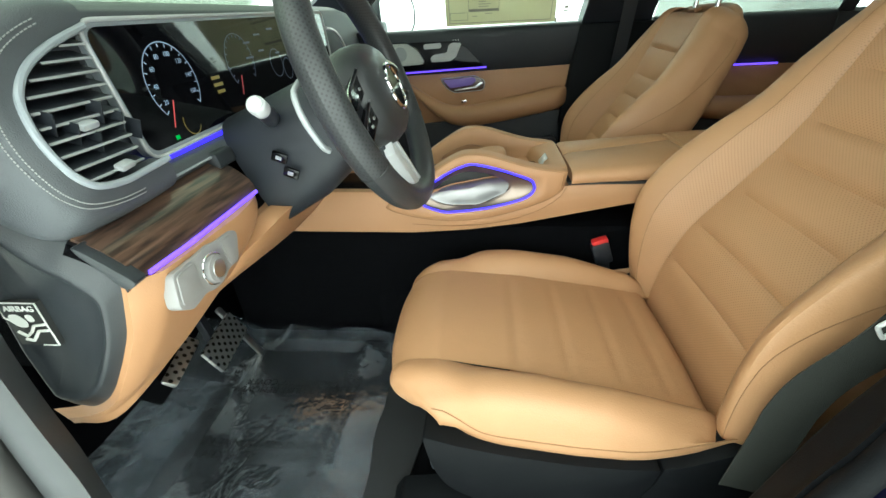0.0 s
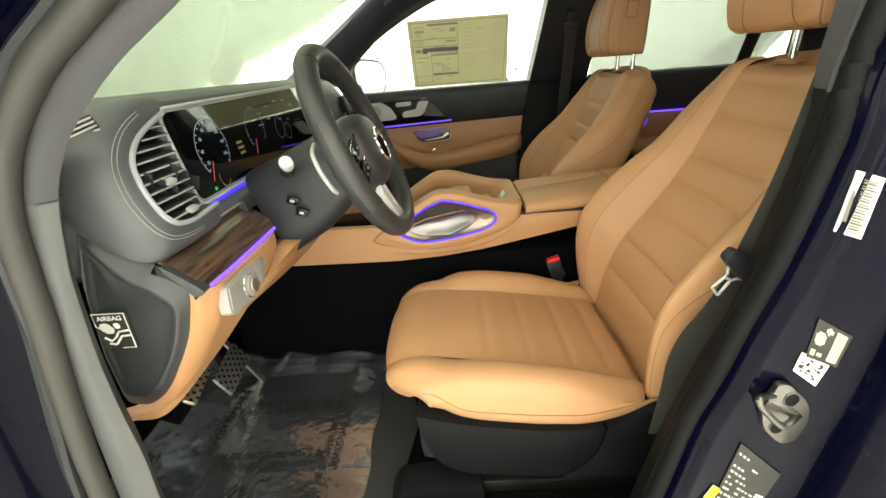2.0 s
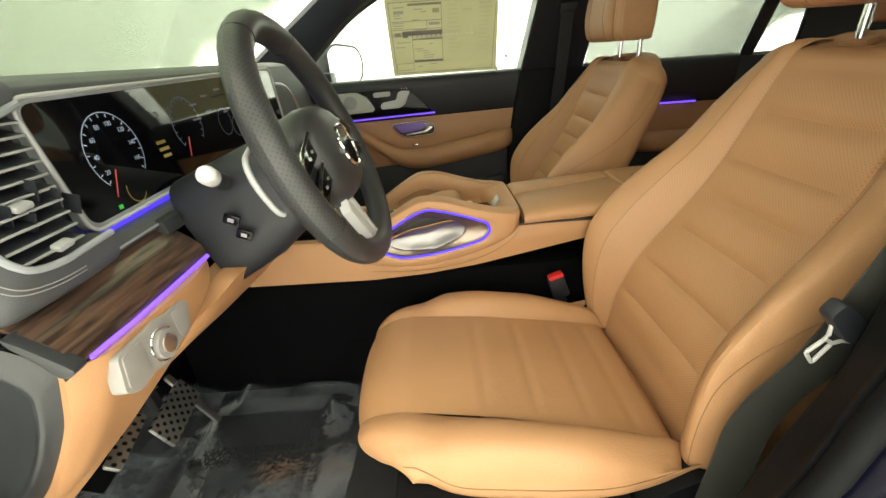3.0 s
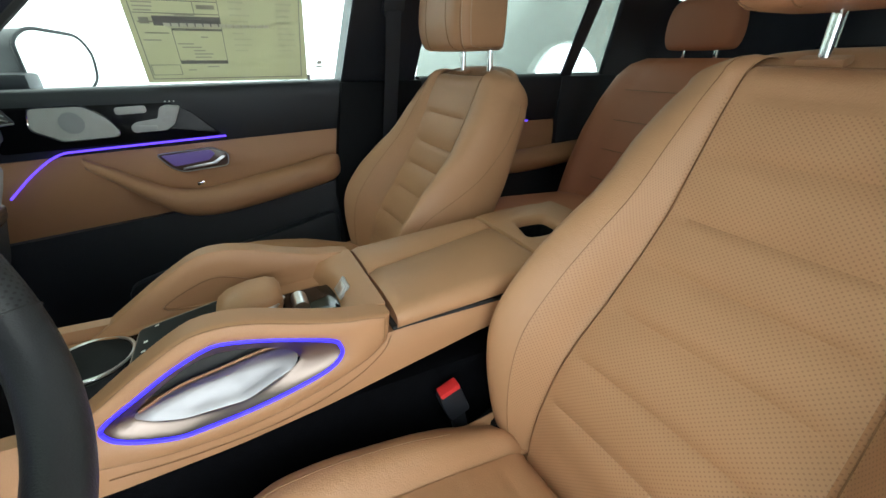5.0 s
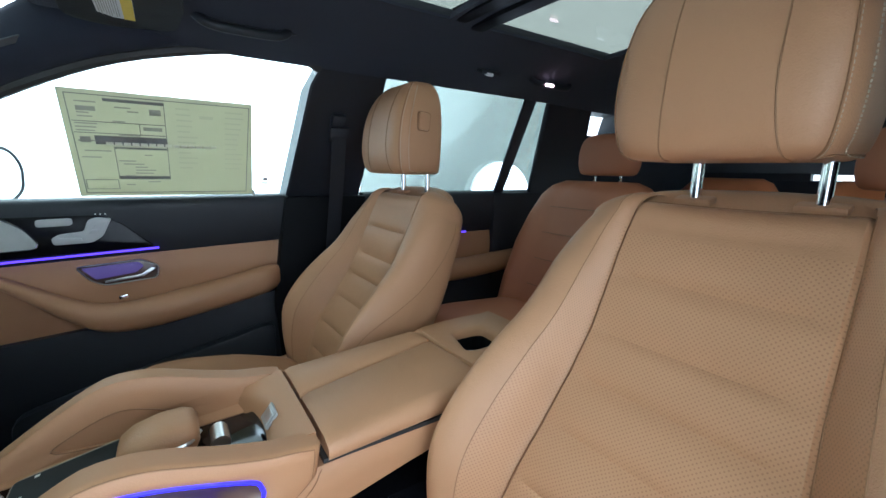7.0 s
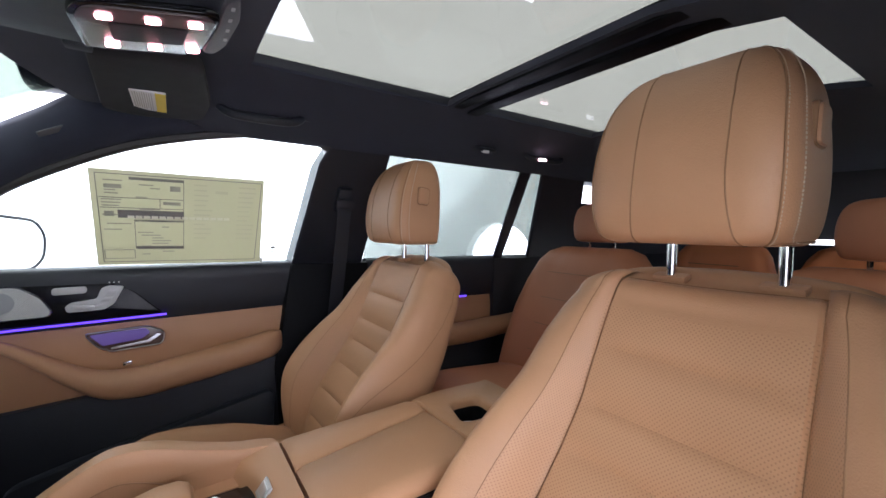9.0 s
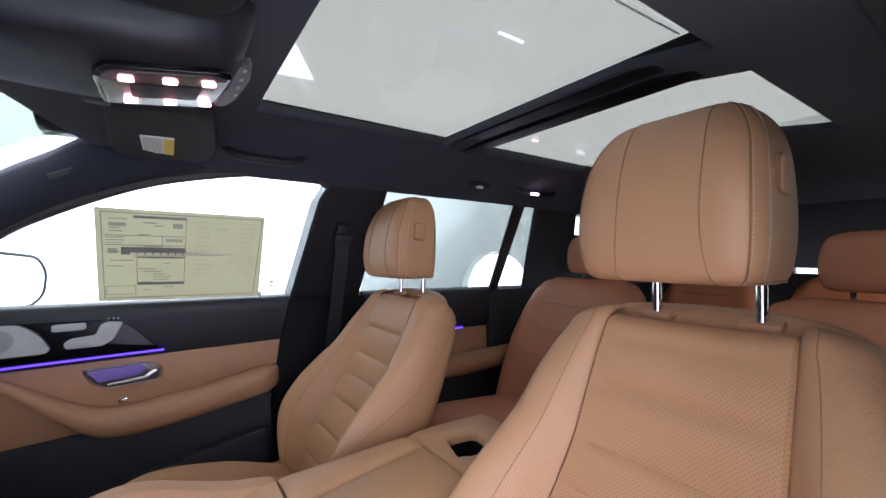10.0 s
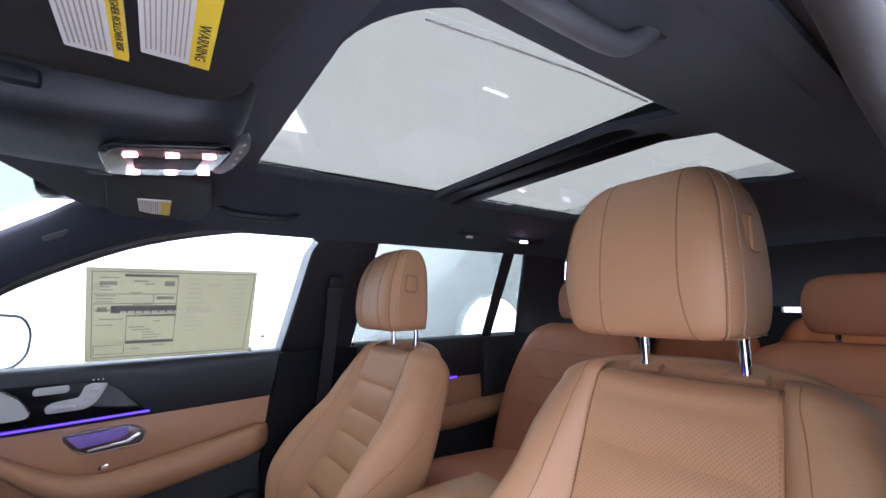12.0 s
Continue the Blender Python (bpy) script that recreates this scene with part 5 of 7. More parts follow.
# light switch plate
SWITCH_SILVER = material("switch_silver", (0.25, 0.24, 0.242), 0.36, vary=0.06, scale=40)
sw_m = axes((0.0605, -0.5925, 1.107), (0.02, 1, 0.0), (-0.06, 0, 1))
plate = rounded([(-0.0525, 0.023), (-0.0625, -0.014), (-0.047, -0.025), (-0.020, -0.021), (-0.008, -0.027), (0.012, -0.026), (0.026, -0.019), (0.047, -0.020), (0.060, 0.004), (0.0625, 0.014), (0.050, 0.021), (0.021, 0.021), (0.006, 0.025), (-0.012, 0.023)], 0.006)
sw = part("light_switch", prism(plate, "z", -0.014, 0.0025, 0.002, m=sw_m), SWITCH_SILVER, dash, "silver light switch plate")
kn = [(math.cos(a), math.sin(a)) for a in np.linspace(0, 2 * math.pi, 32, endpoint=False)]
part("knob_ring", tube([sw_m @ Vector((0.0185 * x + 0.0025, 0.0185 * y - 0.004, 0.0026)) for x, y in kn], 0.0010, 6, closed=True), CHROME, sw, "bright ring")
part("knob", prism([(0.0165 * x + 0.0025, 0.0165 * y - 0.004) for x, y in kn], "z", 0.002, 0.009, 0.0018, m=sw_m), SWITCH_SILVER, sw)
part("knob_face", prism([(0.0105 * x + 0.0025, 0.0105 * y - 0.004) for x, y in kn], "z", 0.008, 0.0105, 0.001, m=sw_m), SILVER, sw, "silver knob face")
for x, y, w in ((-0.042, -0.002, 0.018), (0.042, 0.004, 0.018)):
    part("switch_mark", placed(box((0, 0, 0), (w, 0.0018, 0.0006)), sw_m @ pose(x, y, 0.0030, 0, 0, -4)), INK, sw, "", 0)
for q in ([(-0.050, 0.019), (-0.022, 0.020), (-0.026, -0.016), (-0.058, -0.012)], [(0.027, 0.018), (0.048, 0.017), (0.056, 0.003), (0.046, -0.016), (0.029, -0.015)]):
    part("switch_key", prism(rounded(q, 0.004), "z", 0.002, 0.0042, 0.0012, m=sw_m), SWITCH_SILVER, sw)

# passenger end of the dashboard
pv_poly = rounded([(0.520, 1.302), (0.600, 1.292), (0.690, 1.226), (0.600, 1.232)], 0.012)
pv = part("passenger_vent", prism(pv_poly, "x", -0.06, -0.0215, 0.002), INK, dash, "black air vent")
part("vent_rim", tube([(-0.0215, y, z) for y, z in pv_poly], 0.0022, 8, closed=True), GREY_TRIM, pv)
for i in range(4):
    part("slat", box((-0.0215, 0.590 + 0.010 * i, 1.282 - 0.013 * i), (0.006, 0.075, 0.0025), 0.0008, (-14, 0, 0)), SILVER, pv)
part("trim_line", tube(spline([(-0.020, 0.175, 1.326), (-0.018, 0.235, 1.318), (-0.018, 0.285, 1.294), (-0.016, 0.318, 1.258), (-0.014, 0.338, 1.214)], 24), 0.0036, 8), SILVER, dash, "satin silver trim line")
part("passenger_wood", prism(rounded([(-0.02, 1.15), (0.045, 1.135), (0.04, 1.11), (-0.02, 1.06)], 0.008), "y", 0.16, 0.34, 0.006), WALNUT, dash)
part("passenger_silver", prism(rounded([(0.325, 1.171), (0.480, 1.180), (0.492, 1.164), (0.46, 1.135), (0.405, 1.095), (0.38, 1.10)], 0.008), "x", -0.006, 0.003, 0.003), SILVER_PLASTIC, dash, "silver trim wing")
part("glovebox", prism(rounded([(-0.30, 1.05), (-0.07, 1.05), (-0.10, 0.93), (-0.18, 0.86), (-0.30, 0.86)], 0.02), "y", 0.14, 0.62, 0.01), DASH, dash)

# ---- steering wheel and column ----
WC, WA, WR = Vector((0.217, -0.372, 1.263)), 0.378, 0.1625
wheel = thing("steering_wheel", tuple(WC), "black perforated leather steering wheel with chrome spokes", "steering wheel")
WU, WV, WN = Vector((0, 1, 0)), Vector((-math.sin(WA), 0, math.cos(WA))), Vector((math.cos(WA), 0, math.sin(WA)))
WM = Matrix(((WU.x, WV.x, WN.x, WC.x), (WU.y, WV.y, WN.y, WC.y), (WU.z, WV.z, WN.z, WC.z), (0, 0, 0, 1)))
RIM_PERF = perforated("black_perforated_leather", (0.028, 0.029, 0.032), pitch=0.0042, hole=0.24, dark=0.3, rough=0.42)
RIM = material("black_leather", (0.026, 0.027, 0.03), 0.4, vary=0.12, scale=14, bump=0.4, bump_scale=700)


def rim_piece(a0, a1, mat_, n):
    loops, uvs = [], []
    for a in np.linspace(a0, a1, n):
        row, uvr = [], []
        for k in range(17):
            b = 2 * math.pi * k / 16
            r = WR + 0.0168 * math.cos(b) * (1 + 0.06 * math.cos(2 * b))
            row.append(WM @ Vector((r * math.cos(a), r * math.sin(a), 0.0195 * math.sin(b))))
            uvr.append((a * WR, b * 0.017))
        loops.append(row)
        uvs.append(uvr)
    return loft(loops, False, False, uv=uvs)


for a0, a1, m_, nm in ((-28, 62, RIM_PERF, "rim_grip"), (62, 118, RIM, "rim_top"), (118, 208, RIM_PERF, "rim_grip"), (208, 332, RIM, "rim_bottom")):
    part(nm, rim_piece(radians(a0), radians(a1), m_, 26), m_, wheel)
for a in (62, 118, 208, 332):
    pts = [WM @ Vector(((WR + 0.0172 * math.cos(b)) * math.cos(radians(a)), (WR + 0.0172 * math.cos(b)) * math.sin(radians(a)), 0.0199 * math.sin(b))) for b in np.linspace(0, 2 * math.pi, 20, endpoint=False)]
    part("rim_seam", tube(pts, 0.0007, 5, closed=True), INK, wheel)
hub2 = [(0.073 * math.copysign(abs(math.cos(a)) ** 0.8, math.cos(a)) - 0.010, 0.066 * math.copysign(abs(math.sin(a)) ** 0.8, math.sin(a))) for a in np.linspace(0, 2 * math.pi, 40, endpoint=False)]
part("hub", loft([[WM @ Vector((x * k, y * k - 0.012, f)) for x, y in hub2] for f, k in ((-0.045, 0.85), (-0.03, 1.0), (-0.008, 1.04), (0.008, 1.0), (0.018, 0.92), (0.026, 0.78), (0.031, 0.55), (0.033, 0.25))]), RIM, wheel, "black padded hub")
part("emblem_ring", tube([WM @ Vector((0.029 * math.cos(a) - 0.010, 0.029 * math.sin(a) - 0.013, 0.0335)) for a in np.linspace(0, 2 * math.pi, 36, endpoint=False)], 0.0028, 8, closed=True), CHROME, wheel, "chrome emblem ring")
part("emblem_plate", prism([(0.027 * math.cos(a) - 0.010, 0.027 * math.sin(a) - 0.013) for a in np.linspace(0, 2 * math.pi, 30, endpoint=False)], "z", 0.026, 0.0345, m=WM), GLOSS_BLACK, wheel)
for sg in (1, -1):
    # side arms with switch pads, which droop outwards
    part("side_arm", prism(rounded([(sg * 0.045, 0.022), (sg * 0.150, 0.006), (sg * 0.150, -0.052), (sg * 0.045, -0.046)], 0.008), "z", -0.016, 0.003, 0.004, m=WM), BLACK, wheel)
    for y0, y1 in ((0.014, -0.004), (-0.020, -0.042)):
        pad = part("switch_pad", prism(rounded([(sg * 0.056, y0 + 0.012), (sg * 0.128, y1 + 0.013), (sg * 0.147, y1 + 0.002), (sg * 0.132, y1 - 0.009), (sg * 0.056, y0 - 0.011)], 0.004), "z", 0.003, 0.012, 0.002, m=WM), GLOSS_BLACK, wheel, "glossy black switch pad")
        part("pad_trim", tube([WM @ Vector((sg * 0.070, y0 + 0.0115, 0.0125)), WM @ Vector((sg * 0.128, y1 + 0.0135, 0.0125)), WM @ Vector((sg * 0.148, y1 + 0.002, 0.0125))], 0.0024, 6), CHROME, pad, "chrome edge")
        for i in range(3):
            part("switch_mark", placed(box((0, 0, 0), (0.008, 0.0035, 0.0006)), WM @ pose(sg * (0.070 + 0.020 * i), y0 + (y1 - y0) * (0.2 + 0.28 * i), 0.0122)), SILVER, pad, "", 0)
    pts = [WM @ Vector((sg * x - 0.01, y, -0.034)) for x, y in ((0.118, 0.040), (0.146, 0.030), (0.156, 0.004), (0.150, -0.026), (0.140, -0.036))]
    part("shift_paddle", tube(spline(pts, 16), 0.0036, 10), VENT_SILVER, wheel, "satin grey shift paddle", 60)
    # outer bars of the lower spoke
for poly in ([(-0.0244, -0.070), (0.006, -0.1508), (-0.001, -0.154), (-0.029, -0.080)], [(-0.052, -0.070), (-0.036, -0.090), (-0.0074, -0.150), (-0.032, -0.154), (-0.060, -0.086)]):
    part("spoke_bar", prism(rounded(poly, 0.002), "z", -0.008, 0.006, 0.002, m=WM), SILVER_PLASTIC, wheel, "bright silver spoke bar")
part("spoke", prism(rounded([(-0.058, -0.066), (-0.016, -0.066), (0.012, -0.156), (-0.036, -0.156)], 0.004), "z", -0.014, -0.004, 0.002, m=WM), BLACK, wheel, "black lower spoke web")
# column shroud, stalk and its buttons
loops = []
for s, w, hh, dz in ((-0.040, 0.060, 0.060, -0.014), (-0.085, 0.066, 0.072, -0.024), (-0.14, 0.068, 0.082, -0.034), (-0.22, 0.070, 0.088, -0.040)):
    loops.append([WM @ Vector((0.024 + w * 0.94 * math.copysign(abs(math.cos(a)) ** 0.6, math.cos(a)), dz + hh * math.copysign(abs(math.sin(a)) ** 0.6, math.sin(a)), s)) for a in np.linspace(0, 2 * math.pi, 36, endpoint=False)])
col = part("column_shroud", loft(loops), BLACK, wheel, "black column shroud", 50)
part("stalk", tube([(0.085, -0.415, 1.232), (0.124, -0.500, 1.256), (0.134, -0.528, 1.266)], [0.0115, 0.0105, 0.0095], 14), BLACK, col)
part("stalk_cap", tube([(0.133, -0.525, 1.265), (0.138, -0.542, 1.272), (0.139, -0.545, 1.274)], [0.0100, 0.0100, 0.0082], 24), SILVER_PLASTIC, col, "bright stalk end", 70)
part("stalk_lens", tube([(0.1385, -0.5435, 1.2732), (0.1395, -0.5465, 1.2748)], [0.0078, 0.0066], 24), SILVER, col, "pale stalk button", 70)
for z, x in ((1.181, 0.088), (1.158, 0.100)):
    part("column_button", box((x, -0.4235, z), (0.022, 0.006, 0.014), 0.002, (0, 22, 0)), GLOSS_BLACK, col)
    part("button_mark", box((x, -0.4275, z), (0.008, 0.002, 0.005), 0.0005, (0, 22, 0)), SILVER, col, "", 0)

# ---- footwell ----
ped = thing("brake_pedal", (-0.24, -0.29, 0.62), "studded steel brake pedal", "pedal")
STUD = perforated("studded_steel", (0.6, 0.6, 0.6), pitch=0.016, hole=0.27, dark=0.06, rough=0.3)
STUD.node_tree.nodes["Principled BSDF"].inputs["Metallic"].default_value = 0.9


def pedal(parent, c, w, hgt, turn, mat_):
    m = Matrix.Translation(c) @ pose(0, 0, 0, *turn)
    bm = prism(rounded([(-w / 2, -hgt / 2), (w / 2, -hgt / 2), (w / 2, hgt / 2), (-w / 2, hgt / 2)], 0.006), "z", -0.004, 0.004, 0.0015)
    lay = bm.loops.layers.uv.verify()
    for f in bm.faces:
        for lp in f.loops:
            lp[lay].uv = (lp.vert.co.x, lp.vert.co.y)
    bmesh.ops.transform(bm, matrix=m, verts=bm.verts)
    return part("pad", bm, mat_, parent)


pedal(ped, (-0.225, -0.285, 0.705), 0.065, 0.145, (0, 62, 8), STUD)
part("lever", box((-0.27, -0.285, 0.78), (0.02, 0.02, 0.22), 0.004, (0, -10, 0)), BLACK, ped)
acc = thing("accelerator_pedal", (-0.22, -0.20, 0.61), "narrow steel accelerator pedal", "pedal")
pedal(acc, (-0.228, -0.222, 0.672), 0.175, 0.016, (0, 62, 0), SILVER)
rest = thing("foot_rest", (-0.25, -0.42, 0.70), "studded steel foot rest", "foot rest")
pedal(rest, (-0.222, -0.415, 0.772), 0.028, 0.125, (0, 40, 14), STUD)
part("support", box((-0.262, -0.425, 0.742), (0.05, 0.09, 0.07), 0.01, (0, 40, 14)), CARPET, rest)
mat_thing = thing("floor_mat", (-0.05, -0.38, 0.60), "dark grey floor mat", "floor mat")
part("mat_pad", prism(rounded([(-0.36, -0.66), (0.22, -0.62), (0.26, -0.40), (0.22, -0.17), (-0.24, -0.16), (-0.36, -0.30)], 0.03), "z", 0.596, 0.604, 0.002), material("grey_mat", (0.013, 0.0135, 0.016), 0.95, vary=0.3, scale=50, bump=0.9, bump_scale=500), mat_thing)


def film():
    """Clear crinkled plastic: see-through, with sharp glints."""
    m = bpy.data.materials.new("clear_film")
    m.use_nodes = True
    nt = m.node_tree
    nt.nodes.remove(nt.nodes["Principled BSDF"])
    tr = nt.nodes.new("ShaderNodeBsdfTransparent")
    tr.inputs[0].default_value = (0.86, 0.88, 0.9, 1)
    gl = nt.nodes.new("ShaderNodeBsdfGlossy")
    gl.inputs["Roughness"].default_value = 0.15
    gl.inputs["Color"].default_value = (0.9, 0.92, 0.95, 1)
    fz = nt.nodes.new("ShaderNodeFresnel")
    fz.inputs[0].default_value = 1.5
    mul = nt.nodes.new("ShaderNodeMath")
    mul.operation = "MULTIPLY_ADD"
    mul.inputs[1].default_value, mul.inputs[2].default_value = 0.6, 0.0
    tc = nt.nodes.new("ShaderNodeTexCoord")
    nz = nt.nodes.new("ShaderNodeTexNoise")
    nz.inputs["Scale"].default_value, nz.inputs["Detail"].default_value = 38, 2
    bp = nt.nodes.new("ShaderNodeBump")
    bp.inputs["Strength"].default_value, bp.inputs["Distance"].default_value = 0.45, 0.003
    nt.links.new(tc.outputs["Object"], nz.inputs["Vector"])
    nt.links.new(nz.outputs["Fac"], bp.inputs["Height"])
    nt.links.new(bp.outputs[0], gl.inputs["Normal"])
    nt.links.new(fz.outputs[0], mul.inputs[0])
    df = nt.nodes.new("ShaderNodeBsdfDiffuse")
    df.inputs[0].default_value = (0.5, 0.57, 0.68, 1)
    haze = nt.nodes.new("ShaderNodeMixShader")
    cloud = nt.nodes.new("ShaderNodeMapRange")
    n3 = nt.nodes.new("ShaderNodeTexNoise")
    n3.inputs["Scale"].default_value = 9
    nt.links.new(tc.outputs["Object"], n3.inputs["Vector"])
    nt.links.new(n3.outputs["Fac"], cloud.inputs["Value"])
    cloud.inputs["From Min"].default_value, cloud.inputs["From Max"].default_value = 0.35, 0.7
    cloud.inputs["To Min"].default_value, cloud.inputs["To Max"].default_value = 0.05, 0.20
    nt.links.new(cloud.outputs[0], haze.inputs[0])
    nt.links.new(tr.outputs[0], haze.inputs[1])
    nt.links.new(df.outputs[0], haze.inputs[2])
    mx = nt.nodes.new("ShaderNodeMixShader")
    nt.links.new(mul.outputs[0], mx.inputs[0])
    nt.links.new(haze.outputs[0], mx.inputs[1])
    nt.links.new(gl.outputs[0], mx.inputs[2])
    nt.links.new(mx.outputs[0], nt.nodes["Material Output"].inputs[0])
    return m


FILM = film()
PRINT = material("black_print", (0.003, 0.003, 0.004), 0.9)
cover = thing("mat_cover", (-0.05, -0.38, 0.606), "crinkled clear plastic film with black print over mat", "plastic film")


def film_z(x, y):
    edge = max(0.0, (-0.20 - x) * 1.2) * 0.55 + max(0.0, -0.52 - y) * 0.25
    back = max(0.0, y + 0.215) * 0.55
    zone = 0.03 + 0.8 * math.exp(-(((x + 0.08) / 0.09) ** 2 + ((y + 0.565) / 0.05) ** 2)) + 0.8 * math.exp(-(((x + 0.28) / 0.06) ** 2 + ((y + 0.42) / 0.12) ** 2)) + 0.6 * math.exp(-(((x + 0.09) / 0.07) ** 2 + ((y + 0.43) / 0.03) ** 2)) + 0.7 * math.exp(-(((x - 0.0) / 0.12) ** 2 + ((y + 0.215) / 0.03) ** 2))
    ridge = 0.0022 * zone * max(0.0, 1 - 5 * abs(noise.noise(Vector((x * 13 + y * 9, y * 24 - x * 6, 4.1))))) ** 1.5 + 0.0016 * zone * max(0.0, 1 - 4 * abs(noise.noise(Vector((x * 40, y * 34, 9.4))))) ** 1.5
    w = ridge + 0.0022 * abs(noise.noise(Vector((x * 9, y * 9, 0.3)))) + 0.0008 * abs(noise.noise(Vector((x * 26, y * 30, 1.7)))) + 0.0002 * noise.noise(Vector((x * 70, y * 70, 5)))
    crumple = 0.045 * math.exp(-(((x - 0.098) / 0.022) ** 2 + ((y - -0.235) / 0.030) ** 2)) * (0.6 + 1.2 * abs(noise.noise(Vector((x * 45, y * 45, 8)))))
    return 0.609 + crumple + w * (0.35 + 2 * edge + 2 * back) + 0.35 * edge + back * (0.5 + 0.6 * noise.noise(Vector((x * 12, 3, 0))))


rows = []
for i in range(181):
    row = []
    for j in range(141):
        x, y = -0.385 + 0.545 * i / 180, -0.645 + 0.50 * j / 140
        x += 0.012 * noise.noise(Vector((0, y * 8, 2)))
        row.append((x, y, film_z(x, y)))
    rows.append(row)
sheet = part("film", loft(rows, False, False), FILM, cover, smooth=180)
sheet.visible_shadow = False
# the edge of the film, folded back over itself
fold = part("film_fold", loft([[(x + 0.01 * noise.noise(Vector((y * 20, 1, 0))), y, film_z(x, y) + 0.003 + 0.002 * noise.noise(Vector((x * 20, y * 20, 6)))) for y in np.linspace(-0.64, -0.33, 70)] for x in np.linspace(-0.36, -0.235, 40)], False, False), FILM, cover, smooth=180)
fold.visible_shadow = False
for body, p, ang in (("DEALER MUST REMOVE &", (-0.085, -0.488), 0), ("DISCARD PROTECTIVE COVER", (-0.085, -0.513), 0),
                     ("DEALER MUST REMOVE &", (-0.208, -0.40), 90), ("PROTECTIVE COVER", (-0.232, -0.40), 90),
                     ("DEALER MUST REMOVE &", (-0.07, -0.338), 180), ("PROTECTIVE COVER", (-0.07, -0.315), 180),
                     ("DEALER MUST REMOVE &", (0.048, -0.41), 270), ("PROTECTIVE COVER", (0.072, -0.41), 270)):
    m_ = pose(p[0], p[1], 0.6150, 0, 0, ang)
    text_mesh("print", body, 0.0235 if len(body) < 22 else 0.02, m_, PRINT, cover, 0.0002)


# ---- centre console ----
console = thing("centre_console", (0.4, -0.02, 0.60), "tan leather centre console with grab handles", "console")
CY = -0.02
PAD_GREY = material("touch_pad_grey", (0.022, 0.024, 0.026), 0.7, vary=0.1, spec=0.2)
BOWL = material("satin_bowl", (0.28, 0.27, 0.275), 0.43, metal=1.0, vary=0.04, scale=30)
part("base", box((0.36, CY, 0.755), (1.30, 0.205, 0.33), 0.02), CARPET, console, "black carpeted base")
low = [(-0.20, 0.918), (-0.06, 0.915), (0.214, 0.911), (0.34, 0.918), (0.455, 0.933), (0.68, 0.978), (0.82, 1.000), (1.02, 1.022)]
high = [(-0.20, 0.985), (-0.06, 1.000), (0.035, 1.013), (0.20, 1.010), (0.40, 1.012), (0.545, 1.020), (0.70, 1.026), (1.02, 1.040)]
lx = np.linspace(-0.20, 1.02, 50)
lo_z, hi_z = np.interp(lx, *np.array(low).T), np.interp(lx, *np.array(high).T)
for sg, nm in ((-1, "side_panel"), (1, "side_panel")):
    loops = []
    for x, a, b in zip(lx, lo_z, hi_z):
        y = CY + sg * 0.120
        if 0.20 < x < 0.50:
            b = min(b, float(np.interp(x, [0.20, 0.25, 0.30, 0.36, 0.42, 0.46, 0.50], [0.985, 0.968, 0.955, 0.958, 0.970, 0.984, 1.005])))
        loops.append([(x, y - sg * 0.006, a), (x, y - sg * 0.001, a + 0.002), (x, y, a + 0.012), (x, y + sg * 0.0015, (a + b) / 2), (x, y, b - 0.008), (x, y - sg * 0.004, b), (x, y - sg * 0.024, b), (x, y - sg * 0.024, a)])
    part(nm, loft(loops), TAN_TRIM, console, "tan leatherette side panel", 50)
# grab handles: padded loops on both sides
TOPL = [(0.150, 0.978), (0.200, 1.012), (0.262, 1.056), (0.315, 1.088), (0.345, 1.095), (0.385, 1.091), (0.450, 1.071), (0.505, 1.058), (0.548, 1.056)]
BOTL = [(0.150, 0.972), (0.200, 0.955), (0.262, 0.944), (0.315, 0.942), (0.345, 0.943), (0.400, 0.952), (0.462, 0.970), (0.515, 0.992), (0.548, 1.018)]
RING = [(0.230, 1.010), (0.266, 1.034), (0.300, 1.055), (0.337, 1.071), (0.358, 1.072), (0.404, 1.061), (0.466, 1.039), (0.478, 1.027), (0.478, 1.012), (0.460, 0.996), (0.416, 0.982), (0.368, 0.972), (0.315, 0.966), (0.285, 0.966), (0.248, 0.979), (0.230, 0.993)]
ring_pts = spline(RING, 72, closed=True)
tl, bl = spline(TOPL, 40), spline(BOTL, 40)
edge_pts = np.vstack([tl, bl[::-1][1:-1]])


def polar_match(target, centre, n=72):
    """Points of a closed outline at even bearings round a centre."""
    d = np.array(target) - centre
    d[:, 1] *= 1.9
    ang, tgt = np.mod(np.arctan2(d[:, 1], d[:, 0]), 2 * math.pi), np.array(target)
    want = np.linspace(0, 2 * math.pi, n, endpoint=False)
    a2, t2 = np.concatenate([ang - 2 * math.pi, ang, ang + 2 * math.pi]), np.vstack([tgt, tgt, tgt])
    order = np.argsort(a2)
    return np.stack([np.interp(want, a2[order], t2[order][:, i]) for i in range(2)], 1)


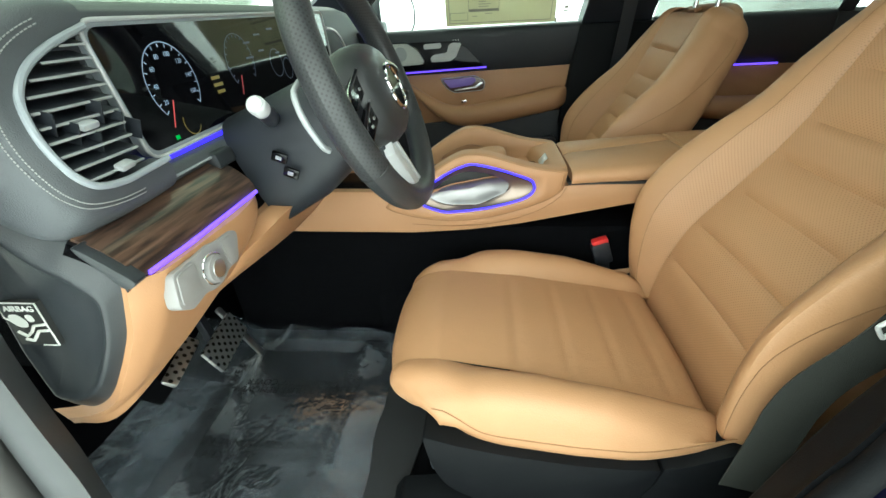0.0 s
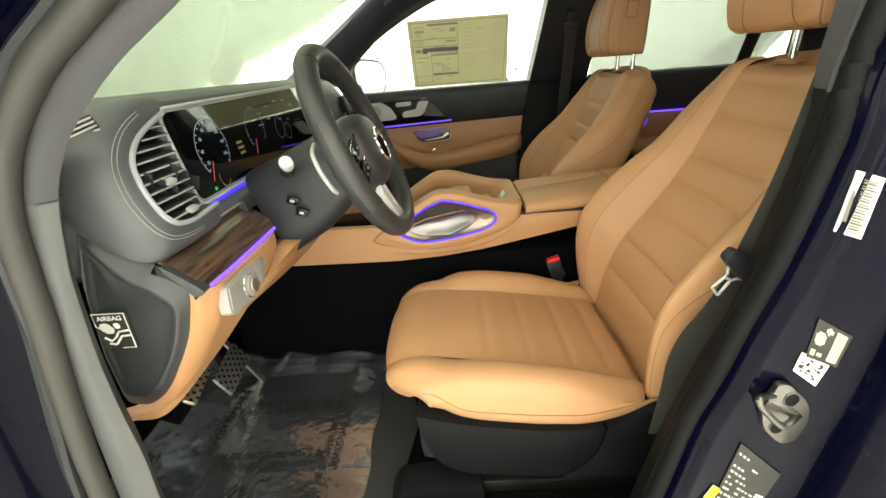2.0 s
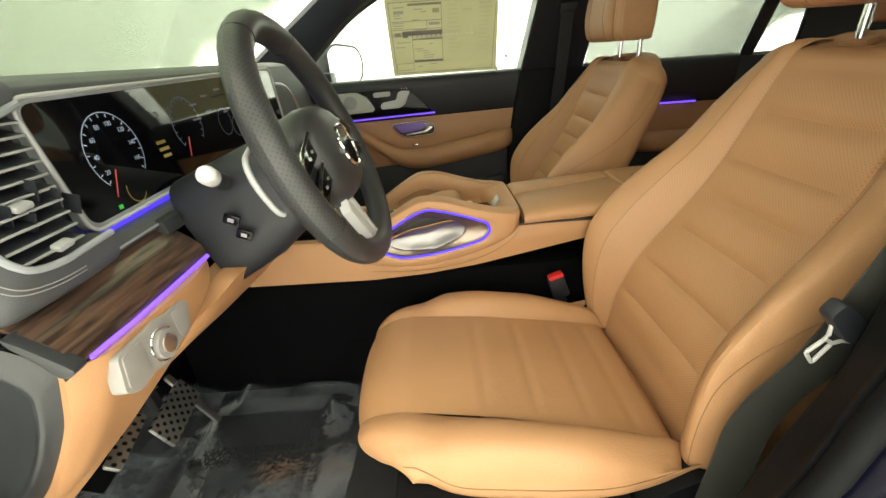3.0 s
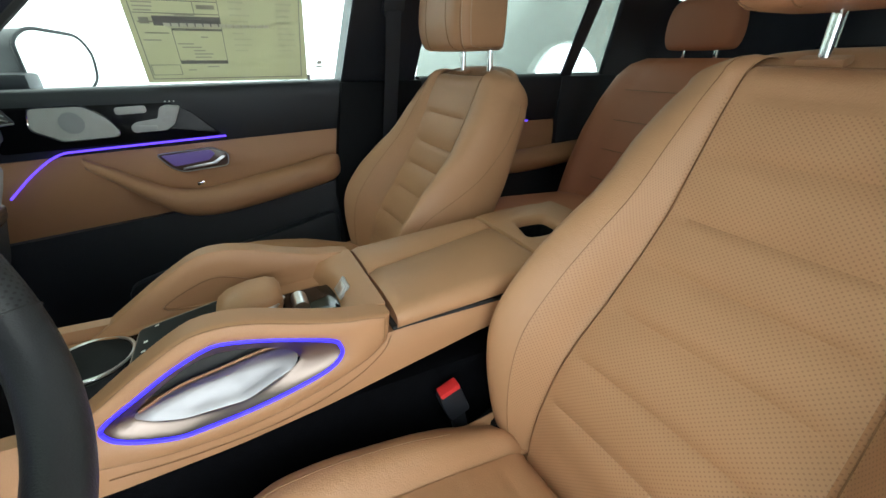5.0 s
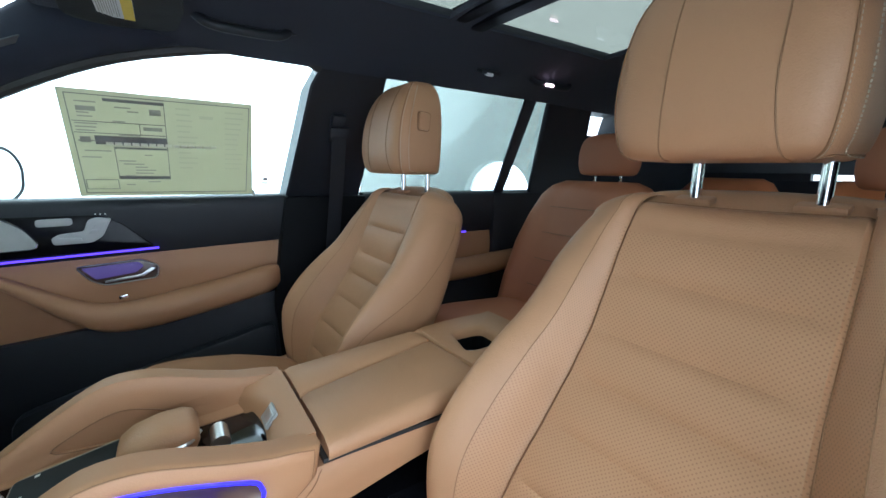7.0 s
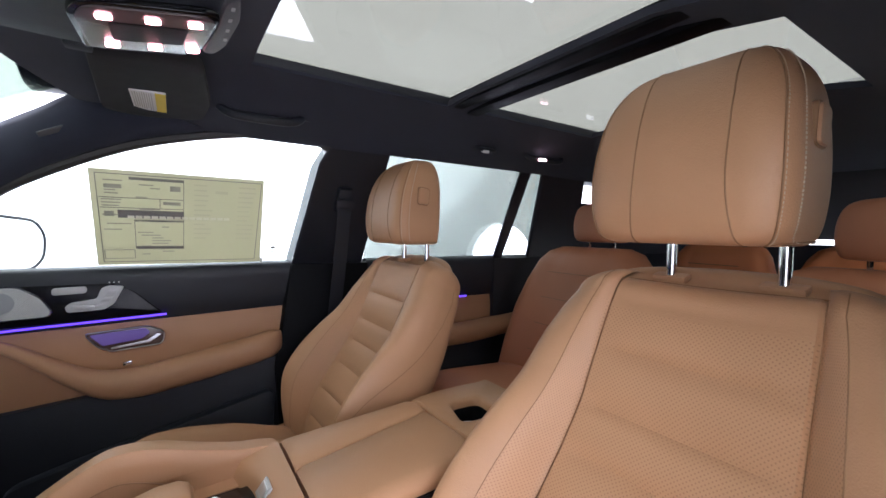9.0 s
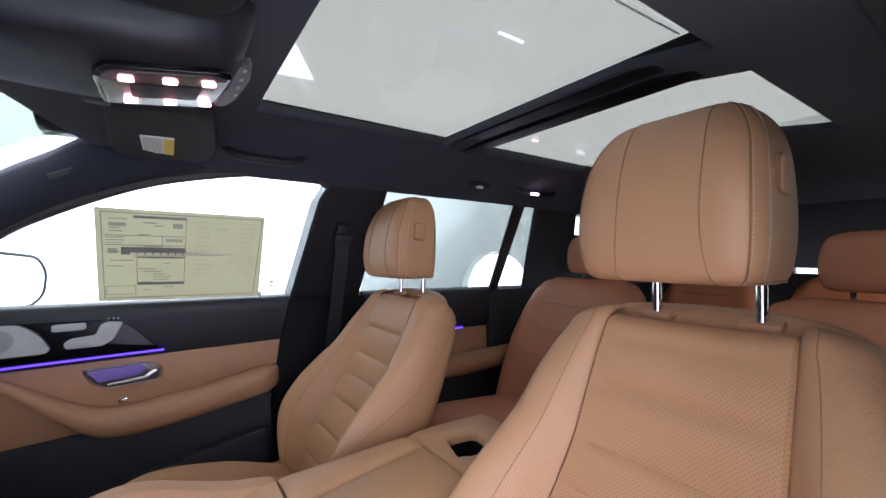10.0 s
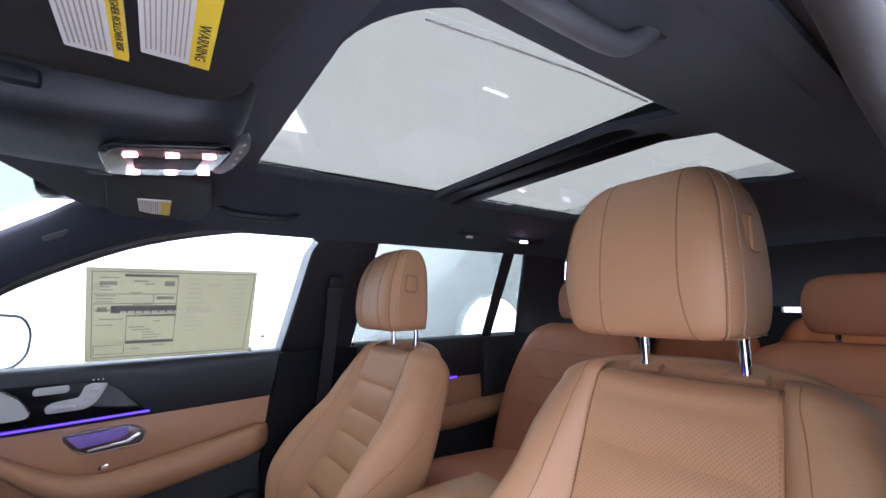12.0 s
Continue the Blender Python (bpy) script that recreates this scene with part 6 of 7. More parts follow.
RCEN = np.array([0.352, 1.014])
oc, ic = polar_match(edge_pts, RCEN), polar_match(ring_pts, RCEN)
for sg in (-1, 1):
    y0 = CY + sg * 0.120
    loops = []
    for k, d in ((0.0, -0.030), (0.0, -0.004), (0.06, 0.002), (0.2, 0.0045), (0.6, 0.0055), (0.9, 0.0045), (1.0, 0.001), (1.0, -0.030)):
        pts = oc * (1 - k) + ic * k
        loops.append([(x, y0 + sg * d, z) for x, z in pts])
    hd = part("grab_handle", loft(loops, True, False), TAN_TRIM, console, "padded tan grab handle", 50)
    pts = [(x, y0 + sg * 0.0028, z) for x, z in oc * 0.88 + ic * 0.12]
    part("seam", tube(pts, 0.0009, 5, closed=True), THREAD, hd)
    part("light_ring", tube([(x, y0 + sg * 0.0035, z) for x, z in ring_pts], 0.0024, 8, closed=True), BLUE, hd, "glowing blue light ring")
    # satin dished inlay with a bright bowl and a dark slot
    well = [(0.255, 1.004), (0.292, 1.033), (0.335, 1.052), (0.388, 1.045), (0.427, 1.024), (0.420, 1.005), (0.362, 0.977), (0.295, 0.978), (0.262, 0.990)]
    wc = polar_match(spline(well, 90, closed=True), RCEN)
    loops = []
    for k, d in ((0.0, 0.002), (0.10, -0.001), (0.35, -0.004), (0.75, -0.008), (0.95, -0.0095), (1.0, -0.0110)):
        pts = ic * (1 - k) + wc * k
        loops.append([(x, y0 + sg * d, z) for x, z in pts])
    part("inlay", loft(loops, True, False), BRONZE, hd, "satin metal dished inlay", 60)
    bowl = rounded([(0.256, 1.003), (0.300, 1.020), (0.388, 1.036), (0.412, 1.036), (0.425, 1.022), (0.418, 1.005), (0.362, 0.978), (0.297, 0.979), (0.262, 0.991)], 0.010)
    bc = np.mean(np.array(bowl), 0)
    loops = []
    for s, d in ((1.06, -0.0106), (1.0, -0.0114), (0.85, -0.0155), (0.5, -0.0215), (0.02, -0.0235)):
        loops.append([(bc[0] + (x - bc[0]) * s, y0 + sg * (d - 0.10 * (bc[1] + (z - bc[1]) * s - 0.978) * min(1, max(0, (1.02 - s) * 3))), bc[1] + (z - bc[1]) * s) for x, z in bowl])
    part("bowl", loft(loops, True, False), BOWL, hd, "bright satin bowl", 60)
    part("slot", prism(rounded([(0.262, 1.008), (0.293, 1.032), (0.335, 1.0515), (0.388, 1.0445), (0.422, 1.028), (0.405, 1.034), (0.39, 1.034), (0.30, 1.016)], 0.003), "y", y0 - sg * 0.026, y0 - sg * 0.0225), INK, hd, "", 0)
    part("slot_lip", tube(spline([(0.258, y0 - sg * 0.0115, 1.004), (0.300, y0 - sg * 0.0135, 1.0215), (0.345, y0 - sg * 0.0145, 1.030), (0.388, y0 - sg * 0.0155, 1.0375), (0.410, y0 - sg * 0.0150, 1.0375)], 24), 0.0018, 6), TAN_TRIM, hd)
    # inner face with a shallow recess
    rec = polar_match(spline([(0.268, 1.020), (0.327, 1.052), (0.369, 1.048), (0.412, 1.022), (0.34, 1.012)], 60, closed=True), np.array([0.343, 1.031]))
    loops = [[(x, y0 - sg * d, z) for x, z in oc * (1 - k) + rec * k] for k, d in ((0.0, 0.029), (0.1, 0.0325), (0.5, 0.034), (0.97, 0.0335), (1.0, 0.031), (1.0, 0.0275))]
    bm = loft(loops, True, False)
    bm.verts.ensure_lookup_table()
    bm.faces.new([bm.verts[i] for i in range(len(bm.verts) - len(rec), len(bm.verts))])
    part("inner_face", bm, TAN_TRIM, hd, "", 50)
    part("seam", tube([(x, y0 - sg * 0.0335, z) for x, z in rec], 0.0008, 5, closed=True), THREAD, hd)
    seam = spline([(x, y0 + sg * 0.0022, z) for x, z in ((0.215, 0.936), (0.30, 0.931), (0.40, 0.938), (0.48, 0.962), (0.53, 0.994), (0.546, 1.02))], 20)
    part("seam", tube(seam, 0.0007, 5), THREAD, hd)

# deck between the handles
deck = spline([(-0.20, 0.970), (0.05, 0.985), (0.20, 0.992), (0.28, 1.000), (0.40, 1.006), (0.50, 1.012)], 30)
loops = [[(x, CY - 0.089, z), (x, CY + 0.089, z), (x, CY + 0.089, z - 0.03), (x, CY - 0.089, z - 0.03)] for x, z in deck]
part("deck", loft(loops), INLAY_BLACK, console, "gloss black deck")
for sg in (-1, 1):
    loops = [[(x, CY + sg * 0.090, z + 0.004 + 0.008 * k), (x, CY + sg * (0.080 - 0.010 * k), z + 0.002), (x, CY + sg * (0.080 - 0.010 * k), z - 0.004), (x, CY + sg * 0.090, z - 0.004)]
             for (x, z), k in zip(deck[8:], np.linspace(0, 1, len(deck) - 8))]
    part("deck_border", loft(loops), TAN_TRIM, console)
# rear bridge of the handles, behind the switches
bz = [(0.505, 1.030), (0.512, 1.046), (0.530, 1.054), (0.548, 1.057), (0.548, 1.010), (0.50, 1.005)]
loops = []
for y in np.linspace(-0.096, 0.096, 25):
    k = math.cos(min(1, abs(y) / 0.112) * math.pi / 2) ** 0.45
    loops.append([(0.548 + (x - 0.548) * (1 + (1 - k) * 1.3) if x < 0.548 else x, CY + y, z - 0.002 * (abs(y) / 0.118) ** 6 * 3) for x, z in bz])
part("bridge", loft(loops), TAN_TRIM, console, "", 50)
part("touch_pad", box((0.292, CY + 0.004, 1.018), (0.105, 0.105, 0.010), 0.004, (0, -11, 0)), PAD_GREY, console, "dark touch pad")
pad_edge = rounded([(-0.053, -0.053), (0.053, -0.053), (0.053, 0.053), (-0.053, 0.053)], 0.01)
pm = pose(0.292, CY + 0.004, 1.0215, 0, -11, 0)
part("touch_pad_edge", tube([pm @ Vector((x, y, 0)) for x, y in pad_edge], 0.0010, 6, closed=True), BRONZE, console, "thin metal pad edge")
for i, (x, y) in enumerate(((-0.040, -0.03), (-0.040, -0.01), (-0.040, 0.012), (-0.030, 0.045))):
    part("pad_mark", placed(box((0, 0, 0), (0.005, 0.005, 0.0008)), pm @ pose(x, y, 0.0012)), WHITE, console, "", 0)
# palm rest
loops = []
for s, w, hh in ((-0.050, 0.020, 0.006), (-0.046, 0.030, 0.014), (-0.030, 0.036, 0.022), (0.0, 0.038, 0.026), (0.030, 0.037, 0.024), (0.044, 0.033, 0.018), (0.050, 0.024, 0.010)):
    loops.append([(0.384 + s * 0.86, CY + 0.014 + w * math.copysign(abs(math.cos(a)) ** 0.7, math.cos(a)), 1.040 + s * 0.10 + hh * math.copysign(abs(math.sin(a)) ** 0.7, math.sin(a))) for a in np.linspace(0, 2 * math.pi, 28, endpoint=False)])
pr = part("palm_rest", loft(loops), LEATHER, console, "tan leather palm rest", 60)
part("palm_rest_edge", tube(spline([(0.342, CY - 0.006, 1.038), (0.354, CY - 0.021, 1.040), (0.384, CY - 0.0255, 1.042), (0.414, CY - 0.022, 1.045), (0.428, CY - 0.004, 1.047)], 18), 0.0025, 6), SILVER, pr)
part("switch_panel", box((0.467, CY + 0.004, 1.014), (0.078, 0.100, 0.012), 0.005, (0, -3, 0)), GLOSS_BLACK, console, "gloss black switch panel")
part("roller", tube([(0.449, CY - 0.018, 1.028), (0.449, CY + 0.018, 1.028)], 0.0115, 16), SILVER, console, "silver volume roller")
part("start_key", box((0.509, CY - 0.012, 1.0445), (0.024, 0.034, 0.004), 0.0012, (0, -52, 0)), SILVER_PLASTIC, console, "silver key")
part("start_key_face", box((0.5072, CY - 0.012, 1.0460), (0.015, 0.025, 0.002), 0.0006, (0, -52, 0)), SILVER, console)
# cup holder ring in front, phone shelf
ch = [(0.183 + 0.048 * math.cos(a), 0.020 + 0.048 * math.sin(a), 0.993) for a in np.linspace(0, 2 * math.pi, 36, endpoint=False)]
part("cup_ring", tube(ch, 0.003, 8, closed=True), SILVER, console, "silver cup holder ring")
part("cup_well", prism([(0.183 + 0.045 * math.cos(a), 0.020 + 0.045 * math.sin(a)) for a in np.linspace(0, 2 * math.pi, 28, endpoint=False)], "z", 0.90, 0.9945), TRIM_BLACK, console)
# front of the console rising to the dashboard
part("front_panel", prism(rounded([(-0.10, 1.00), (0.02, 1.02), (-0.02, 1.13), (-0.10, 1.18)], 0.01), "y", CY - 0.10, CY + 0.10, 0.006), GLOSS_BLACK, console)
# armrest lid with piping, in two halves
for sg, nm in ((-1, "lid"), (1, "lid")):
    loops = []
    for x in np.linspace(0.556, 0.806, 26):
        e = min(1, (x - 0.556) / 0.008, (0.806 - x) / 0.008)
        zt = 1.052 + 0.016 * (x - 0.556) / 0.25 - 0.004 * (1 - e)
        b = 1.024 + 0.012 * (x - 0.556) / 0.25
        split = -0.012 + 0.16 * (x - 0.556)
        ya, yb = (CY - 0.121, split - 0.001) if sg < 0 else (split + 0.001, CY + 0.121)
        if sg < 0:
            loops.append([(x, ya + 0.004, b), (x, ya - 0.001, b + 0.006), (x, ya, b + 0.016), (x, ya + 0.006, zt - 0.004), (x, ya + 0.018, zt + 0.001), (x, (ya + yb) / 2, zt + 0.003), (x, yb - 0.004, zt + 0.001), (x, yb, zt - 0.003), (x, yb, b)])
        else:
            loops.append([(x, ya, b), (x, ya, zt - 0.003), (x, ya + 0.004, zt + 0.001), (x, (ya + yb) / 2, zt + 0.002), (x, yb - 0.018, zt - 0.001), (x, yb - 0.006, zt - 0.006), (x, yb, b + 0.014), (x, yb - 0.002, b)])
    ld = part(nm, loft(loops), LEATHER, console, "tan leather armrest lid", 50)
    if sg < 0:
        part("seam", tube([(r[3][0], r[3][1] - 0.001, r[3][2] - 0.004) for r in loops[1:-1]], 0.001, 5), THREAD, ld)
part("lid_gap", box((0.68, CY, 1.026), (0.26, 0.236, 0.006), 0), INK, console)
# rear of the console with an open cup recess
outer = rounded([(0.811, CY - 0.117), (1.015, CY - 0.117), (1.015, CY + 0.117), (0.811, CY + 0.117)], 0.008, 4)
hole = rounded([(0.832, -0.052), (0.915, -0.056), (0.922, 0.020), (0.856, 0.024)], 0.018, 6)
RC = np.array([0.880, -0.016])
ro, rh = (polar_match(spline(p, 160, closed=True), RC) for p in (outer, hole))
loops = []
for k, d, grow in ((0.0, -0.14, 1.0), (0.0, -0.016, 1.0), (0.03, -0.006, 1.0), (0.10, -0.001, 1.0), (0.85, 0.001, 1.0), (0.95, -0.0005, 1.0), (1.0, -0.006, 1.0), (1.0, -0.016, 1.0)):
    pts = ro * (1 - k) + rh * k
    loops.append([(x, y, 1.068 + d + 0.004 * math.sin(math.pi * (x - 0.81) / 0.21)) for x, y in pts])
part("rear_cap", loft(loops, True, False), LEATHER, console, "tan leather surround of the cup recess", 50)
bm = loft([[(x, y, z) for x, y in rh] for z in (1.056, 0.985)], True, False)
bm.verts.ensure_lookup_table()
bm.faces.new([bm.verts[n] for n in range(len(rh), 2 * len(rh))])
part("cup_recess", bm, TRIM_BLACK, console, "black cup recess", 50)
part("cup_ring", tube([(0.880 + 0.029 * math.cos(a), -0.016 + 0.029 * math.sin(a), 1.03) for a in np.linspace(0, 2 * math.pi, 32, endpoint=False)], 0.003, 6, closed=True), SILVER, console, "silver ring in the recess")


# ---- passenger doors ----
door = thing("front_door", (0.3, 0.80, 0.62), "closed front door with tan trim and armrest", "car door")


def door_sheet(x0, x1, prof_lo, prof_hi, nx=20, depth=0.05):
    """A panel whose section (y, z) changes evenly from its front end to its rear end."""
    loops = []
    for k in np.linspace(0, 1, nx):
        sec = spline(np.array(prof_lo) * (1 - k) + np.array(prof_hi) * k, 14)
        x = x0 + (x1 - x0) * k
        loops.append([(x, y, z) for y, z in sec] + [(x, sec[-1][0] + depth, sec[-1][1]), (x, sec[0][0] + depth, sec[0][1])])
    return loft(loops)


part("upper_panel", door_sheet(-0.32, 0.732, [(0.806, 1.118), (0.794, 1.16), (0.786, 1.22), (0.784, 1.262), (0.792, 1.282), (0.806, 1.287)], [(0.806, 1.151), (0.794, 1.19), (0.786, 1.24), (0.784, 1.272), (0.792, 1.292), (0.806, 1.297)]), BLACK, door, "soft black upper panel", 50)
part("middle_panel", door_sheet(-0.32, 0.718, [(0.815, 0.90), (0.806, 0.96), (0.802, 1.05), (0.806, 1.117)], [(0.815, 0.96), (0.806, 1.02), (0.800, 1.09), (0.806, 1.150)]), TAN_TRIM, door, "tan leatherette panel", 50)
part("lower_panel", door_sheet(-0.32, 0.70, [(0.80, 0.56), (0.775, 0.62), (0.772, 0.75), (0.79, 0.905)], [(0.80, 0.56), (0.775, 0.62), (0.772, 0.78), (0.79, 0.985)]), BLACK, door, "black lower panel with pocket", 50)
part("door_pocket", prism(rounded([(0.05, 0.62), (0.66, 0.62), (0.675, 0.90), (0.45, 0.85), (0.2, 0.80), (0.05, 0.76)], 0.04), "y", 0.735, 0.775, 0.012), BLACK, door)
# the armrest, which sweeps down from the front and swells to the rear
stn = [(0.045, 1.106, 0.014, 0.012, 0.796), (0.10, 1.072, 0.020, 0.030, 0.788), (0.17, 1.022, 0.028, 0.042, 0.778), (0.24, 0.984, 0.036, 0.050, 0.770), (0.32, 0.977, 0.040, 0.054, 0.766),
       (0.42, 0.990, 0.042, 0.054, 0.766), (0.55, 1.012, 0.042, 0.050, 0.768), (0.66, 1.034, 0.042, 0.046, 0.770), (0.700, 1.041, 0.030, 0.024, 0.784)]
sm = spline(stn, 36)
loops = [[(x, y + d * (0.15 - math.cos(a) ** 1 * 0.85), z + hh * math.sin(a) * (1 + 0.25 * math.cos(a))) for a in np.linspace(-math.pi, math.pi, 24, endpoint=False)] for x, z, hh, d, y in sm]
part("armrest", loft(loops), TAN_TRIM, door, "sweeping tan armrest", 60)
part("light_strip", tube(spline([(-0.125, 0.797, 1.035), (-0.06, 0.797, 1.095), (0.0, 0.796, 1.134), (0.06, 0.794, 1.141), (0.20, 0.792, 1.147), (0.388, 0.792, 1.154)], 30), 0.0027, 8), VIOLET, door, "glowing violet light strip")
# gloss inlay with seat switches
part("gloss_inlay", prism(rounded([(-0.10, 1.146), (0.380, 1.160), (0.36, 1.178), (0.315, 1.225), (0.27, 1.25), (-0.12, 1.252)], 0.008), "y", 0.7805, 0.80, 0.003), INLAY_BLACK, door, "gloss black inlay")
part("switch_bar", prism(rounded([(0.148, 1.226), (0.216, 1.228), (0.216, 1.246), (0.148, 1.244)], 0.008), "y", 0.773, 0.785, 0.002), SILVER_PLASTIC, door, "silver memory switch bar")
seat_key = part("seat_switch", prism(rounded([(0.176, 1.180), (0.250, 1.182), (0.272, 1.196), (0.294, 1.242), (0.262, 1.246), (0.246, 1.240), (0.236, 1.212), (0.186, 1.206), (0.172, 1.196)], 0.007), "y", 0.772, 0.785, 0.002), SILVER_PLASTIC, door, "silver seat-shaped switch")
for p in ([(0.186, 1.186), (0.232, 1.187), (0.230, 1.196), (0.186, 1.198)], [(0.244, 1.204), (0.266, 1.206), (0.270, 1.216), (0.252, 1.216)], [(0.256, 1.222), (0.276, 1.223), (0.280, 1.233), (0.262, 1.234)]):
    part("switch_key", prism(rounded(p, 0.003), "y", 0.7695, 0.774, 0.001), SILVER_PLASTIC, seat_key)
for i in range(3):
    part("memory_lamp", box((0.262 + 0.010 * i, 0.7795, 1.2535), (0.003, 0.004, 0.003), 0.0005), WHITE, door, "", 0)
spk = rounded([(-0.02, 1.250), (0.085, 1.252), (0.128, 1.222), (0.148, 1.186), (0.140, 1.172), (0.03, 1.168), (-0.03, 1.20)], 0.014)
MESH = perforated("speaker_mesh", (0.55, 0.56, 0.55), pitch=0.0032, hole=0.28, dark=0.25, rough=0.4)
bm = prism(spk, "y", 0.776, 0.785, 0.002)
lay = bm.loops.layers.uv.verify()
for face in bm.faces:
    for lp in face.loops:
        lp[lay].uv = (lp.vert.co.x, lp.vert.co.z)
speaker = part("speaker", bm, MESH, door, "perforated silver loudspeaker cover")
part("speaker_rim", tube([(x, 0.7755, z) for x, z in spk], 0.0022, 6, closed=True), CHROME, speaker, "bright rim")
part("speaker_dome", prism([(0.055 + 0.026 * math.cos(a), 1.212 + 0.026 * math.sin(a)) for a in np.linspace(0, 2 * math.pi, 26, endpoint=False)], "y", 0.7752, 0.779, 0.0004), VENT_SILVER, speaker)
# pull handle recess
hd = part("handle_recess", prism(rounded([(0.205, 1.116), (0.345, 1.124), (0.384, 1.104), (0.378, 1.070), (0.262, 1.062), (0.232, 1.078)], 0.012), "y", 0.794, 0.806, 0.002), material("recess_brown", (0.10, 0.062, 0.05), 0.25, vary=0.1), door, "dark brown handle recess")
part("handle_rim", tube([(x, 0.7935, z) for x, z in rounded([(0.205, 1.116), (0.345, 1.124), (0.384, 1.104), (0.378, 1.070), (0.262, 1.062), (0.232, 1.078)], 0.012)], 0.0018, 6, closed=True), SILVER, hd)
# emissive plate imitates the violet ambient light that falls into the recess
part("handle_glow", prism(rounded([(0.216, 1.112), (0.338, 1.119), (0.350, 1.106), (0.330, 1.090), (0.244, 1.080)], 0.006), "y", 0.7905, 0.7945, 0.001), glow("recess_violet_spill", (0.12, 0.075, 0.26), 0.22), hd, "emissive patch for violet light in the recess")
part("pull_lever", prism(rounded([(0.262, 1.069), (0.348, 1.078), (0.375, 1.097), (0.366, 1.101), (0.342, 1.084), (0.262, 1.074)], 0.003), "y", 0.789, 0.793, 0.001), SILVER, hd, "chrome pull lever")
part("lock_key", box((0.300, 0.757, 1.034), (0.020, 0.006, 0.010), 0.002, (0, -8, 0)), CHROME, door, "chrome lock switch")
part("lock_pin", tube([(0.640, 0.786, 1.296), (0.640, 0.784, 1.312)], 0.004, 8), SILVER_PLASTIC, door)

rdoor = thing("rear_door", (1.35, 0.80, 0.62), "closed rear door with tan trim", "car door")
part("upper_panel", door_sheet(1.0, 1.96, [(0.806, 1.126), (0.794, 1.16), (0.786, 1.22), (0.784, 1.272), (0.792, 1.292), (0.806, 1.297)], [(0.806, 1.126), (0.794, 1.16), (0.786, 1.22), (0.784, 1.272), (0.792, 1.292), (0.806, 1.297)]), BLACK, rdoor, "", 50)
part("middle_panel", door_sheet(1.0, 1.86, [(0.815, 0.93), (0.806, 0.98), (0.800, 1.06), (0.806, 1.125)], [(0.815, 0.93), (0.806, 0.98), (0.800, 1.06), (0.806, 1.125)]), TAN_TRIM, rdoor, "", 50)
part("lower_panel", door_sheet(1.0, 1.86, [(0.80, 0.56), (0.775, 0.62), (0.772, 0.75), (0.79, 0.935)], [(0.80, 0.56), (0.775, 0.62), (0.772, 0.78), (0.79, 0.935)]), BLACK, rdoor, "", 50)
stn = [(1.06, 1.02, 0.03, 0.03, 0.79), (1.2, 0.985, 0.04, 0.05, 0.772), (1.4, 0.975, 0.045, 0.055, 0.768), (1.6, 0.985, 0.045, 0.055, 0.77), (1.80, 1.0, 0.04, 0.05, 0.775)]
loops = [[(x, y + d * (0.15 - math.cos(a) * 0.85), z + hh * math.sin(a)) for a in np.linspace(-math.pi, math.pi, 22, endpoint=False)] for x, z, hh, d, y in spline(stn, 20)]
part("armrest", loft(loops), TAN_TRIM, rdoor, "", 60)
part("light_strip", tube([(1.05, 0.793, 1.127), (1.46, 0.793, 1.129)], 0.0032, 8), VIOLET, rdoor, "glowing violet light strip")
# this recess glows by itself in place of violet light falling into it
part("handle_recess", prism(rounded([(1.14, 1.10), (1.27, 1.105), (1.26, 1.065), (1.16, 1.06)], 0.012), "y", 0.790, 0.806, 0.002), glow("rear_recess_violet_spill", (0.10, 0.05, 0.5), 0.4), rdoor)
part("speaker", prism([(1.10 + 0.028 * math.cos(a), 1.20 + 0.028 * math.sin(a)) for a in np.linspace(0, 2 * math.pi, 26, endpoint=False)], "y", 0.776, 0.79, 0.004), SILVER, rdoor)

# price sticker on the inside of the front side window
STICK = [(0.238, 1.299), (0.637, 1.299), (0.626, 1.541), (0.240, 1.541)]
sticker = thing("window_sticker", on_side(0.43, 1.30, 0.008), "cream printed price sticker on side window glass", "sticker")
part("paper", side_panel(STICK, 0.0010, out=0.0075, bevel=0), PAPER, sticker, smooth=0)
GREY_INK = material("pale_grey_ink", (0.26, 0.25, 0.24), 0.8)
MID_INK = material("mid_grey_ink", (0.40, 0.38, 0.33), 0.8)
PALE_INK = material("pale_print", (0.7, 0.68, 0.58), 0.8)


def sticker_bar(u, v, w, hh, bm=None, lift=0.0):
    x0, x1, z0, z1 = 0.243, 0.628, 1.302, 1.537
    q = [(x0 + (x1 - x0) * a, z1 - (z1 - z0) * b) for a, b in ((u, v), (u + w, v), (u + w, v + hh), (u, v + hh))]
    return merge(side_panel(q, 0.0008, out=0.0066 - lift, bevel=0), bm)


def bars(name, rects, mat_, label="", lift=0.0):
    bm = bmesh.new()
    for r in rects:
        sticker_bar(*r, bm=bm, lift=lift)
    part(name, bm, mat_, sticker, label, 0, kind="stuff")


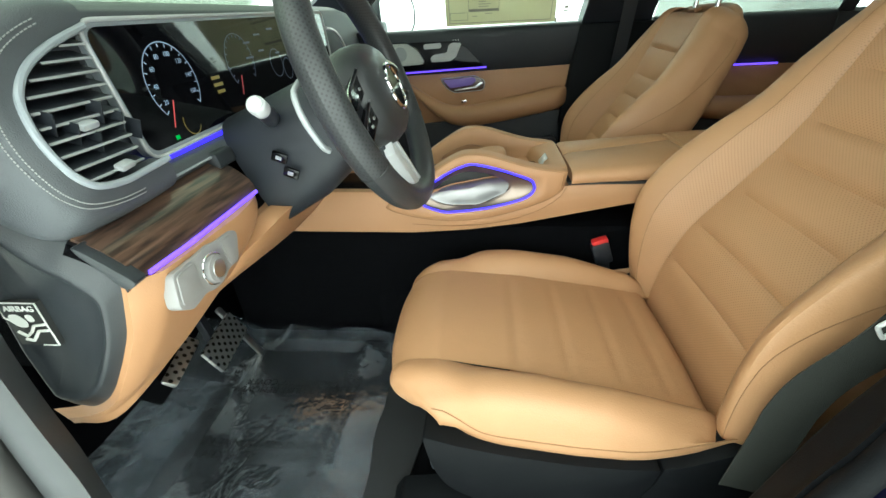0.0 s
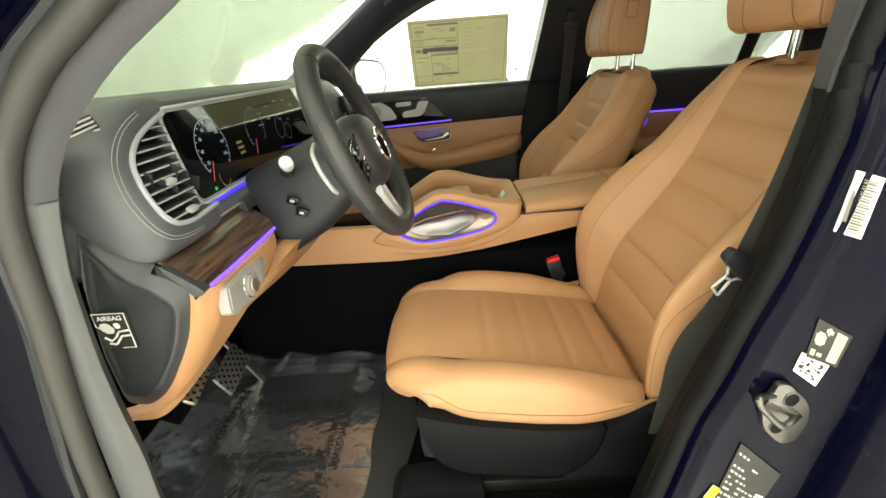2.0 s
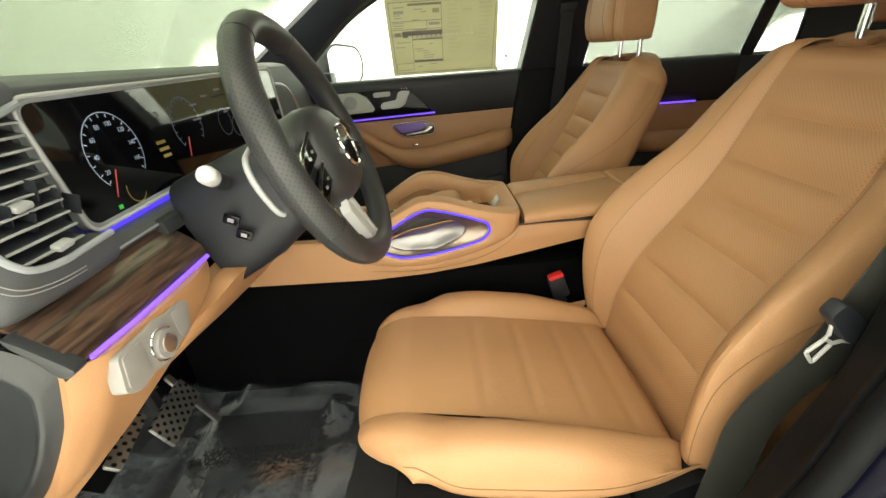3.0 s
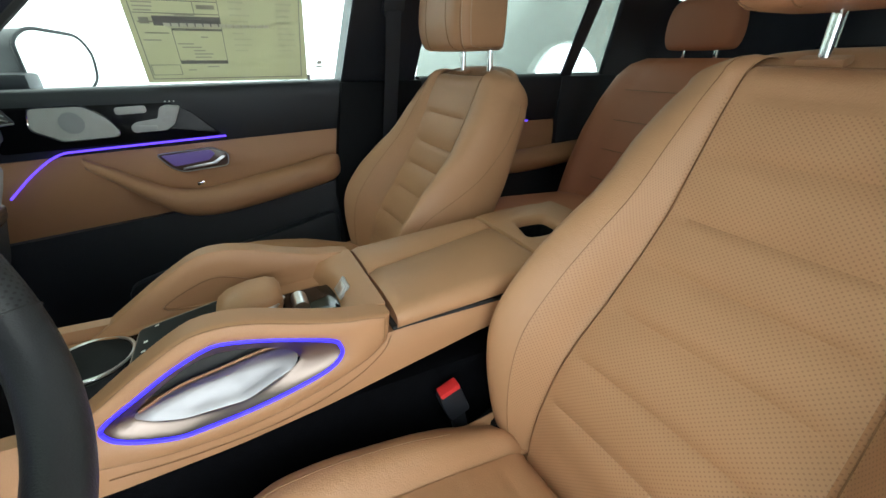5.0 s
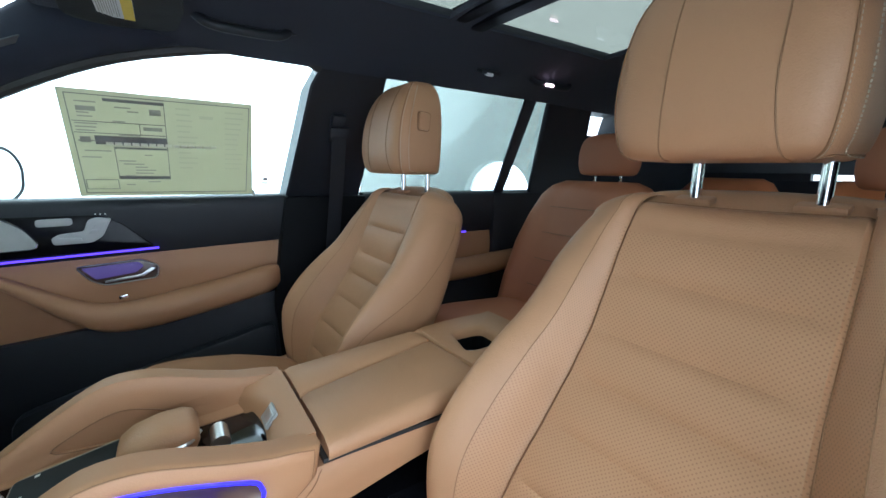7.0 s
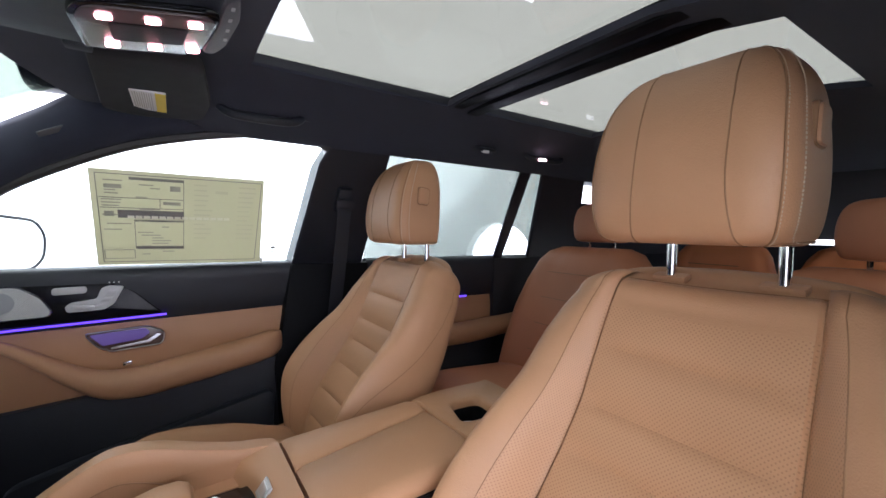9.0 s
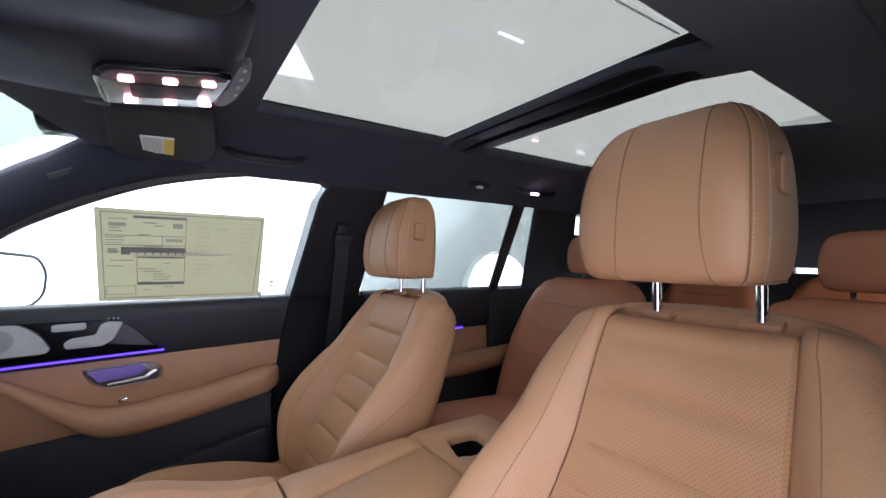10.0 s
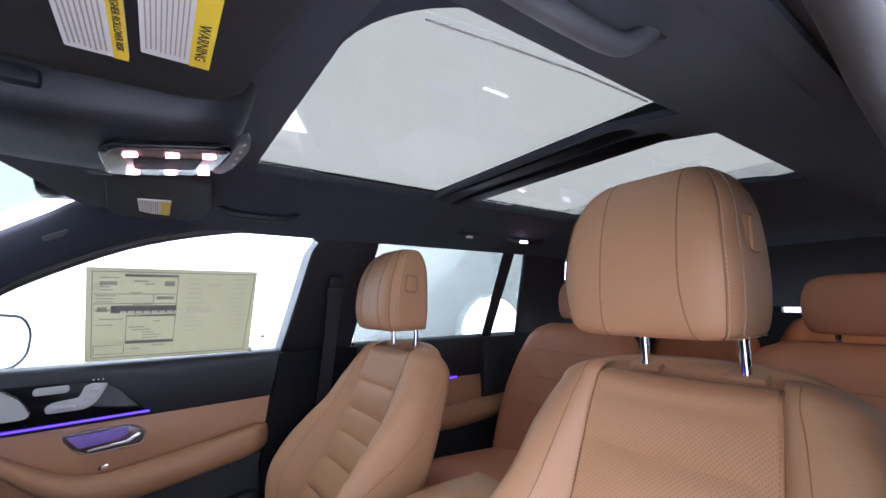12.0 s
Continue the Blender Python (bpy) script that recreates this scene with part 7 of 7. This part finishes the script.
bars("border", [(0.02, 0.02, 0.96, 0.008), (0.02, 0.97, 0.96, 0.008), (0.02, 0.02, 0.005, 0.95), (0.975, 0.02, 0.005, 0.95)], GREY_INK, "thin grey border")
bars("grey_band", [(0.19, 0.045, 0.30, 0.028), (0.12, 0.385, 0.37, 0.085), (0.21, 0.79, 0.28, 0.035), (0.21, 0.49, 0.28, 0.02)], GREY_INK, "grey printed bands")
bars("rule", [(0.03, 0.255, 0.46, 0.007), (0.03, 0.36, 0.46, 0.007), (0.487, 0.045, 0.004, 0.78), (0.205, 0.49, 0.004, 0.33), (0.03, 0.83, 0.17, 0.006), (0.03, 0.93, 0.17, 0.006), (0.196, 0.83, 0.004, 0.10), (0.03, 0.83, 0.004, 0.1), (0.35, 0.26, 0.004, 0.1)], GREY_INK)
rects = [(0.06, 0.125, 0.09, 0.04), (0.41, 0.115, 0.06, 0.055), (0.37, 0.285, 0.10, 0.035), (0.05, 0.40, 0.05, 0.055)]
for i in range(26):
    rects.append((R.choice([0.04, 0.06, 0.22, 0.24, 0.30, 0.36]), 0.08 + 0.032 * i, R.uniform(0.04, 0.13), 0.012))
bars("small_print", rects, MID_INK, "lines of small print")
bars("faint_print", [(0.55 + 0.28 * (i % 2), 0.08 + 0.055 * (i // 2), R.uniform(0.07, 0.12), 0.014) for i in range(24)] + [(0.68, 0.14, 0.08, 0.03)], material("faint_print", (0.56, 0.54, 0.42), 0.8))
bars("show_through", [(0.17 + 0.044 * i, 0.445, 0.037, 0.030) for i in range(14)], PALE_INK, "pale bars showing through paper", 0.0008)
bars("small_tag", [(1.085, 0.86, 0.05, 0.02), (1.095, 0.80, 0.035, 0.04)], MID_INK)

# door mirror outside
mir = thing("door_mirror", (0.0, 1.0, 1.30), "dark blue door mirror with bright glass", "wing mirror")
mm = rounded([(-0.100, -0.075), (0.060, -0.085), (0.100, -0.052), (0.106, 0.020), (0.076, 0.066), (-0.06, 0.080), (-0.106, 0.050)], 0.035, 6)
MM = Matrix(((0.817, 0.577, 0, 0.015), (-0.577, 0.817, 0, 1.015), (0, 0, 1, 1.352), (0, 0, 0, 1)))
part("shell", prism(mm, "x", -0.10, 0.0, 0.02, seg=3, m=MM), BLACK, mir)
part("rim", tube([MM @ Vector((0.001, y * 0.985, z * 0.985)) for y, z in mm], 0.005, 8, closed=True), BLACK, mir)
part("glass", prism([(y * 0.965, z * 0.965) for y, z in mm], "x", -0.002, 0.003, m=MM), CHROME, mir, "mirror glass", 0)
part("foot", box((-0.06, 0.91, 1.30), (0.08, 0.10, 0.05), 0.015), BLACK, mir)


# ---- things on the headliner ----
VISOR = material("visor_cloth", (0.0095, 0.009, 0.0105), 0.85, vary=0.15, scale=25, bump=0.4, bump_scale=1000)
lampc = thing("overhead_console", (0.34, -0.01, 1.70), "black overhead console with six lit reading lamps", "reading lamp")
oc_poly = rounded([(0.17, -0.115), (0.42, -0.125), (0.475, -0.095), (0.470, 0.02), (0.440, 0.090), (0.30, 0.110), (0.17, 0.100)], 0.04, 6)
cen = np.array([0.33, -0.01])
loops = []
for s, z in ((1.06, 1.715), (1.02, 1.685), (0.97, 1.660), (0.90, 1.646), (0.75, 1.640), (0.4, 1.638)):
    loops.append([(cen[0] + (x - cen[0]) * s, cen[1] + (y - cen[1]) * s, z + 0.16 * max(0, (x - 0.33)) * s) for x, y in oc_poly])
part("housing", loft(loops), BLACK, lampc, "moulded black housing", 50)
lm = axes((0.386, -0.010, 1.6445), (1, 0, 0.16), (0, 1, 0))
lens = rounded([(-0.070, 0.072), (-0.072, -0.035), (-0.058, -0.062), (0.060, -0.066), (0.074, -0.050), (0.066, 0.020), (0.048, 0.072)], 0.016, 6)
LENS = material("lamp_lens_frost", (0.075, 0.058, 0.058), 0.22, vary=0.1)
part("lens_bezel", prism(lens, "z", -0.004, 0.004, 0.002, m=lm), GLOSS_BLACK, lampc)
part("lens", prism([(x * 0.92, y * 0.9) for x, y in lens], "z", -0.0062, -0.003, 0.001, m=lm), LENS, lampc, "frosted lens")
part("lens_middle", prism(rounded([(-0.038, 0.030), (-0.038, -0.022), (0.040, -0.022), (0.034, 0.030)], 0.006), "z", -0.0075, -0.005, 0.001, m=lm), TRIM_BLACK, lampc)
wing = rounded([(0.058, 0.052), (0.070, -0.030), (0.074, -0.100), (0.086, -0.112), (0.092, -0.060), (0.084, 0.024), (0.072, 0.058)], 0.010)
part("switch_wing", prism(wing, "z", -0.006, 0.004, 0.002, m=lm), GREY_TRIM, lampc, "grey switch panel beside lens")
for v in (-0.09, -0.06, -0.03, 0.0):
    part("switch_mark", placed(box((0, 0, 0), (0.004, 0.008, 0.0008)), lm @ pose(0.081, v, -0.0064)), GREY_THREAD, lampc, "", 0)
LED = glow("lamp_warm_pink", (1.0, 0.40, 0.36), 20.0)
for v in (-0.038, 0.044):
    for u in (-0.040, 0.004, 0.046):
        bm = prism(rounded([(u - 0.0075, v - 0.0055), (u + 0.0075, v - 0.0055), (u + 0.0075, v + 0.0055), (u - 0.0075, v + 0.0055)], 0.004), "z", -0.0095, -0.0065, 0.001, m=lm)
        part("lamp", bm, LED, lampc, "lit warm reading lamp")



def visor(sg, label, drop=0.0, front=0.0):
    """A sun visor folded up, with printed warning labels; hinge towards the windscreen."""
    v = thing("sun_visor", (0.34, sg * 0.33, 1.69), label, "sun visor", "sun visors")
    poly = rounded([(0.235 + front, sg * 0.150), (0.415, sg * 0.135), (0.452, sg * 0.165), (0.478, sg * 0.40), (0.47, sg * 0.52), (0.28 + front, sg * 0.53), (0.215 + front, sg * 0.50)], 0.03, 6)
    c = np.mean(np.array(poly), 0)
    loops = []
    for s, z in ((0.97, 1.702), (1.0, 1.694), (1.0, 1.686), (0.975, 1.680), (0.9, 1.678), (0.3, 1.678)):
        loops.append([(c[0] + (x - c[0]) * s, c[1] + (y - c[1]) * s, z - drop + 0.05 * (c[0] + (x - c[0]) * s - 0.40) - 0.10 * max(0, abs(c[1] + (y - c[1]) * s) - 0.46)) for x, y in poly])
    part("panel", loft(loops), VISOR, v, "", 50)
    part("clip", box((0.262 + front * 0.6, sg * 0.118, 1.672 - drop), (0.03, 0.022, 0.016), 0.004), BLACK, v)
    return v


def visor_label(v, sg, x0, x1, y0, y1, band, drop=0.0):
    lab = part("label", prism(rounded([(x0, sg * y0), (x1, sg * y0), (x1, sg * y1), (x0, sg * y1)], 0.002), "z", 1.6762 + 0.05 * (x0 - 0.4) - drop, 1.6775 - drop), WHITE, v, "white warning label", 0)
    z = 1.6756 + 0.05 * (x0 - 0.4) - drop
    part("yellow_band", prism([(x1 - band, sg * y0), (x1, sg * y0), (x1, sg * y1), (x1 - band, sg * y1)], "z", z, z + 0.0008), YELLOW, lab, "yellow band", 0)
    bm = bmesh.new()
    n = int((x1 - x0 - band) / 0.0036)
    for i in range(1, n):
        xx = x0 + 0.0036 * i
        a = y0 + 0.006 + R.uniform(0, 0.006)
        b = y1 - R.uniform(0.006, 0.03)
        merge(prism([(xx, sg * a), (xx + 0.0011, sg * a), (xx + 0.0011, sg * b), (xx, sg * b)], "z", z - 0.0001, z + 0.0006), bm)
    part("print", bm, MID_INK, lab, "", 0)
    return z


dv = visor(-1, "black sun visor with white and yellow warning labels")
z = visor_label(dv, -1, 0.360, 0.414, 0.228, 0.37, 0.017)
text_mesh("print", "WARNING", 0.0125, axes((0.4010, -0.272, z - 0.0004), (0, 1, 0), (1, 0, 0)), INK, dv, 0.0002)
z = visor_label(dv, -1, 0.306, 0.351, 0.210, 0.37, 0.011)
text_mesh("print", "HIGHER ROLLOVER RISK", 0.0075, axes((0.3432, -0.268, z - 0.0004), (0, 1, 0), (1, 0, 0)), INK, dv, 0.0002)
pvv = visor(1, "black passenger sun visor with small label", 0.020, 0.068)
visor_label(pvv, 1, 0.342, 0.398, 0.32, 0.465, 0.017, 0.020)


def grab(x0, x1, y, z, sg, label):
    g = thing("grab_handle", ((x0 + x1) / 2, y, z + 0.02), label, "grab handle", "roof grab handles")
    pts = spline([(x0, y, z + 0.022), (x0 + 0.018, y - sg * 0.012, z + 0.004), (x0 + 0.05, y - sg * 0.018, z - 0.004), (x1 - 0.05, y - sg * 0.018, z - 0.004), (x1 - 0.018, y - sg * 0.012, z + 0.004), (x1, y, z + 0.022)], 30)
    part("bar", tube(pts, 0.0105, 12), GREY_TRIM if sg < 0 else BLACK, g)
    for x in (x0, x1):
        part("foot", box((x, y + sg * 0.004, z + 0.020), (0.034, 0.022, 0.02), 0.006), BLACK, g)
    return g


grab(0.495, 0.690, 0.470, 1.672, 1, "black folding grab handle on headliner")
grab(0.52, 0.735, -0.500, 1.668, -1, "dark grey grab handle above doorway")
hook = thing("coat_hook", (1.27, 0.462, 1.68), "black coat hook with small white lamp", "coat hook")
part("plate", box((1.275, 0.455, 1.680), (0.075, 0.03, 0.012), 0.004, (24, 0, 0)), BLACK, hook)
part("lens", box((1.270, 0.447, 1.671), (0.026, 0.014, 0.010), 0.003, (24, 0, 0)), WHITE, hook, "white lens")
rl = thing("rear_lamp", (1.54, 0.462, 1.68), "rear reading lamp in dark handle, lit", "reading lamp")
part("bar", tube(spline([(1.46, 0.462, 1.690), (1.48, 0.45, 1.673), (1.55, 0.447, 1.670), (1.63, 0.45, 1.673), (1.65, 0.462, 1.690)], 24), 0.010, 10), BLACK, rl)
part("lamp", box((1.525, 0.4355, 1.669), (0.034, 0.010, 0.008), 0.002), glow("rear_lamp_warm", (1.0, 0.6, 0.55), 8), rl, "lit warm lamp")

# belt anchors on the pillars
for sg, x in ((1, 0.86), (-1, 0.90)):
    an = thing("belt_anchor", (x, sg * 0.655, 1.50), "black upper seat belt anchor", "belt anchor", "belt anchors")
    part("slider", box((x, sg * 0.648, 1.50), (0.045, 0.03, 0.085), 0.01, (sg * 30, 0, 0)), BLACK, an)
    part("loop", box((x, sg * 0.630, 1.485), (0.06, 0.016, 0.03), 0.006, (sg * 20, 0, 0)), BLACK, an)
    if sg > 0:
        st_ = spline([(x, 0.632, 1.48), (x + 0.005, 0.69, 1.30), (x + 0.0, 0.745, 1.05), (x - 0.01, 0.76, 0.80)], 16)
        part("webbing", loft([[(px - 0.022, y, z), (px + 0.022, y, z), (px + 0.022, y - 0.0015, z), (px - 0.022, y - 0.0015, z)] for px, y, z in st_]), BLACK, an)
sign = thing("airbag_mark", (0.193, 0.57, 1.60), "embossed grey mark on pillar cover", "embossed mark")
part("relief", box((0.193, 0.566, 1.604), (0.048, 0.004, 0.013), 0.0018, (38, -28, 6)), GREY_TRIM, sign)

# round booth lamps outside, seen through the rear side windows
HOT = glow("lamp_white", (1.0, 1.0, 0.97), 14.0)
for c, r in (((4.18, 3.6, 1.00), 0.50),):
    lp = thing("booth_round_lamp", (c[0], c[1], 0.0), "round white studio lamp on stand", "studio lamp", "studio lamps")
    part("disc", prism([(c[0] + r * math.cos(a), c[2] + r * math.sin(a)) for a in np.linspace(0, 2 * math.pi, 40, endpoint=False)], "y", c[1], c[1] + 0.06, 0.01), HOT, lp, "glowing white disc")
    part("housing", prism([(c[0] + (r + 0.03) * math.cos(a), c[2] + (r + 0.03) * math.sin(a)) for a in np.linspace(0, 2 * math.pi, 40, endpoint=False)], "y", c[1] + 0.064, c[1] + 0.20, 0.02), BOOTH, lp, "white lamp housing")
    part("stand", tube([(c[0], c[1] + 0.05, 0.0), (c[0], c[1] + 0.05, c[2] - r)], 0.02, 8), GREY_TRIM, lp)


# ---- rear seats ----
def rear_seat(name, cy, label, mat_, x=1.0, x0=0.0, z0=0.0, half=0.29, head=True, hy=0.0):
    """A rear seat: rounded shoulders, a centre panel between two seams, cushion and headrest."""
    s = thing(name, (1.55 + x0, cy, 0.60), label, "car seat", "rear seats")
    loops = []
    for k in np.linspace(0, 1, 30):
        z = 0.78 + 0.57 * k
        xs = 1.60 + 0.20 * k
        w = half * float(np.interp(k, [0, 0.3, 0.55, 0.75, 0.9, 0.97, 1.0], [1.0, 1.05, 1.03, 0.93, 0.80, 0.68, 0.52]))
        d = 0.085 * float(np.interp(k, [0, 0.9, 0.97, 1.0], [1, 0.9, 0.7, 0.35]))
        row = []
        for a in np.linspace(0, 2 * math.pi, 60, endpoint=False):
            ca, sa = math.cos(a), math.sin(a)
            yy = w * math.copysign(abs(sa) ** 0.6, sa)
            f = d * math.copysign(abs(ca) ** 0.5, ca)
            if ca > 0:
                f += 0.030 * math.exp(-((abs(yy) - w * 0.80) / (w * 0.18)) ** 2) * (1 - k) ** 0.5
                f -= 0.008 * math.exp(-((abs(yy) - w * 0.52) / 0.008) ** 2)
            row.append((xs + x0 - f, cy + yy, z + z0))
        loops.append(row)
    back = part("backrest", loft(loops), mat_, s, "", 60)
    for sg in (1, -1):
        pts = []
        for k in np.linspace(0.1, 0.9, 14):
            w = half * float(np.interp(k, [0, 0.3, 0.55, 0.75, 0.9, 0.97, 1.0], [1.0, 1.05, 1.03, 0.93, 0.80, 0.68, 0.52]))
            d = 0.085 * float(np.interp(k, [0, 0.9, 1], [1, 0.9, 0.4]))
            al = math.asin(0.52 ** (1 / 0.6))
            pts.append((1.60 + 0.20 * k + x0 - d * math.cos(al) ** 0.5 + 0.005, cy + sg * w * 0.52, 0.78 + 0.57 * k + z0))
        part("seam", tube(pts, 0.0018, 5), THREAD, back)
    for zz in (0.95, 1.05, 1.15, 1.25):
        k = (zz - 0.78) / 0.57
        part("seam", tube([(1.60 + 0.20 * k + x0 - 0.0855, cy + y, zz + z0) for y in (-half * 0.45, 0, half * 0.45)], 0.0012, 5), THREAD, back)
    loops = []
    for u in np.linspace(0, 1, 16):
        xx = 1.16 + 0.46 * u
        e = math.sin(min(1, u / 0.25) * math.pi / 2) ** 0.6
        row = []
        for a in np.linspace(0, 2 * math.pi, 40, endpoint=False):
            ca, sa = math.cos(a), math.sin(a)
            row.append((xx + x0, cy + half * (0.9 + 0.1 * e) * math.copysign(abs(ca) ** 0.45, ca), 0.81 + z0 + 0.095 * (0.35 + 0.65 * e) * math.copysign(abs(sa) ** 0.5, sa) - 0.03 * u))
        loops.append(row)
    part("cushion", loft(loops), mat_, s, "", 60)
    if head:
        loops = []
        for z, w, d in spline([(1.372, 0.07, 0.025), (1.378, 0.105, 0.04), (1.41, 0.118, 0.048), (1.46, 0.118, 0.047), (1.50, 0.105, 0.04), (1.518, 0.08, 0.028), (1.524, 0.04, 0.012)], 24):
            loops.append([(1.80 + x0 + d * math.copysign(abs(math.cos(a)) ** 0.55, math.cos(a)), cy + hy + w * math.copysign(abs(math.sin(a)) ** 0.6, math.sin(a)), z + z0) for a in np.linspace(0, 2 * math.pi, 40, endpoint=False)])
        part("headrest", loft(loops), mat_, s, "", 60)
        for sg in (1, -1):
            part("headrest_post", tube([(1.80 + x0, cy + hy + sg * 0.055, 1.385 + z0), (1.805 + x0, cy + hy + sg * 0.055, 1.32 + z0)], 0.006, 10), CHROME, s, "chrome post")
    return s


rear_seat("second_row_seat", 0.405, "reddish tan leather second row seat", REAR_TAN, hy=-0.03)
rear_seat("second_row_seat", -0.405, "reddish tan leather second row seat", REAR_TAN, hy=-0.01, x0=0.02, z0=-0.02)
rear_seat("third_row_seat", 0.30, "orange tan leather third row seat", ORANGE_TAN, x0=0.85, z0=0.02, half=0.24, head=False)
rear_seat("third_row_seat", -0.22, "orange tan leather third row seat", ORANGE_TAN, x0=0.85, z0=0.02, half=0.24, head=False)
